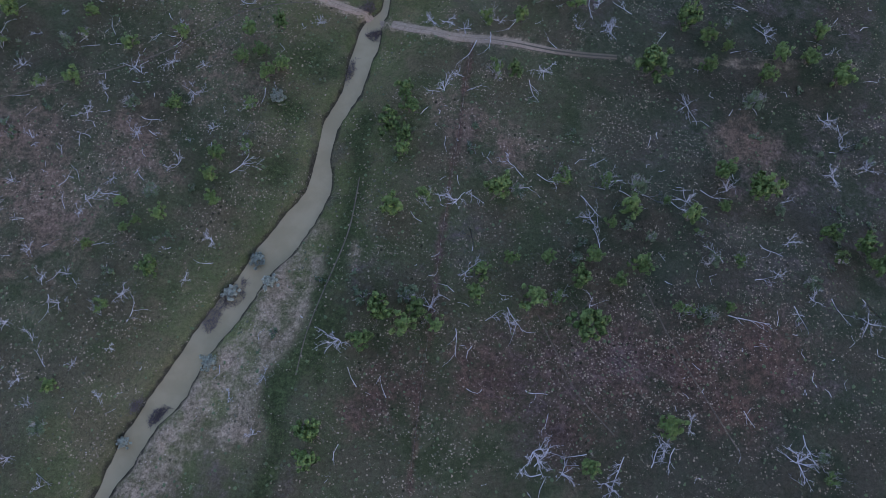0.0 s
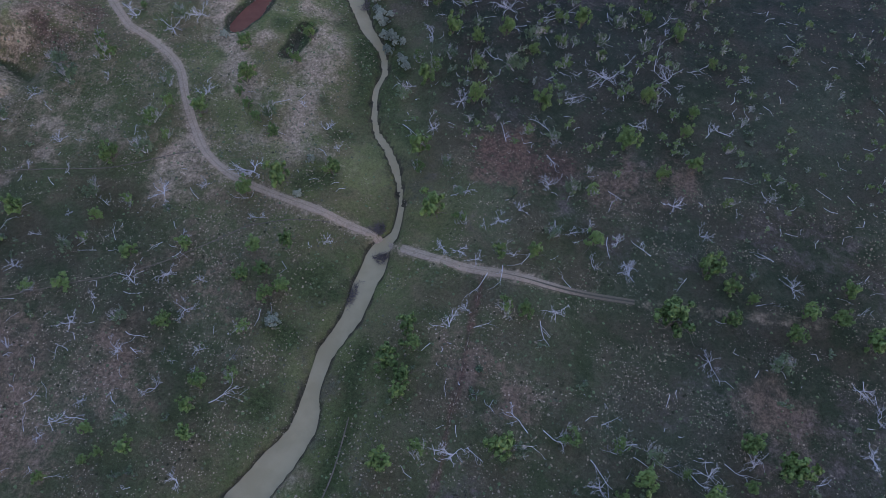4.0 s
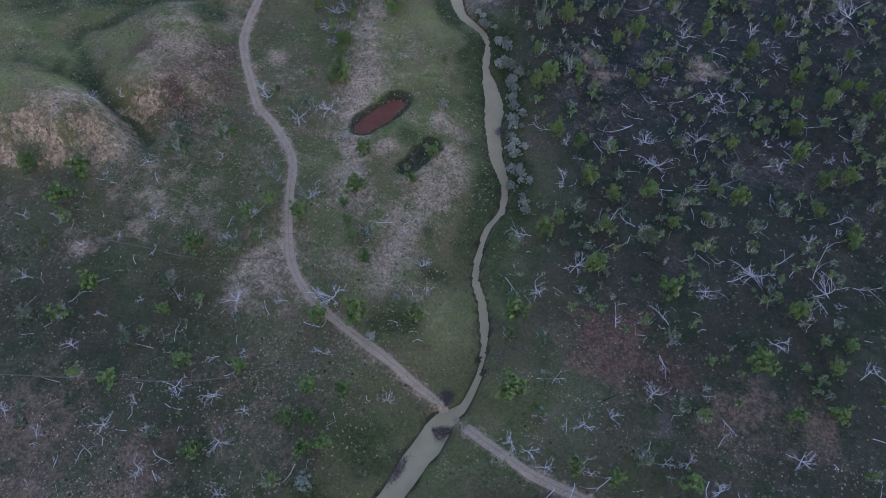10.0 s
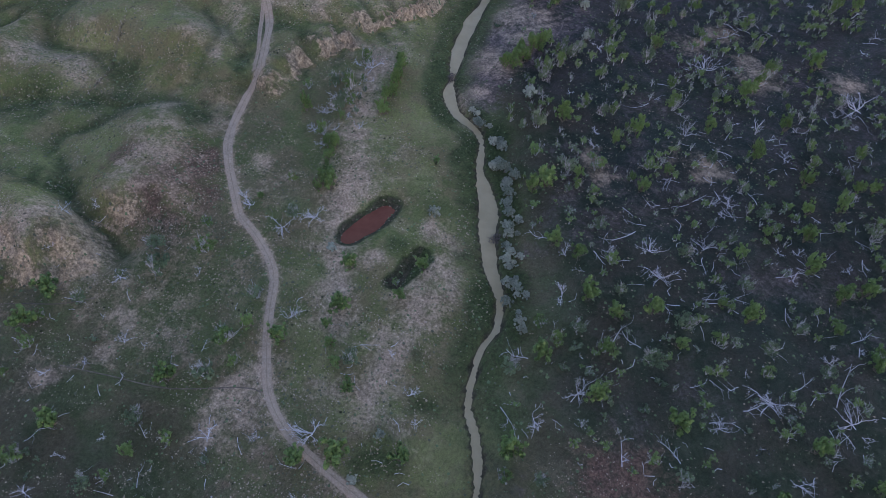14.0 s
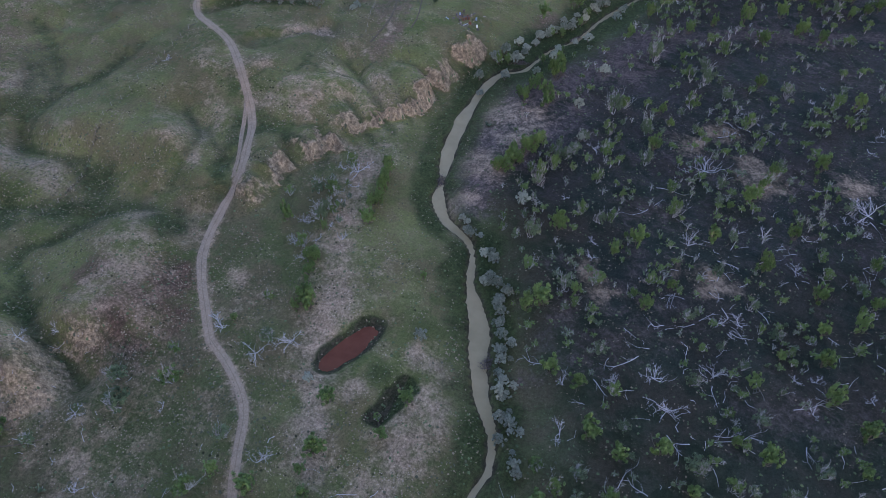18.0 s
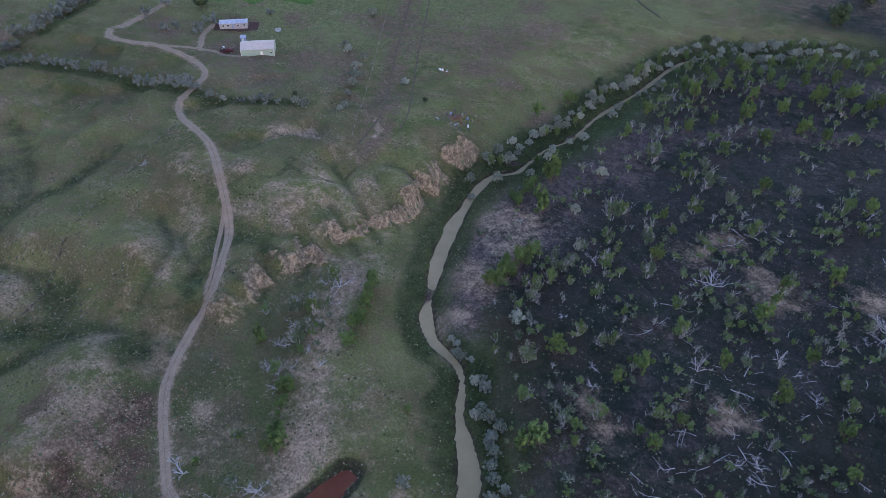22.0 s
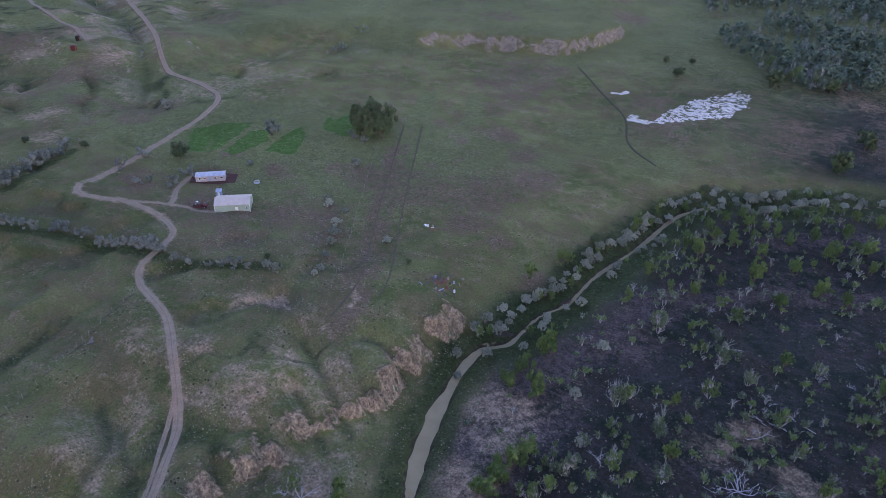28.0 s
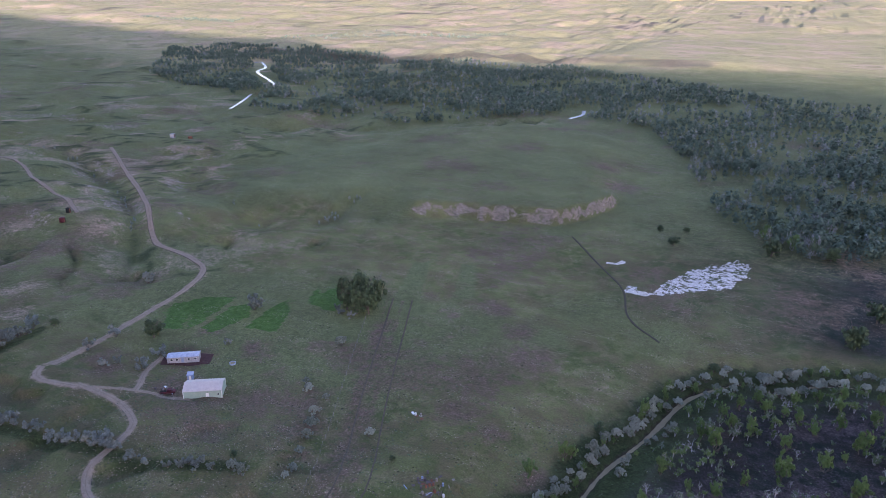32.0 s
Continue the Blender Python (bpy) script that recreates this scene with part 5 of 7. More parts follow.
def mesh_of(name, verts, faces, material, smooth=False):
    """A mesh from an array of corners and an array of equal-sided faces."""
    verts, faces = np.asarray(verts, np.float32), np.asarray(faces, np.int32)
    me = bpy.data.meshes.new(name)
    me.vertices.add(len(verts))
    me.vertices.foreach_set("co", verts.ravel())
    n = faces.shape[1]
    me.loops.add(faces.size)
    me.loops.foreach_set("vertex_index", faces.ravel())
    me.polygons.add(len(faces))
    me.polygons.foreach_set("loop_start", np.arange(0, faces.size, n, dtype=np.int32))
    me.polygons.foreach_set("use_smooth", np.full(len(faces), smooth))
    me.materials.append(material)
    me.update(calc_edges=True)
    return me


def grid_faces(rows, cols):
    k = np.arange(rows * cols).reshape(rows, cols)
    return np.stack([k[:-1, :-1], k[:-1, 1:], k[1:, 1:], k[1:, :-1]], -1).reshape(-1, 4)


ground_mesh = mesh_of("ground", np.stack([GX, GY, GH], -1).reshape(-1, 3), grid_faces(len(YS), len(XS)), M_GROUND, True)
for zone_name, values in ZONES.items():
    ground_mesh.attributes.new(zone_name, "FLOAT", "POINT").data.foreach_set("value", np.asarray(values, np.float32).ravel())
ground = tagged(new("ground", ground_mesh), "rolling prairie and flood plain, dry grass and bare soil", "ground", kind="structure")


def ribbon(name, line, width, lifts, material, smooth=True, level=None, seed=0, worn=0.0, raised=0.0):
    """A strip along a line: across it the given lifts above the ground, or flat at a level."""
    p = line[:, :2]
    t = np.gradient(p, axis=0)
    t /= np.hypot(t[:, 0], t[:, 1])[:, None] + 1e-9
    side = np.stack([-t[:, 1], t[:, 0]], 1)
    w = np.broadcast_to(np.asarray(width, float), (len(p),))
    w = w * (1 + 0.22 * noise2(p[:, 0], p[:, 1], 9, 90 + seed, 2))
    u = np.linspace(-0.5, 0.5, len(lifts))
    xy = p[:, None, :] + side[:, None, :] * (w[:, None] * u[None])[..., None]
    zz = height(xy[..., 0], xy[..., 1]) + np.array(lifts)[None] + raised if level is None else np.full(xy.shape[:2], level)
    me = mesh_of(name, np.concatenate([xy, zz[..., None]], -1).reshape(-1, 3), grid_faces(len(p), len(lifts)), material, smooth)
    if level is None:
        verge = np.where(np.isclose(u, 0), 0.52, np.where(np.abs(u) > 0.45, 1.0, 0.0))[None] + np.broadcast_to(np.asarray(worn, float), (len(p),))[:, None]
        me.attributes.new("verge", "FLOAT", "POINT").data.foreach_set("value", np.ascontiguousarray(verge, np.float32).ravel())
    return new(name, me)


for row in TRAILS:
    tagged(ribbon("cattle_trail", smooth_line(row, 1.2), 0.40, [-0.06, 0.05, 0.05, -0.06], M_TRAIL, seed=21), "thin pale cattle trail worn through dry grass", "trail", kind="structure")
RUTS = [-0.14, 0.16, 0.12, 0.16, 0.20, 0.16, 0.12, 0.16, -0.14]
TRACK_LABEL = {"ford": "pale dirt track crossing the creek at a muddy ford", "upland": "pale two-rut dirt track climbing past eroded bluffs", "farm": "dirt track curving past the farmyard and up the slope",
               "lane": "dark dirt lane from the trailer house to the spur", "braid": "second rut line of a braided dirt track", "spur": "narrow dirt spur leading to the metal shed", "west": "dirt track to a small clearing in the hills", "field": "faint wheel track beside the field fence", "headland": "faint second wheel track along the field edge", "pan": "faint grassy wheel track beside the salt pan"}
for i, (name, line) in enumerate(TRACKS.items()):
    line = line[line[:, 0] < 34] if name == "ford" else line
    far_lift = np.interp(line[:, 1], [330, 420], [0.0, 0.08 if name == "pan" else 0.42])[:, None]
    tagged(ribbon("track", line, TRACK_WIDTH[name] * 1.25 * (np.interp(line[:, 0], [0, 12, 30, 60], [1, 1, 0.75, 0.5]) if name == "ford" else 1.0), RUTS, M_TRACK, seed=i, raised=far_lift, worn=np.interp(line[:, 0], [4, 24], [0, 0.62]) if name == "ford" else 0.6 if name in ("field", "headland") else 0.7 if name == "pan" else 0.0), TRACK_LABEL[name], "dirt track", kind="structure")
tagged(ribbon("yard", smooth_line([(-206.0, 300.5), (-199.0, 304.5), (-191.5, 308.5)], 1.0), 8.5, [-0.1, 0.08, 0.1, 0.1, 0.1, 0.1, 0.1, 0.08, -0.1], M_YARD, seed=9), "bare dark reddish-brown yard round the trailer house", "yard", kind="structure")
tagged(ribbon("creek_water", CREEK, CREEK[:, 2] + 5.0, [0, 0, 0], M_WATER, level=WATER), "still silty grey-brown creek water", "water", kind="structure")
for name, (a, b), reach, lev, m, lab in (("pond_water", POND, 2.6, -0.75, M_REDWATER, "rust-red water standing in a narrow scrape"),):
    a, b = np.array(a), np.array(b)
    u = (b - a) / np.hypot(*(b - a))
    base_z = float(height((a[0] + b[0]) / 2, (a[1] + b[1]) / 2))
    pts = np.array([a - u * reach, (a + b) / 2, b + u * reach])
    ob = ribbon(name, np.array([[*p] for p in pts]), reach * 2.2, [0, 0, 0], m, level=base_z + (0.40 if name == "pond_water" else 0.06))
    tagged(ob, lab, "water", kind="structure")


# ---- plants ----
class Wood:
    """Gathers tapered limbs as one mesh."""

    def __init__(self, seed):
        self.v, self.f, self.rng, self.tips, self.thin = [], [], np.random.RandomState(seed), [], 0.016

    def limb(self, a, way, length, r0, r1, bend=0.25, sides=5, parts=4):
        rng = self.rng
        p, d = np.array(a, float), np.array(way, float)
        d /= np.linalg.norm(d)
        path = [p.copy()]
        for _ in range(parts):
            d = d + rng.normal(0, bend, 3)
            d /= np.linalg.norm(d)
            p = p + d * length / parts
            path.append(p.copy())
        path = np.array(path)
        ring = np.linspace(0, 2 * np.pi, sides, endpoint=False)
        first = len(self.v)
        for i, q in enumerate(path):
            t = path[min(i + 1, parts)] - path[max(i - 1, 0)]
            t /= np.linalg.norm(t) + 1e-9
            e = np.cross(t, [0.31, 0.93, 0.2])
            e /= np.linalg.norm(e) + 1e-9
            g = np.cross(t, e)
            r = r0 + (r1 - r0) * i / parts
            for c in ring:
                self.v.append(q + r * (math.cos(c) * e + math.sin(c) * g))
        for i in range(parts):
            for j in range(sides):
                k = (j + 1) % sides
                self.f.append((first + i * sides + j, first + i * sides + k, first + (i + 1) * sides + k, first + (i + 1) * sides + j))
        return path, d

    def branchy(self, a, way, length, r, levels, fork=(3, 5), spread=0.75, lift=0.1):
        path, d = self.limb(a, way, length, r, r * 0.45, 0.18, 5 if levels > 1 else 3, 4 if levels > 2 else 2)
        self.tips.append(path[-1])
        if levels == 0:
            return
        for _ in range(self.rng.randint(*fork)):
            k = self.rng.randint(1, len(path))
            w = d + self.rng.normal(0, spread, 3) + np.array([0, 0, lift])
            self.branchy(path[k], w, length * self.rng.uniform(0.45, 0.75), max(r * 0.6, self.thin), levels - 1, fork, spread, lift)

    def mesh(self, name, material):
        return mesh_of(name, self.v, self.f, material, True)


def leaves(name, centres, radii, count, size, seed, material, flat=0.8):
    """Many small leaf sprays about the given clump centres."""
    rng = np.random.RandomState(seed)
    c = np.array(centres)[rng.randint(0, len(centres), count)]
    r = np.array(radii)[rng.randint(0, len(radii), count)]
    off = rng.normal(0, 1, (count, 3))
    off /= np.linalg.norm(off, axis=1)[:, None]
    off *= (rng.uniform(0.35, 1, count) ** 0.5 * r)[:, None] * np.array([1, 1, flat])
    p = c + off
    out = off / (np.linalg.norm(off, axis=1)[:, None] + 1e-9) + 0.5 * (c - np.mean(centres, axis=0)) / (np.abs(np.array(centres)).max() + 1e-9) + rng.normal(0, 0.28, (count, 3))
    a = np.cross(out, rng.normal(0, 1, (count, 3)))
    a /= np.linalg.norm(a, axis=1)[:, None] + 1e-9
    b = np.cross(out, a)
    b /= np.linalg.norm(b, axis=1)[:, None] + 1e-9
    s = (size * rng.uniform(0.6, 1.35, count))[:, None]
    v = np.stack([p - a * s, p + b * s * 0.62, p + a * s, p - b * s * 0.62], 1).reshape(-1, 3)
    v[:, 2] = np.maximum(v[:, 2], 0.05)
    return mesh_of(name, v, np.arange(count * 4).reshape(-1, 4), material)


def plant_parts(kind, seed):
    """Trunk and crown meshes of a plant about 4.4 m across, standing at the origin."""
    w = Wood(seed)
    rng = w.rng
    crown = None
    if kind == "leafy_tree":
        for i in range(rng.randint(2, 5)):
            a = rng.uniform(0, 6.28)
            w.branchy((0, 0, -0.2), (0.45 * math.cos(a), 0.45 * math.sin(a), 1), rng.uniform(1.6, 2.3), 0.10, 3, (2, 4), 0.45, 0.3)
        dome = rng.normal(0, 1, (40, 3))
        dome /= np.linalg.norm(dome, axis=1)[:, None]
        dome = dome * rng.uniform(0.35, 1, (40, 1)) * np.array([1.75, 1.75, 1.7]) * (1 + 0.3 * np.sin(3 * np.arctan2(dome[:, 1], dome[:, 0]) + seed))[:, None] + np.array([0, 0, 2.3])
        crown = leaves("crown", dome, rng.uniform(0.18, 0.46, 14), 1150, 0.21, seed, M_LEAF, 1.2)
    elif kind == "half_dead_tree":
        for i in range(rng.randint(3, 6)):
            a = rng.uniform(0, 6.28)
            w.branchy((0, 0, -0.2), (0.7 * math.cos(a), 0.7 * math.sin(a), 1), rng.uniform(1.3, 1.9), 0.055, 3, (2, 4), 0.45, 0.45)
        for i in range(15):
            a, q = rng.uniform(0, 6.28), math.sqrt(rng.uniform(0.02, 1.1))
            foot = w.tips[rng.randint(len(w.tips))]
            for j in range(rng.randint(3, 8)):
                w.limb(foot, (0.5 * q * math.cos(a) + rng.normal(0, 0.45), 0.5 * q * math.sin(a) + rng.normal(0, 0.45), 1), rng.uniform(0.35, 1.0), 0.022, 0.008, 0.22, 3, 2)
        dome = rng.normal(0, 1, (24, 3))
        dome /= np.linalg.norm(dome, axis=1)[:, None]
        dome = dome * rng.uniform(0.3, 1, (24, 1)) * np.array([1.6, 1.6, 1.1]) + np.array([0, 0, 1.6])
        crown = leaves("crown", dome, rng.uniform(0.2, 0.55, 10), 560, 0.17, seed, M_LEAF if seed % 2 == 0 else M_SAGE, 1.1)
    elif kind == "dead_tree":
        for i in range(rng.randint(4, 7)):
            a = rng.uniform(0, 6.28)
            up = rng.uniform(0.15, 1.0)
            w.branchy((0, 0, 0.0), (math.cos(a), math.sin(a), up), rng.uniform(1.0, 1.9), 0.06, 3, (2, 5), 0.5, 0.15)
    elif kind == "olive_bush":
        for i in range(6):
            a = rng.uniform(0, 6.28)
            w.limb((0, 0, -0.2), (math.cos(a), math.sin(a), 1.3), 2.2, 0.08, 0.03)
        cs = [(1.35 * math.cos(a) * q, 1.35 * math.sin(a) * q, 1.0 + 1.5 * (1 - q * 0.8) + rng.uniform(-0.3, 0.3)) for a, q in zip(np.arange(22) * 2.4, np.sqrt(np.linspace(0.02, 1, 22)))]
        cs = [(x * (1 + 0.35 * math.sin(2 * i + seed)), y * (1 + 0.35 * math.cos(3 * i + seed)), z) for i, (x, y, z) in enumerate(cs)]
        crown = leaves("crown", cs, rng.uniform(0.24, 0.46, 10), 760, 0.20, seed, M_OLIVE, 1.0)
    elif kind == "grey_bush":
        for i in range(7):
            a = rng.uniform(0, 6.28)
            w.branchy((0, 0, -0.15), (0.8 * math.cos(a), 0.8 * math.sin(a), 1), rng.uniform(1.2, 2.0), 0.07, 1, (3, 6), 0.45, 0.4)
        tips = np.array(w.tips)
        crown = leaves("crown", tips[rng.permutation(len(tips))[:18]] * np.array([1, 1, 0.8]), rng.uniform(0.3, 0.8, 8), 230, 0.3, seed, M_SAGE, 1.0)
    elif kind == "shelter_shrub":
        for i in range(5):
            a = rng.uniform(0, 6.28)
            w.branchy((0, 0, -0.2), (0.6 * math.cos(a), 0.6 * math.sin(a), 1), 2.0, 0.07, 1, (2, 4), 0.5, 0.2)
        tips = np.array(w.tips)
        crown = leaves("crown", tips[rng.permutation(len(tips))[:12]], rng.uniform(0.35, 0.70, 8), 700, 0.22, seed, M_SHRUB, 1.1)
    else:
        w.limb((0, 0, -0.3), (0, 0, 1), 2.6, 0.2, 0.1, 0.06)
        for i in range(7):
            a = rng.uniform(0, 6.28)
            w.branchy((0, 0, rng.uniform(0.8, 2.2)), (math.cos(a), math.sin(a), 0.8), rng.uniform(1.2, 1.9), 0.08, 1, (2, 4), 0.5, 0.2)
        dome = rng.normal(0, 1, (46, 3))
        dome /= np.linalg.norm(dome, axis=1)[:, None]
        dome = dome * rng.uniform(0.4, 1, (46, 1)) * np.array([1.85, 1.85, 1.5]) * (1 + 0.25 * np.sin(3 * np.arctan2(dome[:, 1], dome[:, 0]) + seed))[:, None] + np.array([0, 0, 2.2])
        crown = leaves("crown", dome, rng.uniform(0.3, 0.7, 12), 1500, 0.22, seed, M_DARK, 1.1)
    dead = kind in ("dead_tree", "half_dead_tree", "grey_bush")
    return w.mesh("limb" if kind == "dead_tree" else "trunk", M_DEAD if kind == "dead_tree" else M_TWIG if dead else M_BARK), crown


VARIANTS = {"grey_bush": 6, "leafy_tree": 8, "half_dead_tree": 8, "dead_tree": 8, "olive_bush": 5, "shelter_shrub": 5, "dark_tree": 4}
CATEGORY = {"grey_bush": "bush", "leafy_tree": "tree", "half_dead_tree": "tree", "dead_tree": "dead tree", "olive_bush": "bush", "shelter_shrub": "shrub", "dark_tree": "tree"}
GROUP = {"grey_bush": "grey bushes of the flood plain", "leafy_tree": "young cottonwoods of the valley", "half_dead_tree": "half-dead trees of the flood plain", "dead_tree": "dead trees of the flood plain", "olive_bush": "silver bushes along the creek", "shelter_shrub": "shelter belt shrubs", "dark_tree": "dark trees of the far field"}
PROTO = {}
made_count = {}
grow = np.random.RandomState(7)


def plant(kind, x, y, wide, label, stretch=1.0):
    """Stand a plant of that crown width on the ground."""
    i = made_count.get(kind, 0)
    made_count[kind] = i + 1
    key = (kind, i % VARIANTS[kind])
    z = float(height(x, y))
    turn, s = grow.uniform(0, 6.28), wide / 4.4
    if key not in PROTO:
        top = new(kind)
        trunk, crown = plant_parts(kind, 100 + key[1] * 7 + len(kind))
        for me in (trunk, crown):
            if me is not None:
                new(me.name.split(".")[0], me).parent = top
        top.matrix_basis = Matrix.Translation((x, y, z)) @ Matrix.Rotation(turn, 4, "Z")
        PROTO[key] = top
        ob = top
    else:
        tall = s * grow.uniform(0.85, 1.15) * stretch
        if kind in ("leafy_tree", "half_dead_tree"):
            slim = float(np.interp(y, [100, 170, 240], [1.0, 0.86, 0.80]))
            s, tall = s * slim, tall * float(np.interp(y, [100, 170], [1.2, 1.22]))
        ob = copy_thing(PROTO[key], Matrix.Translation((x, y, z)) @ Matrix.Rotation(turn, 4, "Z") @ Matrix.Diagonal((s, s, tall, 1)))
    return tagged(ob, label, CATEGORY[kind], GROUP[kind])


def big(w, a, b, c):
    return a if w < 3.4 else b if w < 5.2 else c


fill = np.random.RandomState(17)


def along(line, count, spread, low, high):
    """Plan points strewn along a line, with crown widths."""
    p = smooth_line(line, 1.0)
    k = fill.randint(0, len(p), count)
    return [(float(x), float(y), fill.uniform(low, high)) for x, y in p[k, :2] + fill.normal(0, spread, (count, 2))]


LEAFY += along([(-78.6, 186.1), (-81.3, 197.8), (-83.2, 208.7)], 13, 0.7, 2.2, 3.6) + along([(-78.2, 158.9), (-82.7, 166.9), (-87.4, 183.8)], 12, 0.9, 1.8, 3.2)
LEAFY += along([(-58.2, 217.1), (-53.3, 233.0)], 12, 1.0, 2.6, 4.2) + along([(-63.5, 251.2), (-58.9, 271.1)], 11, 1.0, 2.6, 4.2)
HALF_DEAD += along([(-45.6, 197.2), (-47.9, 218.5), (-44.4, 234.8), (-36.0, 250.0)], 24, 2.0, 2.2, 4.0) + along([(-87.4, 183.8), (-92.4, 204.1)], 10, 1.6, 1.8, 3.2)
DEAD += along([(-84.0, 172.0), (-89.0, 186.0), (-94.0, 203.0)], 14, 2.6, 2.2, 3.6)
taken = np.array([p[:2] for p in LEAFY + HALF_DEAD + DEAD + OLIVE])


def candidates(count, x0, x1, y0, y1):
    """Random plan points with their distance from the creek, side and distance from the tracks."""
    x, y = fill.uniform(x0, x1, count), fill.uniform(y0, y1, count)
    d = to_line(x, y, CREEK, 400)[0]
    t = np.minimum(to_line(x, y, TRACKS["ford"], 300)[0], to_line(x, y, TRACKS["upland"], 300)[0])
    return zip(x, y, d, x > np.interp(y, CREEK[:, 1], CREEK[:, 0]), t, noise2(x, y, 22, 301, 3), noise2(x, y, 18, 311, 3), height(x, y))


for x, y, d, east, road, v, _, z in candidates(2600, -60, 105, 150, 420):
    if not east or d < 9 or v < -0.05 or np.hypot(*(taken - (x, y)).T).min() < fill.uniform(1.8, 5.0):
        continue
    kind = fill.rand()
    if kind < 0.62 and len(HALF_DEAD) < 290:
        HALF_DEAD.append((x, y, fill.uniform(2.2, 5.0)))
    elif kind < 0.9 and len(LEAFY) < 292:
        LEAFY.append((x, y, fill.uniform(1.6, 4.2)))
    elif len(DEAD) < 150:
        DEAD.append((x, y, fill.uniform(2.6, 4.5)))
    taken = np.vstack([taken, (x, y)])
for x, y, d, east, road, v, _, z in candidates(900, -125, -26, -10, 130):
    if z > -4.2 and road > 4 and fill.rand() < 0.28 and len(DEAD) < 230 and np.hypot(*(taken - (x, y)).T).min() > 5.5:
        DEAD.append((x, y, fill.uniform(1.8, 3.4)))
        taken = np.vstack([taken, (x, y)])
for i in range(34):
    y = fill.uniform(140, 200)
    x = np.interp(y, CREEK[:, 1], CREEK[:, 0]) + 0.5 * np.interp(y, CREEK[:, 1], CREEK[:, 2]) + fill.uniform(1.6, 5.5)
    OLIVE.append((float(x), y, fill.uniform(1.8, 3.8)))
GREY_BUSH = []
for x, y, d, east, road, _, v, z in candidates(5200, -100, 105, -12, 410):
    if d < 8 or road < 3 or len(GREY_BUSH) > 296 or v < (-0.05 if east and y > 110 else 0.22) or (not east and y > 125) or (y < 45 and 5 < x < 70):
        continue
    if np.hypot(*(taken - (x, y)).T).min() > 1.7:
        GREY_BUSH.append((x, y, fill.uniform(1.1, 2.9)))
        taken = np.vstack([taken, (x, y)])
# a continuous silver fringe on the far reach of the creek
for a, b in zip(CREEK[:-1], CREEK[1:]):
    x, y = a[:2]
    for side in (0, 1, 0):
        if 262 < y < 395 and fill.rand() < (0.95 if side == 0 else 0.5) and x < 48 and len(OLIVE) < 285:
            n = np.array([-(b - a)[1], (b - a)[0]]) / np.hypot(*(b - a)[:2])
            d = (a[2] / 2 + fill.uniform(1.8, 5.5)) * (1 if side == 0 else -1)
            (OLIVE if fill.rand() < 0.8 else LEAFY).append((x + n[0] * d, y + n[1] * d, fill.uniform(2.4, 4.6)))


for x, y, w in LEAFY:
    w = w * float(np.interp(y, [100, 150, 230, 300], [1.2, 1.05, 1.0, 0.75]))
    plant("leafy_tree", x, y, max(w, 1.7) * 1.08, big(w, "small bushy green cottonwood sapling on dry ground", "young green cottonwood with several thin stems", "broad bright green cottonwood with spreading crown"))
for x, y, w in HALF_DEAD:
    plant("half_dead_tree", x, y, max(w, 1.8) * 1.08, big(w, "small grey-green tree with bare upper twigs", "half-dead tree, grey bare limbs over thin leaves", "large half-dead tree with bleached branches and sparse leaves"))
for x, y, w in DEAD:
    plant("dead_tree", x, y, max(w, 2.4) * 1.1, big(w, "small leafless grey dead tree among grass", "leafless dead tree with bleached grey branches", "large fallen-apart dead tree with bleached limbs"))
for x, y, w in OLIVE:
    plant("olive_bush", x, y, w * 1.0, big(w, "small round silvery bush beside the creek", "dense silvery-green bush on the creek bank", "broad silvery-green bush on the creek bank"), 1.35)
for x, y, w in SHRUB:
    if x > -160 and y > 258:
        tagged(plant("olive_bush", x, y, w * 1.25, "", 1.2), "round silvery shrub in a row beside the field track", "shrub", "field row shrubs")
    else:
        plant("shelter_shrub", x, y, w * 1.18, big(w, "low grey-green shrub in the grass", "grey-green shrub of a planted windbreak", "large grey-green windbreak shrub"))
for x, y, w in GREY_BUSH:
    plant("grey_bush", x, y, w, "small grey-green bush among dry grass" if w < 2.0 else "grey-green bush with thin bare twigs")
for x, y, w in DARK:
    plant("dark_tree", x, y, w, "dark green tree standing alone in the pasture")


def part(name, bm, material, parent, label=""):
    """Links a bmesh as one mesh under a thing or a part."""
    me = bpy.data.meshes.new(name)
    bm.normal_update()
    bm.to_mesh(me)
    bm.free()
    me.materials.append(material)
    ob = new(name, me)
    ob.parent = parent
    return tagged(ob, label) if label else ob


def box(x0, x1, y0, y1, z0, z1, bevel=0.02):
    bm = bmesh.new()
    bmesh.ops.create_cube(bm, size=1)
    for v in bm.verts:
        v.co = Vector(((x0 + x1) / 2 + v.co.x * (x1 - x0), (y0 + y1) / 2 + v.co.y * (y1 - y0), (z0 + z1) / 2 + v.co.z * (z1 - z0)))
    if bevel:
        bmesh.ops.bevel(bm, geom=bm.edges[:], offset=bevel, segments=1, affect="EDGES")
    return bm


def tube(r, length, axis="Z", sides=16, r2=None, at=(0, 0, 0)):
    bm = bmesh.new()
    bmesh.ops.create_cone(bm, cap_ends=True, segments=sides, radius1=r, radius2=r if r2 is None else r2, depth=length)
    turn = {"Z": Matrix(), "X": Matrix.Rotation(math.pi / 2, 4, "Y"), "Y": Matrix.Rotation(math.pi / 2, 4, "X")}[axis]
    bmesh.ops.transform(bm, matrix=Matrix.Translation(at) @ turn, verts=bm.verts[:])
    return bm


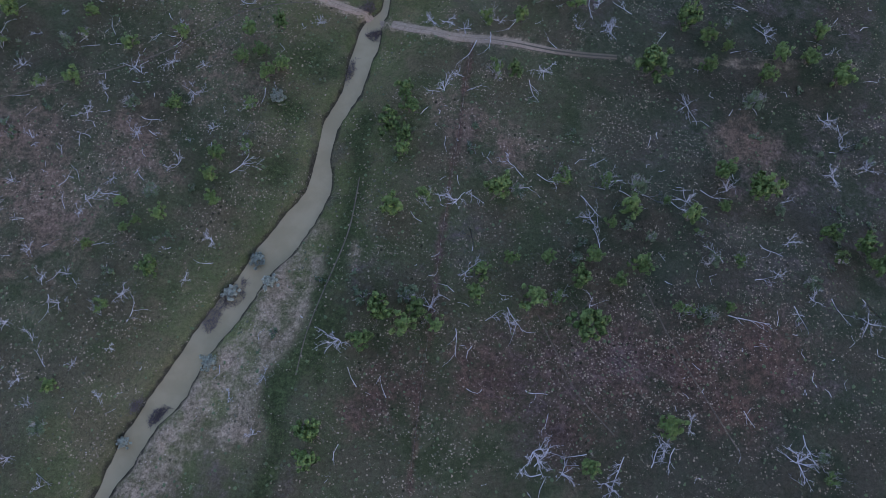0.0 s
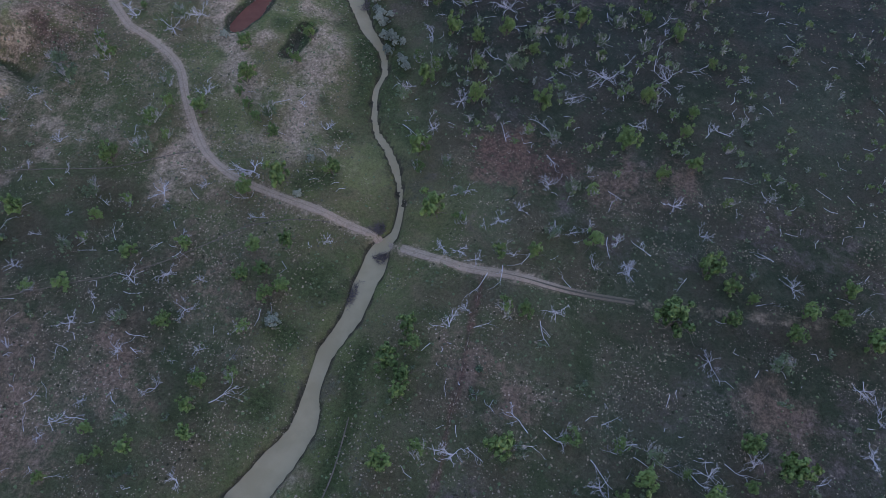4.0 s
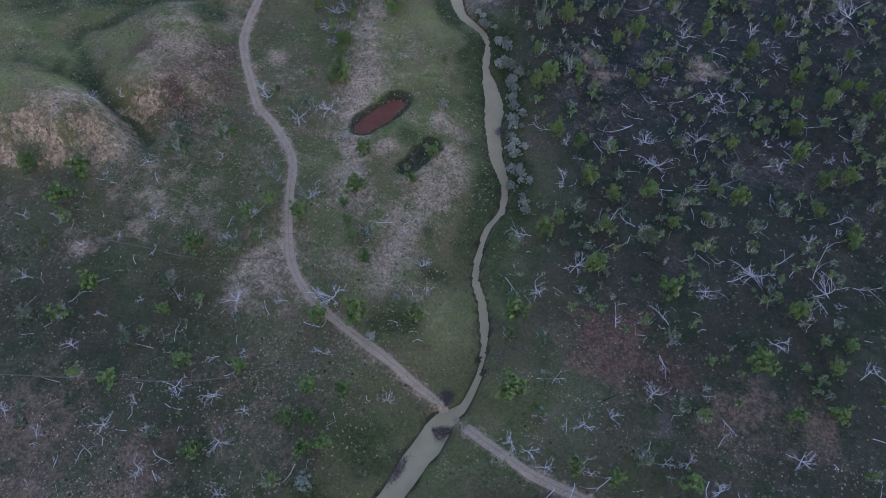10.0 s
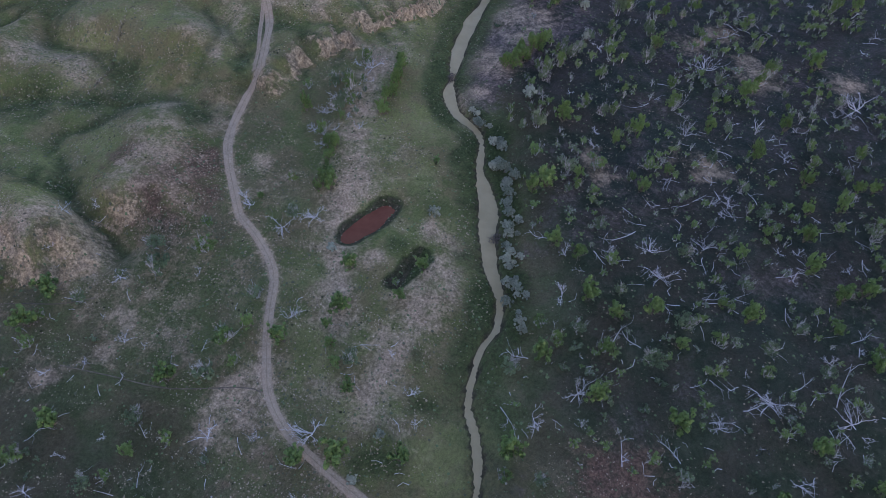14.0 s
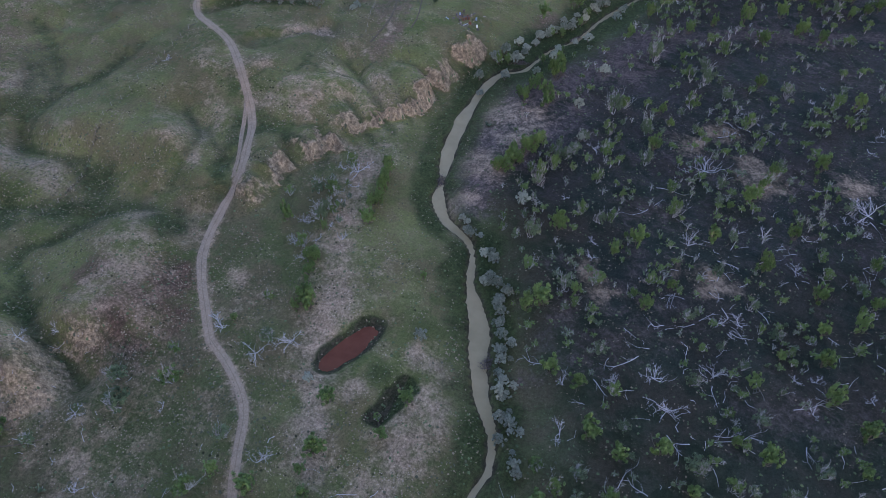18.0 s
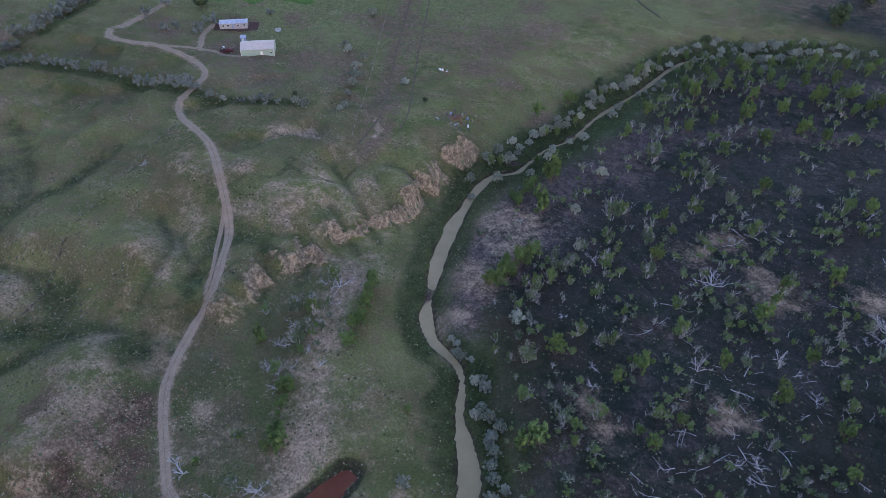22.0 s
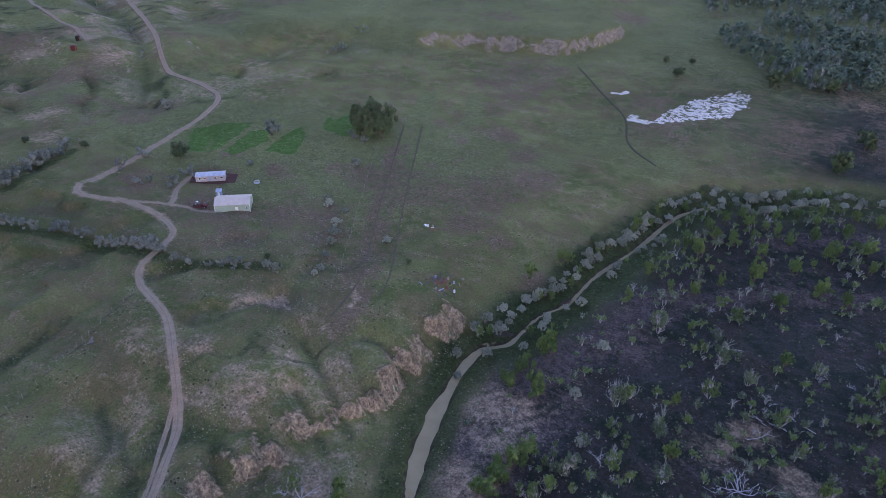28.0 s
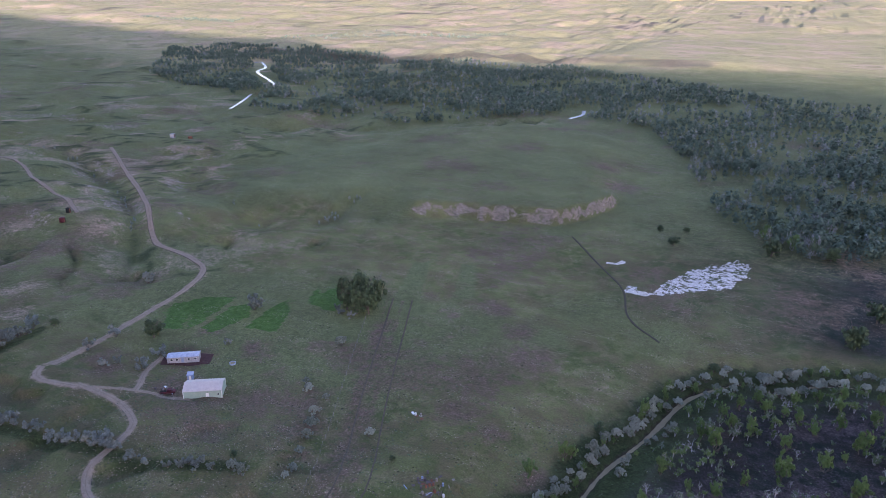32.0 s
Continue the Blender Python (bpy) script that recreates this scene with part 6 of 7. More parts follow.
def stand(name, x, y, turn, label, category, sink=0.0, group=""):
    top = new(name)
    top.matrix_basis = Matrix.Translation((x, y, float(height(x, y)) - sink)) @ Matrix.Rotation(turn, 4, "Z")
    return tagged(top, label, category, group)


# ---- fallen wood ----
log_meshes = []
for k in range(10):
    w = Wood(500 + k)
    w.thin = 0.004
    path, d = w.limb((-0.5, 0, 0.10), (1, 0, 0.0), 1.0, 0.018, 0.006, 0.16, 6, 6)
    for i in range(2 + k % 4):
        j = w.rng.randint(1, 6)
        side = -1 if w.rng.rand() < 0.5 else 1
        w.branchy(path[j], (0.7, side * w.rng.uniform(0.3, 1.1), w.rng.uniform(0, 0.25)), w.rng.uniform(0.15, 0.42), 0.009, 2, (1, 4), 0.4, 0.0)
    v = np.array(w.v)
    v[:, 2] = np.maximum(v[:, 2] - 0.09, 0.0)
    w.v = list(v)
    log_meshes.append(w.mesh("fallen_log", M_DEAD))
lie = np.random.RandomState(31)
rows = list(LOGS)
hosts = [p for p in DEAD + HALF_DEAD if p[0] > -24 and p[1] < 300]
for i in range(190):
    x, y, w = hosts[lie.randint(len(hosts))]
    x, y, a, n = x + lie.normal(0, 4.5), y + lie.normal(0, 4.5), lie.uniform(0, 6.28), lie.uniform(2.2, 6.4)
    rows.append((x, y, x + n * math.cos(a), y + n * math.sin(a)))
for i in range(70):
    x, y = lie.uniform(-110, -40), lie.uniform(0, 115)
    a, n = lie.uniform(0, 6.28), lie.uniform(1.5, 4.0)
    if float(height(x, y)) > -4.6:
        rows.append((x, y, x + n * math.cos(a), y + n * math.sin(a)))
for i, (x0, y0, x1, y1) in enumerate(rows):
    n = math.hypot(x1 - x0, y1 - y0)
    za, zb = float(height(x0, y0)), float(height(x1, y1))
    if min(za, zb) < -5.2:
        continue
    ob = new("fallen_log", log_meshes[i % 10])
    tilt = math.atan2(zb - za, n)
    ob.matrix_basis = Matrix.Translation(((x0 + x1) / 2, (y0 + y1) / 2, (za + zb) / 2 + 0.02)) @ Matrix.Rotation(math.atan2(y1 - y0, x1 - x0), 4, "Z") @ Matrix.Rotation(-tilt, 4, "Y") @ Matrix.Diagonal((n, min(n, 5.0), min(max(n * 0.8, 2.0), 4.0), 1))
    tagged(ob, "short bleached fallen branch lying on dry grass" if n < 2.6 else "bleached grey fallen log with broken side branches" if n < 5 else "long bleached fallen trunk lying on the ground", "fallen log", "fallen logs of the flood plain")

# ---- drift brush lodged in the creek ----
for x, y, a, b, turn in [(-37.8, 31.9, 3.4, 1.5, 0.9), (-41.0, 27.5, 2.6, 1.7, 1.2), (-22.9, 81.7, 3.2, 1.0, 1.3), (-18.6, 91.5, 1.6, 1.2, 0.4), (-51.0, 10.9, 1.8, 0.9, 1.0), (-47.1, 9.4, 2.0, 0.8, 0.9), (-37.0, 164.5, 2.6, 1.3, 1.4), (-70.6, 211.2, 2.6, 1.4, 1.6), (-71.5, 271.0, 2.6, 1.0, 0.5), (-60.9, 293.6, 2.2, 1.1, 1.0), (-20.5, 97.5, 1.8, 1.2, 0.2)]:
    w = Wood(int(900 + x * 3 + y))
    for i in range(260):
        r, c = math.sqrt(w.rng.rand()), w.rng.uniform(0, 6.28)
        wob = 1 + 0.25 * math.sin(3 * c + x)
        p = (a * r * math.cos(c) * wob, b * r * math.sin(c) * wob, 0.05 + 0.55 * (1 - r) * w.rng.rand())
        w.limb(p, (*w.rng.normal(0, 1, 2), w.rng.uniform(-0.1, 0.35)), w.rng.uniform(0.4, 1.1), 0.045, 0.02, 0.2, 3, 2)
    ob = new("driftwood", w.mesh("driftwood", M_BRUSH))
    ob.matrix_basis = Matrix.Translation((x, y, max(WATER, float(height(x, y))) - 0.08)) @ Matrix.Rotation(turn, 4, "Z")
    tagged(ob, "tangled grey-brown driftwood lodged in the creek", "driftwood", "driftwood in the creek")


# ---- farmyard ----
def metal_shed():
    L, D, H, R = 11.6, 7.0, 3.0, 1.1
    top = stand("metal_shed", -177.8, 290.2, math.atan2(5.9, 9.7), "long metal shed with pale roof and light green walls", "shed", 0.1)

    def wall(x0, x1, y0, y1, z0, z1):
        return part("wall", box(x0, x1, y0, y1, z0, z1, 0), M_WALLG, top)

    wall(-L / 2, L / 2, -D / 2, -D / 2 + 0.12, 0, H)
    wall(-L / 2, L / 2, D / 2 - 0.12, D / 2, 0, H)
    for sx in (-1, 1):
        bm = bmesh.new()
        ring = [(-D / 2 + 0.12, 0), (D / 2 - 0.12, 0), (D / 2 - 0.12, H), (0, H + R - 0.06), (-D / 2 + 0.12, H)]
        x0 = sx * L / 2
        fr = [bm.verts.new((x0, y, z)) for y, z in ring]
        bk = [bm.verts.new((x0 - sx * 0.12, y, z)) for y, z in ring]
        bm.faces.new(fr), bm.faces.new(bk[::-1])
        for i in range(5):
            bm.faces.new((fr[i], bk[i], bk[(i + 1) % 5], fr[(i + 1) % 5]))
        bmesh.ops.recalc_face_normals(bm, faces=bm.faces[:])
        part("gable_wall", bm, M_WALLG, top)
    run = math.hypot(D / 2 + 0.25, R)
    for sy in (-1, 1):
        n = 24
        for k in range(n):
            x0 = -L / 2 - 0.2 + k * (L + 0.4) / n
            bm = box(x0 + 0.01, x0 + (L + 0.4) / n - 0.01, -run, 0, 0, 0.05 + 0.03 * (k % 2), 0.0)
            bmesh.ops.transform(bm, matrix=Matrix.Translation((0, 0, H + R)) @ Matrix.Scale(-sy, 4, (0, 1, 0)) @ Matrix.Rotation(math.atan2(R, D / 2), 4, "X"), verts=bm.verts[:])
            bmesh.ops.recalc_face_normals(bm, faces=bm.faces[:])
            part("roof_panel", bm, M_ROOF, top)
    part("ridge_cap", box(-L / 2 - 0.22, L / 2 + 0.22, -0.18, 0.18, H + R + 0.03, H + R + 0.12, 0.02), M_ROOF, top)
    door = part("door", box(1.0, 1.95, -D / 2 - 0.05, -D / 2 + 0.01, 0.05, 2.1, 0.01), M_TRIM, top, "white walk-in door")
    part("handle", box(1.8, 1.86, -D / 2 - 0.1, -D / 2 - 0.05, 1.0, 1.1, 0.0), M_RUBBER, door)
    win = part("window", box(4.4, 5.1, -D / 2 - 0.04, -D / 2 + 0.01, 1.2, 1.9, 0.01), M_TRIM, top)
    part("pane", box(4.47, 5.03, -D / 2 - 0.06, -D / 2 - 0.03, 1.27, 1.83, 0.0), M_GLASS, win)
    part("sliding_door", box(-L / 2 - 0.08, -L / 2 - 0.01, -2.0, 2.0, 0.05, 2.8, 0.01), M_TRIM, top, "wide sliding door in the gable end")
    for sx in (-1, 1):
        for sy in (-1, 1):
            part("corner_trim", box(sx * L / 2 - 0.08, sx * L / 2 + 0.08, sy * D / 2 - 0.08, sy * D / 2 + 0.08, 0, H, 0.01), M_TRIM, top)
    return top


def trailer_house():
    L, D, H = 10.4, 3.6, 2.3
    top = stand("trailer_house", -199.2, 303.6, math.atan2(5.6, 8.5), "long low trailer house with patched tin roof", "house", 0.1)
    part("body", box(-L / 2, L / 2, -D / 2, D / 2, 0.3, H, 0.04), M_TRAILER, top)
    part("skirting", box(-L / 2 + 0.05, L / 2 - 0.05, -D / 2 + 0.05, D / 2 - 0.05, 0, 0.3, 0.0), M_TRAILER, top)
    n = 12
    for k in range(n):
        x0 = -L / 2 - 0.15 + k * (L + 0.3) / n
        for sy in (-1, 1):
            bm = box(x0 + 0.01, x0 + (L + 0.3) / n - 0.01, -D / 2 - 0.2, 0, 0, 0.05 + 0.025 * (k % 2), 0.0)
            bmesh.ops.transform(bm, matrix=Matrix.Translation((0, 0, H + 0.36)) @ Matrix.Scale(-sy, 4, (0, 1, 0)) @ Matrix.Rotation(0.18, 4, "X"), verts=bm.verts[:])
            bmesh.ops.recalc_face_normals(bm, faces=bm.faces[:])
            part("roof_panel", bm, M_TIN, top)
    for x in (-4.2, -2.4, 1.4, 3.6):
        win = part("window", box(x, x + 0.9, -D / 2 - 0.04, -D / 2 + 0.02, 1.1, 1.85, 0.0), M_TRIM, top)
        part("pane", box(x + 0.07, x + 0.83, -D / 2 - 0.06, -D / 2 - 0.03, 1.17, 1.78, 0.0), M_GLASS, win)
    part("door", box(-0.6, 0.3, -D / 2 - 0.05, -D / 2 + 0.02, 0.33, 2.15, 0.01), M_BLUE, top, "faded blue door")
    return top


def blue_shed():
    top = stand("garden_shed", -188.4, 295.2, 0.5, "small blue shed with a pale sloping roof", "shed", 0.05)
    part("body", box(-0.9, 0.9, -0.8, 0.8, 0, 1.8, 0.02), M_BLUE, top)
    bm = box(-1.05, 1.05, -1.0, 1.0, 0, 0.06, 0.01)
    bmesh.ops.transform(bm, matrix=Matrix.Translation((0, 0, 1.98)) @ Matrix.Rotation(0.18, 4, "X"), verts=bm.verts[:])
    part("roof", bm, M_TIN, top)
    part("door", box(-0.35, 0.35, -0.85, -0.79, 0.05, 1.6, 0.0), M_TRIM, top)


def pickup():
    top = stand("pickup_truck", -187.9, 284.8, 0.55, "dark red pickup truck parked beside the shed", "pickup truck", 0.0)
    part("body", box(-2.4, 2.4, -0.9, 0.9, 0.45, 0.95, 0.08), M_REDPAINT, top)
    part("cab", box(-0.2, 1.3, -0.82, 0.82, 0.92, 1.6, 0.14), M_REDPAINT, top)
    part("windscreen", box(1.22, 1.34, -0.68, 0.68, 1.05, 1.5, 0.03), M_GLASS, top)
    part("rear_window", box(-0.25, -0.16, -0.65, 0.65, 1.1, 1.5, 0.02), M_GLASS, top)
    part("cargo_bed", box(-2.3, -0.35, -0.75, 0.75, 0.96, 1.0, 0.0), M_RUBBER, top)
    part("bonnet", box(1.3, 2.35, -0.78, 0.78, 0.94, 1.06, 0.05), M_REDPAINT, top)
    for x in (-1.5, 1.55):
        for y in (-0.85, 0.85):
            wheel = part("wheel", tube(0.36, 0.22, "Y", 18, None, (x, y, 0.36)), M_RUBBER, top)
            part("rim", tube(0.2, 0.25, "Y", 12, None, (x, y, 0.36)), M_TIN, wheel)


def ring_tank():
    top = stand("stock_tank", -182.7, 308.9, 0.0, "round open stock tank with a pale rim", "water tank", 0.0)
    bm = bmesh.new()
    n, prof = 28, [(1.05, 0), (1.05, 0.55), (1.12, 0.6), (0.95, 0.6), (0.95, 0.12), (0.0, 0.12)]
    rings = [[bm.verts.new((r * math.cos(2 * math.pi * i / n), r * math.sin(2 * math.pi * i / n), z)) for i in range(n)] for r, z in prof[:-1]]
    for a, b in zip(rings[:-1], rings[1:]):
        for i in range(n):
            bm.faces.new((a[i], a[(i + 1) % n], b[(i + 1) % n], b[i]))
    bm.faces.new(rings[-1])
    part("tank_wall", bm, M_TIN, top)
    part("water_surface", tube(0.94, 0.04, "Z", 28, None, (0, 0, 0.4)), M_WATER, top)


def heap(x, y, seed, label, spread=2.4, count=26):
    """A scatter of boards, drums and sheets: each piece is a part."""
    top = stand("junk_heap", x, y, 0, label, "junk heap")
    rng = np.random.RandomState(seed)
    for i in range(count):
        px, py = rng.normal(0, spread, 2)
        pz = float(height(x + px, y + py)) - float(height(x, y))
        kind = rng.randint(3)
        m = (M_RUST, M_TIN if i % 4 == 0 else M_BRUSH, M_BRUSH, M_POST, M_BRUSH, M_WHITE if count < 10 or i % 9 == 0 else M_BLUE if i % 4 == 0 else M_BRUSH)[rng.randint(6)]
        if kind == 0:
            bm, nm = box(-rng.uniform(0.4, 1.3), rng.uniform(0.4, 1.3), -0.12, 0.12, 0, 0.08, 0.01), "board"
        elif kind == 1:
            bm, nm = tube(0.29, 0.85, "Z", 12, None, (0, 0, 0.42)), "drum"
        else:
            bm, nm = box(-rng.uniform(0.3, 0.8), rng.uniform(0.3, 0.8), -0.4, 0.4, 0, 0.05, 0.01), "metal_sheet"
        ob = part(nm, bm, m, top)
        ob.matrix_basis = Matrix.Translation((px, py, pz + 0.01)) @ Matrix.Rotation(rng.uniform(0, 6.28), 4, "Z") @ Matrix.Rotation(0.0 if kind == 1 else rng.uniform(-0.1, 0.25), 4, "X")


def storage_tank(x, y, r, h, m, label):
    top = stand("storage_tank", x, y, 0, label, "storage tank", 0.05)
    part("shell", tube(r, h, "Z", 24, None, (0, 0, h / 2)), m, top)
    part("roof", tube(r * 1.03, 0.35, "Z", 24, 0.15, (0, 0, h + 0.17)), m, top)
    part("ladder", box(r, r + 0.08, -0.25, 0.25, 0, h, 0.0), M_RUST, top)


metal_shed()
trailer_house()
blue_shed()
pickup()
ring_tank()
heap(-93.0, 278.0, 4, "scattered heap of old boards, drums and sheet metal", 2.4, 46)
heap(-111.5, 307.5, 9, "few discarded white drums lying in pasture", 1.6, 7)
heap(-190.5, 285.6, 12, "small clutter of scrap beside the shed", 0.9, 7)
storage_tank(-354.3, 380.2, 1.5, 2.4, M_REDPAINT, "rust-red steel tank on a bare pad")
storage_tank(-360.3, 389.0, 1.2, 2.4, M_RUBBER, "black steel tank on a bare pad")
storage_tank(-472.0, 577.0, 2.2, 3.2, M_TRAILER, "pale steel tank on the mesa top")
storage_tank(-455.0, 579.0, 1.8, 3.0, M_RUST, "rusty steel tank on the mesa top")
cabin = stand("white_cabin", -456.0, 665.0, 0.4, "tiny white cabin far across the grassland", "cabin", 0.1)
part("body", box(-3.2, 3.2, -2, 2, 0, 2.8, 0.03), M_TRIM, cabin)
for sy in (-1, 1):
    bm = box(-3.5, 3.5, -2.4, 0, 0, 0.12, 0.0)
    bmesh.ops.transform(bm, matrix=Matrix.Translation((0, 0, 3.8)) @ Matrix.Scale(-sy, 4, (0, 1, 0)) @ Matrix.Rotation(0.42, 4, "X"), verts=bm.verts[:])
    bmesh.ops.recalc_face_normals(bm, faces=bm.faces[:])
    part("roof", bm, M_WHITE, cabin)

# ---- grove behind the farmyard ----
for x, y, w in [(-164.5, 368.0, 9.0), (-169.0, 370.5, 8.0), (-171.5, 364.5, 7.5), (-166.0, 362.5, 7.0), (-161.5, 364.5, 6.5), (-174.5, 367.5, 6.5), (-163.5, 374.0, 7.0)]:
    plant("dark_tree", x, y, w * 1.2, "tall dark cottonwood in a dense farm grove", 1.7)
for x, y, w in [(-171.0, 359.5, 4.5), (-166.0, 358.0, 4.2), (-175.0, 362.0, 4.0)]:
    plant("shelter_shrub", x, y, w, "grey-green shrub at the edge of the grove")


# ---- fences ----
post_mesh = bpy.data.meshes.new("post")
bm = tube(0.07, 1.7, "Z", 6, 0.055, (0, 0, 0.55))
bm.to_mesh(post_mesh)
bm.free()
post_mesh.materials.append(M_POST)


def fence(row, gap, label):
    line = smooth_line(row, 1.0)
    run = np.concatenate([[0], np.cumsum(np.hypot(*np.diff(line[:, :2], axis=0).T))])
    at = np.arange(0, run[-1], gap)
    xs, ys = np.interp(at, run, line[:, 0]), np.interp(at, run, line[:, 1])
    zs = height(xs, ys)
    top = tagged(new("wire_fence"), label, "fence")
    top.location = (xs[0], ys[0], zs[0])
    for x, y, z in zip(xs, ys, zs):
        ob = new("post", post_mesh)
        ob.parent = top
        ob.matrix_basis = Matrix.Translation((x - xs[0], y - ys[0], z - zs[0])) @ Matrix.Rotation(x * 3.1, 4, "Z") @ Matrix.Rotation(0.06 * math.sin(7 * y), 4, "X")
    for lift in (0.45, 0.85, 1.2):
        v, f = [], []
        for i, (x, y, z) in enumerate(zip(xs, ys, zs)):
            for k in range(3):
                v.append((x - xs[0] + 0.012 * math.cos(2.1 * k), y - ys[0] + 0.012 * math.cos(2.1 * k), z - zs[0] + lift + 0.015 * math.sin(2.1 * k)))
            if i:
                f += [(3 * i - 3 + k, 3 * i - 3 + (k + 1) % 3, 3 * i + (k + 1) % 3, 3 * i + k) for k in range(3)]
        new("wire", mesh_of("wire", v, f, M_WIRE)).parent = top


fence(FENCE_FIELD, 4.0, "wire fence on grey posts beside the field")
fence(FENCE_UPLAND, 4.5, "old wire fence sagging across the grassy upland")
fence(FENCE_FLOOD, 5.0, "broken wire fence across the dry flood plain")


# ---- small ground cover, joined ----
def scatter(name, count, boxed, seed, size, tall, material, label, keep):
    """Small uneven tufts, each a low eight-sided hump."""
    rng = np.random.RandomState(seed)
    x, y = rng.uniform(boxed[0], boxed[1], count * 4), rng.uniform(boxed[2], boxed[3], count * 4)
    ok = keep(x, y, rng.rand(count * 4))
    x, y = x[ok][:count], y[ok][:count]
    n = len(x)
    r = size * rng.uniform(0.5, 1.5, n) ** 1.5
    c = np.linspace(0, 2 * np.pi, 6)[:-1]
    rad = r[:, None] * rng.uniform(0.55, 1.25, (n, 5))
    ang = c[None] + rng.uniform(0, 6.28, (n, 1))
    vx, vy = x[:, None] + rad * np.cos(ang), y[:, None] + rad * np.sin(ang)
    base = np.stack([vx, vy, height(vx, vy) - 0.03], -1)
    tip = np.stack([x + rng.normal(0, 0.2, n) * r, y + rng.normal(0, 0.2, n) * r, height(x, y) + tall * rng.uniform(0.5, 1.3, n)], -1)[:, None]
    v = np.concatenate([base, tip], 1).reshape(-1, 3)
    k = np.arange(n)[:, None] * 6
    f = np.stack([np.concatenate([k + i, k + (i + 1) % 5, k + 5], 1) for i in range(5)], 1).reshape(-1, 3)
    return tagged(new(name, mesh_of(name, v, f, material)), label, "ground cover", kind="stuff")


def dry(x, y, u):
    along, across = 0.34 * x + 0.94 * y, 0.94 * x - 0.34 * y
    streak = noise2(0.32 * along, across, 5.0, 131, 4, 0.6) + 0.6 * noise2(x, y, 45, 133, 2)
    return (height(x, y) > -4.9) & ((y < 118) | (x < np.interp(y, CREEK[:80, 1], CREEK[:80, 0])) | (u < 0.10)) & (streak > 1.1 * u - 0.25)


def reddish(x, y, u):
    total = np.zeros(x.shape)
    for a, b, r in RED + BARE:
        total = np.maximum(total, np.exp(-((x - a) ** 2 + (y - b) ** 2) / (1.6 * r) ** 2))
    return (height(x, y) > -5.2) & (total * (0.6 + noise2(x, y, 9, 141, 3)) > 0.8 * u)


scatter("dry_tufts", 36000, (-190, 110, -20, 270), 61, 0.17, 0.14, M_TUFT, "pale dry grass tufts and seed heads", dry)
scatter("pale_stones", 14000, (-200, 110, -20, 260), 63, 0.12, 0.09, M_STONE, "pale stones and dried dung on bare soil", reddish)
scatter("sage_tufts", 15000, (-210, 110, -20, 330), 67, 0.22, 0.22, M_SAGETUFT, "low grey-green sage and grass clumps", dry)
scatter("green_tufts", 14000, (-210, 110, -20, 330), 71, 0.24, 0.2, M_DARK, "low dark green grass clumps", lambda x, y, u: height(x, y) > -5.6)


def sticks(name, count, boxed, seed, label, keep):
    """Thin bleached branches lying on the ground, bent once, joined."""
    rng = np.random.RandomState(seed)
    x, y = rng.uniform(boxed[0], boxed[1], count * 4), rng.uniform(boxed[2], boxed[3], count * 4)
    ok = keep(x, y)
    x, y = x[ok][:count], y[ok][:count]
    n = len(x)
    turn, length, r = rng.uniform(0, 6.28, n), rng.uniform(0.35, 1.6, n) ** 1.4, rng.uniform(0.02, 0.06, n)
    rows = []
    for k, bend in ((-1, 0.55), (0, 0.3), (1, 0.55)):
        a = turn + bend * rng.normal(0, 1, n)
        cx, cy = x + k * length * np.cos(a), y + k * length * np.sin(a)
        cz = height(cx, cy) + r * 0.8 + (k + 1) * 0.06 * rng.rand(n)
        side = np.stack([-np.sin(a), np.cos(a), 0 * a], -1) * (r * (1.0 - 0.3 * k))[:, None]
        mid = np.stack([cx, cy, cz], -1)
        rows.append(np.stack([mid + side, mid - side, mid + np.stack([0 * r, 0 * r, r * 1.4], -1)], 1))
    v = np.concatenate(rows, 1).reshape(-1, 3)
    base = np.arange(n)[:, None] * 9
    f = np.concatenate([np.concatenate([base + q + i, base + q + (i + 1) % 3, base + q + 3 + (i + 1) % 3, base + q + 3 + i], 1) for q in (0, 3) for i in range(3)])
    return tagged(new(name, mesh_of(name, v, f, M_DEAD)), label, "dead wood", kind="stuff")


def off_water(x, y):
    return (height(x, y) > -4.6) & (to_line(x, y, TRACKS["ford"], 60)[0] > 3) & (noise2(x, y, 16, 151, 3) > 0.08)


sticks("fallen_branches", 420, (-16, 105, -10, 235), 73, "bleached grey branches lying among dry grass", off_water)
sticks("fallen_twigs", 110, (-120, -30, 0, 130), 75, "thin bleached branches scattered on dry ground", off_water)


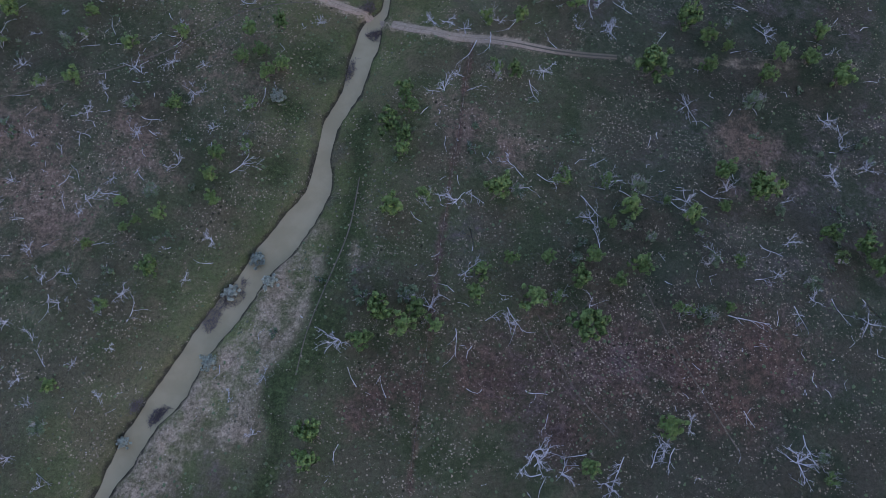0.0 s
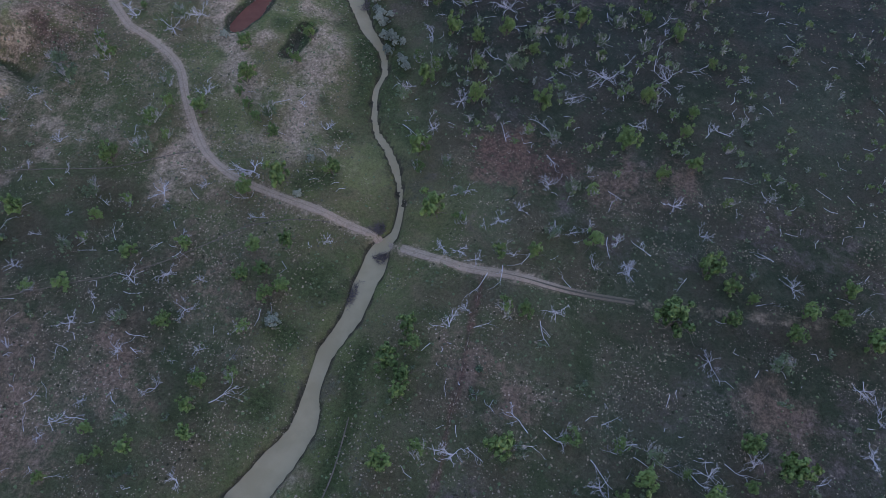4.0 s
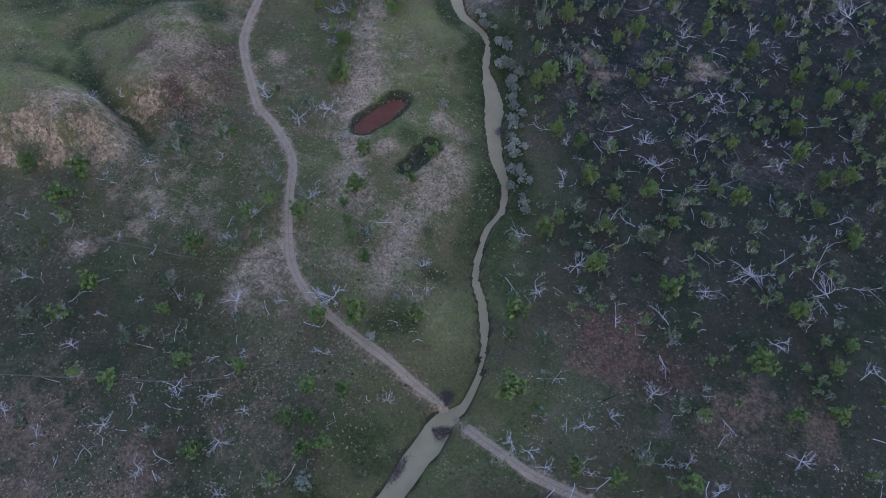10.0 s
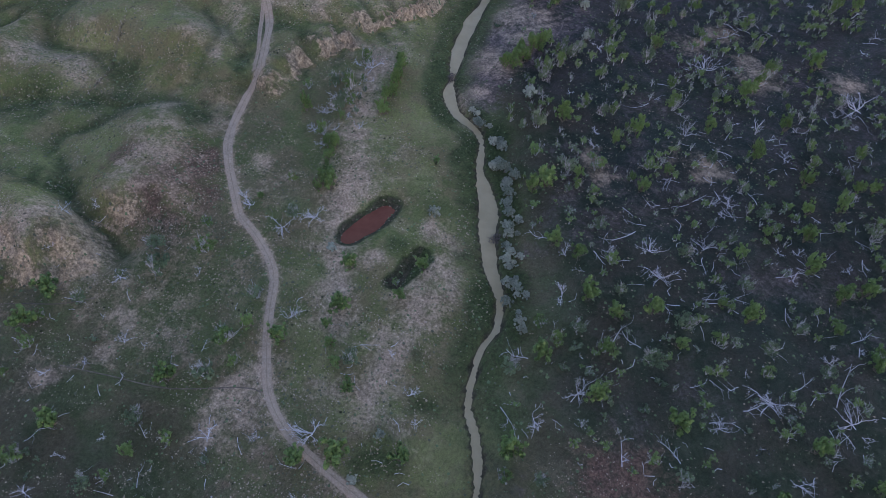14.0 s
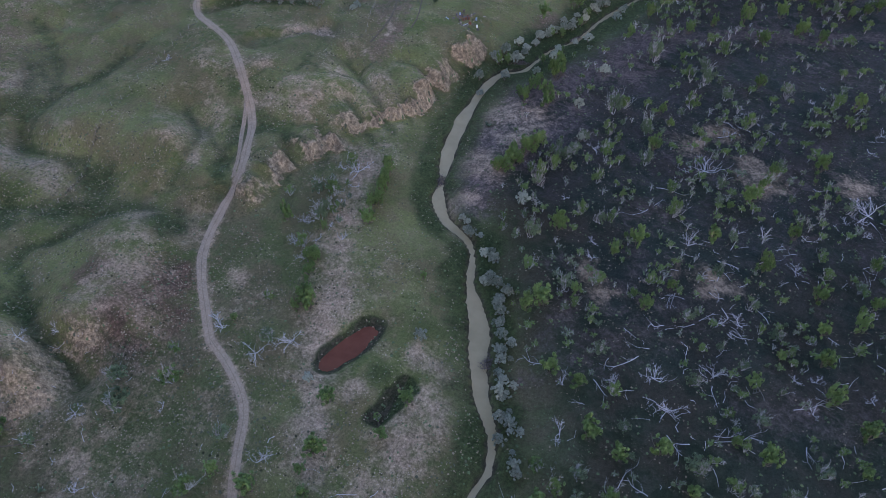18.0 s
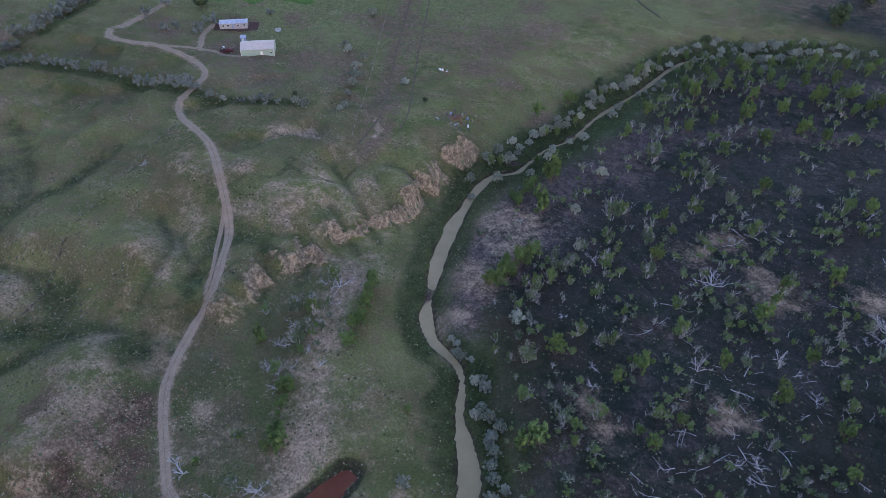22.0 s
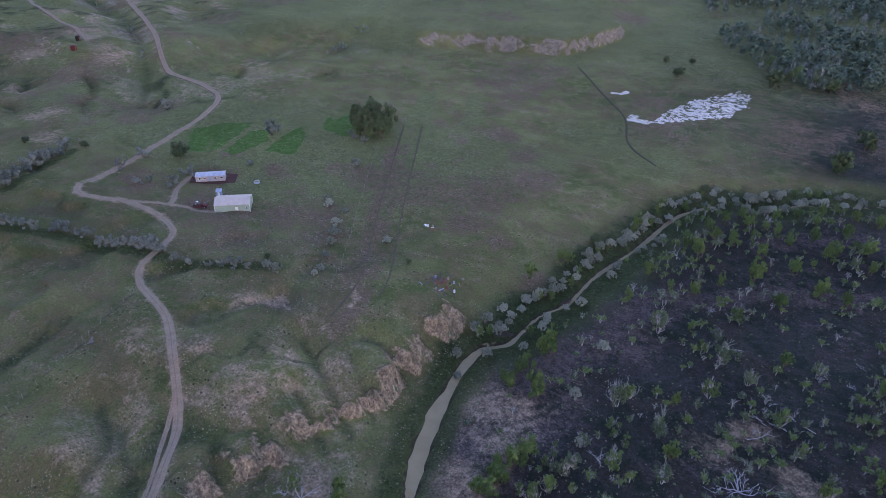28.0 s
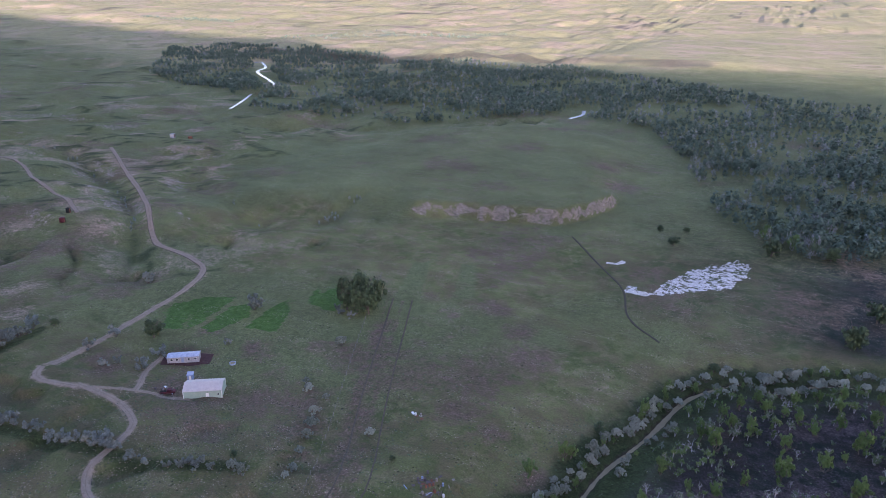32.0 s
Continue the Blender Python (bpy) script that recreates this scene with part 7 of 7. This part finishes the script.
# ---- far woods along the river, joined ----
def woods(name, loop, count, seed, tall, material, label, gaps, m=44, leaf=0.085, clear=20):
    rng = np.random.RandomState(seed)
    p = np.array(loop)
    x, y = rng.uniform(p[:, 0].min(), p[:, 0].max(), count * 8), rng.uniform(p[:, 1].min(), p[:, 1].max(), count * 8)
    ok = inside(x, y, loop) & (noise2(x, y, 70, 201, 5, 0.65) + rng.normal(0, 0.12, len(x)) > gaps)
    for row in (RIVER_W, RIVER_W2, RIVER_E):
        ok &= to_line(x, y, np.array(row), 200)[0] > clear
    x, y = x[ok][:count], y[ok][:count]
    n = len(x)
    z = height(x, y)
    s = tall * rng.uniform(0.6, 1.3, n)
    off = rng.normal(0, 1, (n, m, 3))
    off /= np.linalg.norm(off, axis=2)[..., None]
    off *= rng.uniform(0.5, 1, (n, m, 1)) * np.array([0.23, 0.23, 0.46])
    s_off = np.linalg.norm(off, axis=2)[..., None] + 1e-9
    c = np.stack([x, y, z], -1)[:, None] + (off + np.array([0, 0, 0.55])) * s[:, None, None]
    a = np.cross(off, rng.normal(0, 1, (n, m, 3)))
    a /= np.linalg.norm(a, axis=2)[..., None] + 1e-9
    b = np.cross(off / s_off, a) + rng.normal(0, 0.15, (n, m, 3))
    b /= np.linalg.norm(b, axis=2)[..., None]
    q = (leaf * s)[:, None, None]
    v = np.stack([c - a * q, c + b * q * 0.7, c + a * q, c - b * q * 0.7], 2).reshape(-1, 3)
    new_ob = new(name, mesh_of(name, v, np.arange(len(v)).reshape(-1, 4), material))
    return tagged(new_ob, label, "woodland", kind="stuff")


woods("river_woods", WOODS, 8200, 201, 9.5, M_FARLEAF, "dense dark cottonwood forest along the distant river", -0.06, 22, 0.12)
woods("grey_river_woods", WOODS, 2400, 203, 8.0, M_FARGREY, "greyish half-bare trees in the distant river forest", -0.25, 20, 0.12)


def low_tree(kind, seed):
    """Corners of a small open-crowned tree 4.4 m across, as quads, with a material for each: leaves, then stems and twigs."""
    rng = np.random.RandomState(seed)
    quads, slots = [], []

    def stick(a, b, r0, r1):
        t = (b - a) / (np.linalg.norm(b - a) + 1e-9)
        e = np.cross(t, [0.3, 0.9, 0.25])
        e /= np.linalg.norm(e)
        g = np.cross(t, e)
        ring = [math.cos(c) * e + math.sin(c) * g for c in (0, 2.09, 4.19)]
        for i in range(3):
            quads.append([a + r0 * ring[i], a + r0 * ring[(i + 1) % 3], b + r1 * ring[(i + 1) % 3], b + r1 * ring[i]])
            slots.append(2)

    tips = []
    for i in range(rng.randint(3, 6)):
        c, q = rng.uniform(0, 6.28), rng.uniform(0.4, 1.5)
        knee = np.array([0.4 * q * math.cos(c), 0.4 * q * math.sin(c), rng.uniform(1.0, 1.8)])
        stick(np.array([0, 0, -0.2]), knee, 0.10, 0.06)
        for j in range(3):
            tip = knee + np.array([*rng.normal(0, 0.75, 2), rng.uniform(0.5, 1.6)])
            stick(knee, tip, 0.06, 0.03)
            tips.append(tip)
            for m in range(3 if kind else 1):
                stick(tip, tip + np.array([*rng.normal(0, 0.45, 2), rng.uniform(0.1, 0.8)]), 0.035, 0.015)
    count = (250, 160, 26)[kind]
    home = np.array(tips)[rng.randint(0, len(tips), count)] * np.array([1.0, 1.0, 0.92])
    off = rng.normal(0, 1, (count, 3))
    p = home + off / np.linalg.norm(off, axis=1)[:, None] * rng.uniform(0.1, 0.75, (count, 1))
    a = np.cross(off, rng.normal(0, 1, (count, 3)))
    a /= np.linalg.norm(a, axis=1)[:, None] + 1e-9
    b = np.cross(off + rng.normal(0, 0.3, (count, 3)), a)
    b /= np.linalg.norm(b, axis=1)[:, None] + 1e-9
    size = rng.uniform(0.20, 0.38, (count, 1))
    leaf = np.stack([p - a * size, p + b * size * 0.5, p + a * size, p - b * size * 0.5], 1)
    return np.concatenate([leaf, np.array(quads)]), np.array([0 if kind == 0 else 1] * count + slots)


LOW = {(kind, i): low_tree(kind, 700 + 31 * kind + i) for kind in (0, 1, 2) for i in range(7)}


def thicket(name, rows, seed, label):
    """Many small trees too many to count, joined. Rows: place, crown width, kind (leafy, greyish, bare)."""
    rng = np.random.RandomState(seed)
    corners, slots = [], []
    for x, y, w, kind in rows:
        v, m = LOW[kind, rng.randint(7)]
        c, n = math.cos(rng.uniform(0, 6.28)), w / 4.4
        sn = math.sqrt(1 - c * c)
        turned = np.stack([v[..., 0] * c - v[..., 1] * sn, v[..., 0] * sn + v[..., 1] * c, v[..., 2] * rng.uniform(0.95, 1.4)], -1) * n
        corners.append(turned + np.array([x, y, float(height(x, y))]))
        slots.append(m)
    v = np.concatenate(corners).reshape(-1, 3)
    me = mesh_of(name, v, np.arange(len(v)).reshape(-1, 4), M_LEAF)
    me.materials.append(M_SAGE)
    me.materials.append(M_TWIG)
    me.polygons.foreach_set("material_index", np.concatenate(slots).astype(np.int32))
    return tagged(new(name, me), label, "trees", kind="stuff")


rows = []
for x, y, d, east, road, v, u, z in candidates(13000, -75, 108, 100, 345):
    belt = 0.5 + 0.5 * math.cos(2 * math.pi * (d + 7 * u) / 21)
    if east and d > 8 and road > 4 and len(rows) < 820 and fill.rand() < 0.9 * belt * (0.35 + 0.8 * step(-0.4, 0.3, v)) * step(108, 145, y) and np.hypot(*(taken - (x, y)).T).min() > 1.6:
        rows.append((x, y, fill.uniform(1.4, 3.2) * (1.0 if y < 230 else 1.15), fill.choice([0, 1, 0, 2, 0])))
        taken = np.vstack([taken, (x, y)])
thicket("flood_plain_thicket", rows, 213, "scattered small green and half-bare trees of the flood plain")
rows = []
for x, y, d, east, road, v, u, z in candidates(5000, -45, 112, 300, 420):
    if east and d > 5 and len(rows) < 400 and (d < 26 or v > 0.05 or x > 40) and np.hypot(*(taken - (x, y)).T).min() > 1.7:
        rows.append((x, y, fill.uniform(2.0, 4.2), fill.choice([0, 0, 0, 0, 1])))
        taken = np.vstack([taken, (x, y)])
thicket("creek_bend_thicket", rows, 215, "dense small cottonwoods crowding the far creek bend")
FAR_STANDS = [[(-1340, 1730), (-1290, 1930), (-1090, 2240), (-760, 2380), (-800, 2060), (-1120, 1770)], [(-2290, 2250), (-1890, 2330), (-1880, 2420), (-2310, 2330)]]
for loop in FAR_STANDS:
    woods("far_stand", loop, 300, 217, 8.0, M_FARLEAF, "scattered trees on the sunlit plains far off", -0.1, 12, 0.15)
woods("edge_woods", WOODS_SPARSE, 760, 205, 9.0, M_FARLEAF, "scattered dark trees at the forest edge", -0.12, 40, 0.09)
woods("edge_snags", WOODS_SPARSE, 260, 207, 6.5, M_FARGREY, "scattered pale snags at the forest edge", -0.3)
for row, deep, wide in (DRAWS[0], DRAWS[2], DRAWS[4]):
    mid = np.array(row)
    loop = [(x - 3, y + 5) for x, y in mid] + [(x + 4, y - 5) for x, y in mid[::-1]]
    woods("draw_brush", loop, 90 if len(mid) > 4 else 14, 209 + len(mid), 3.4, M_SHRUB, "low dark brush growing in a dry draw", -0.2)
for row, wide in ((RIVER_W, 3.2), (RIVER_W2, 5.0), (RIVER_E, 4.0)):
    line = smooth_line(row, 6.0)
    ob = ribbon("river_water", line, wide, [0.0, 0.0, 0.0], M_RIVER, level=-3.7)
    tagged(ob, "bright reflecting stretch of the distant river", "water", kind="structure")
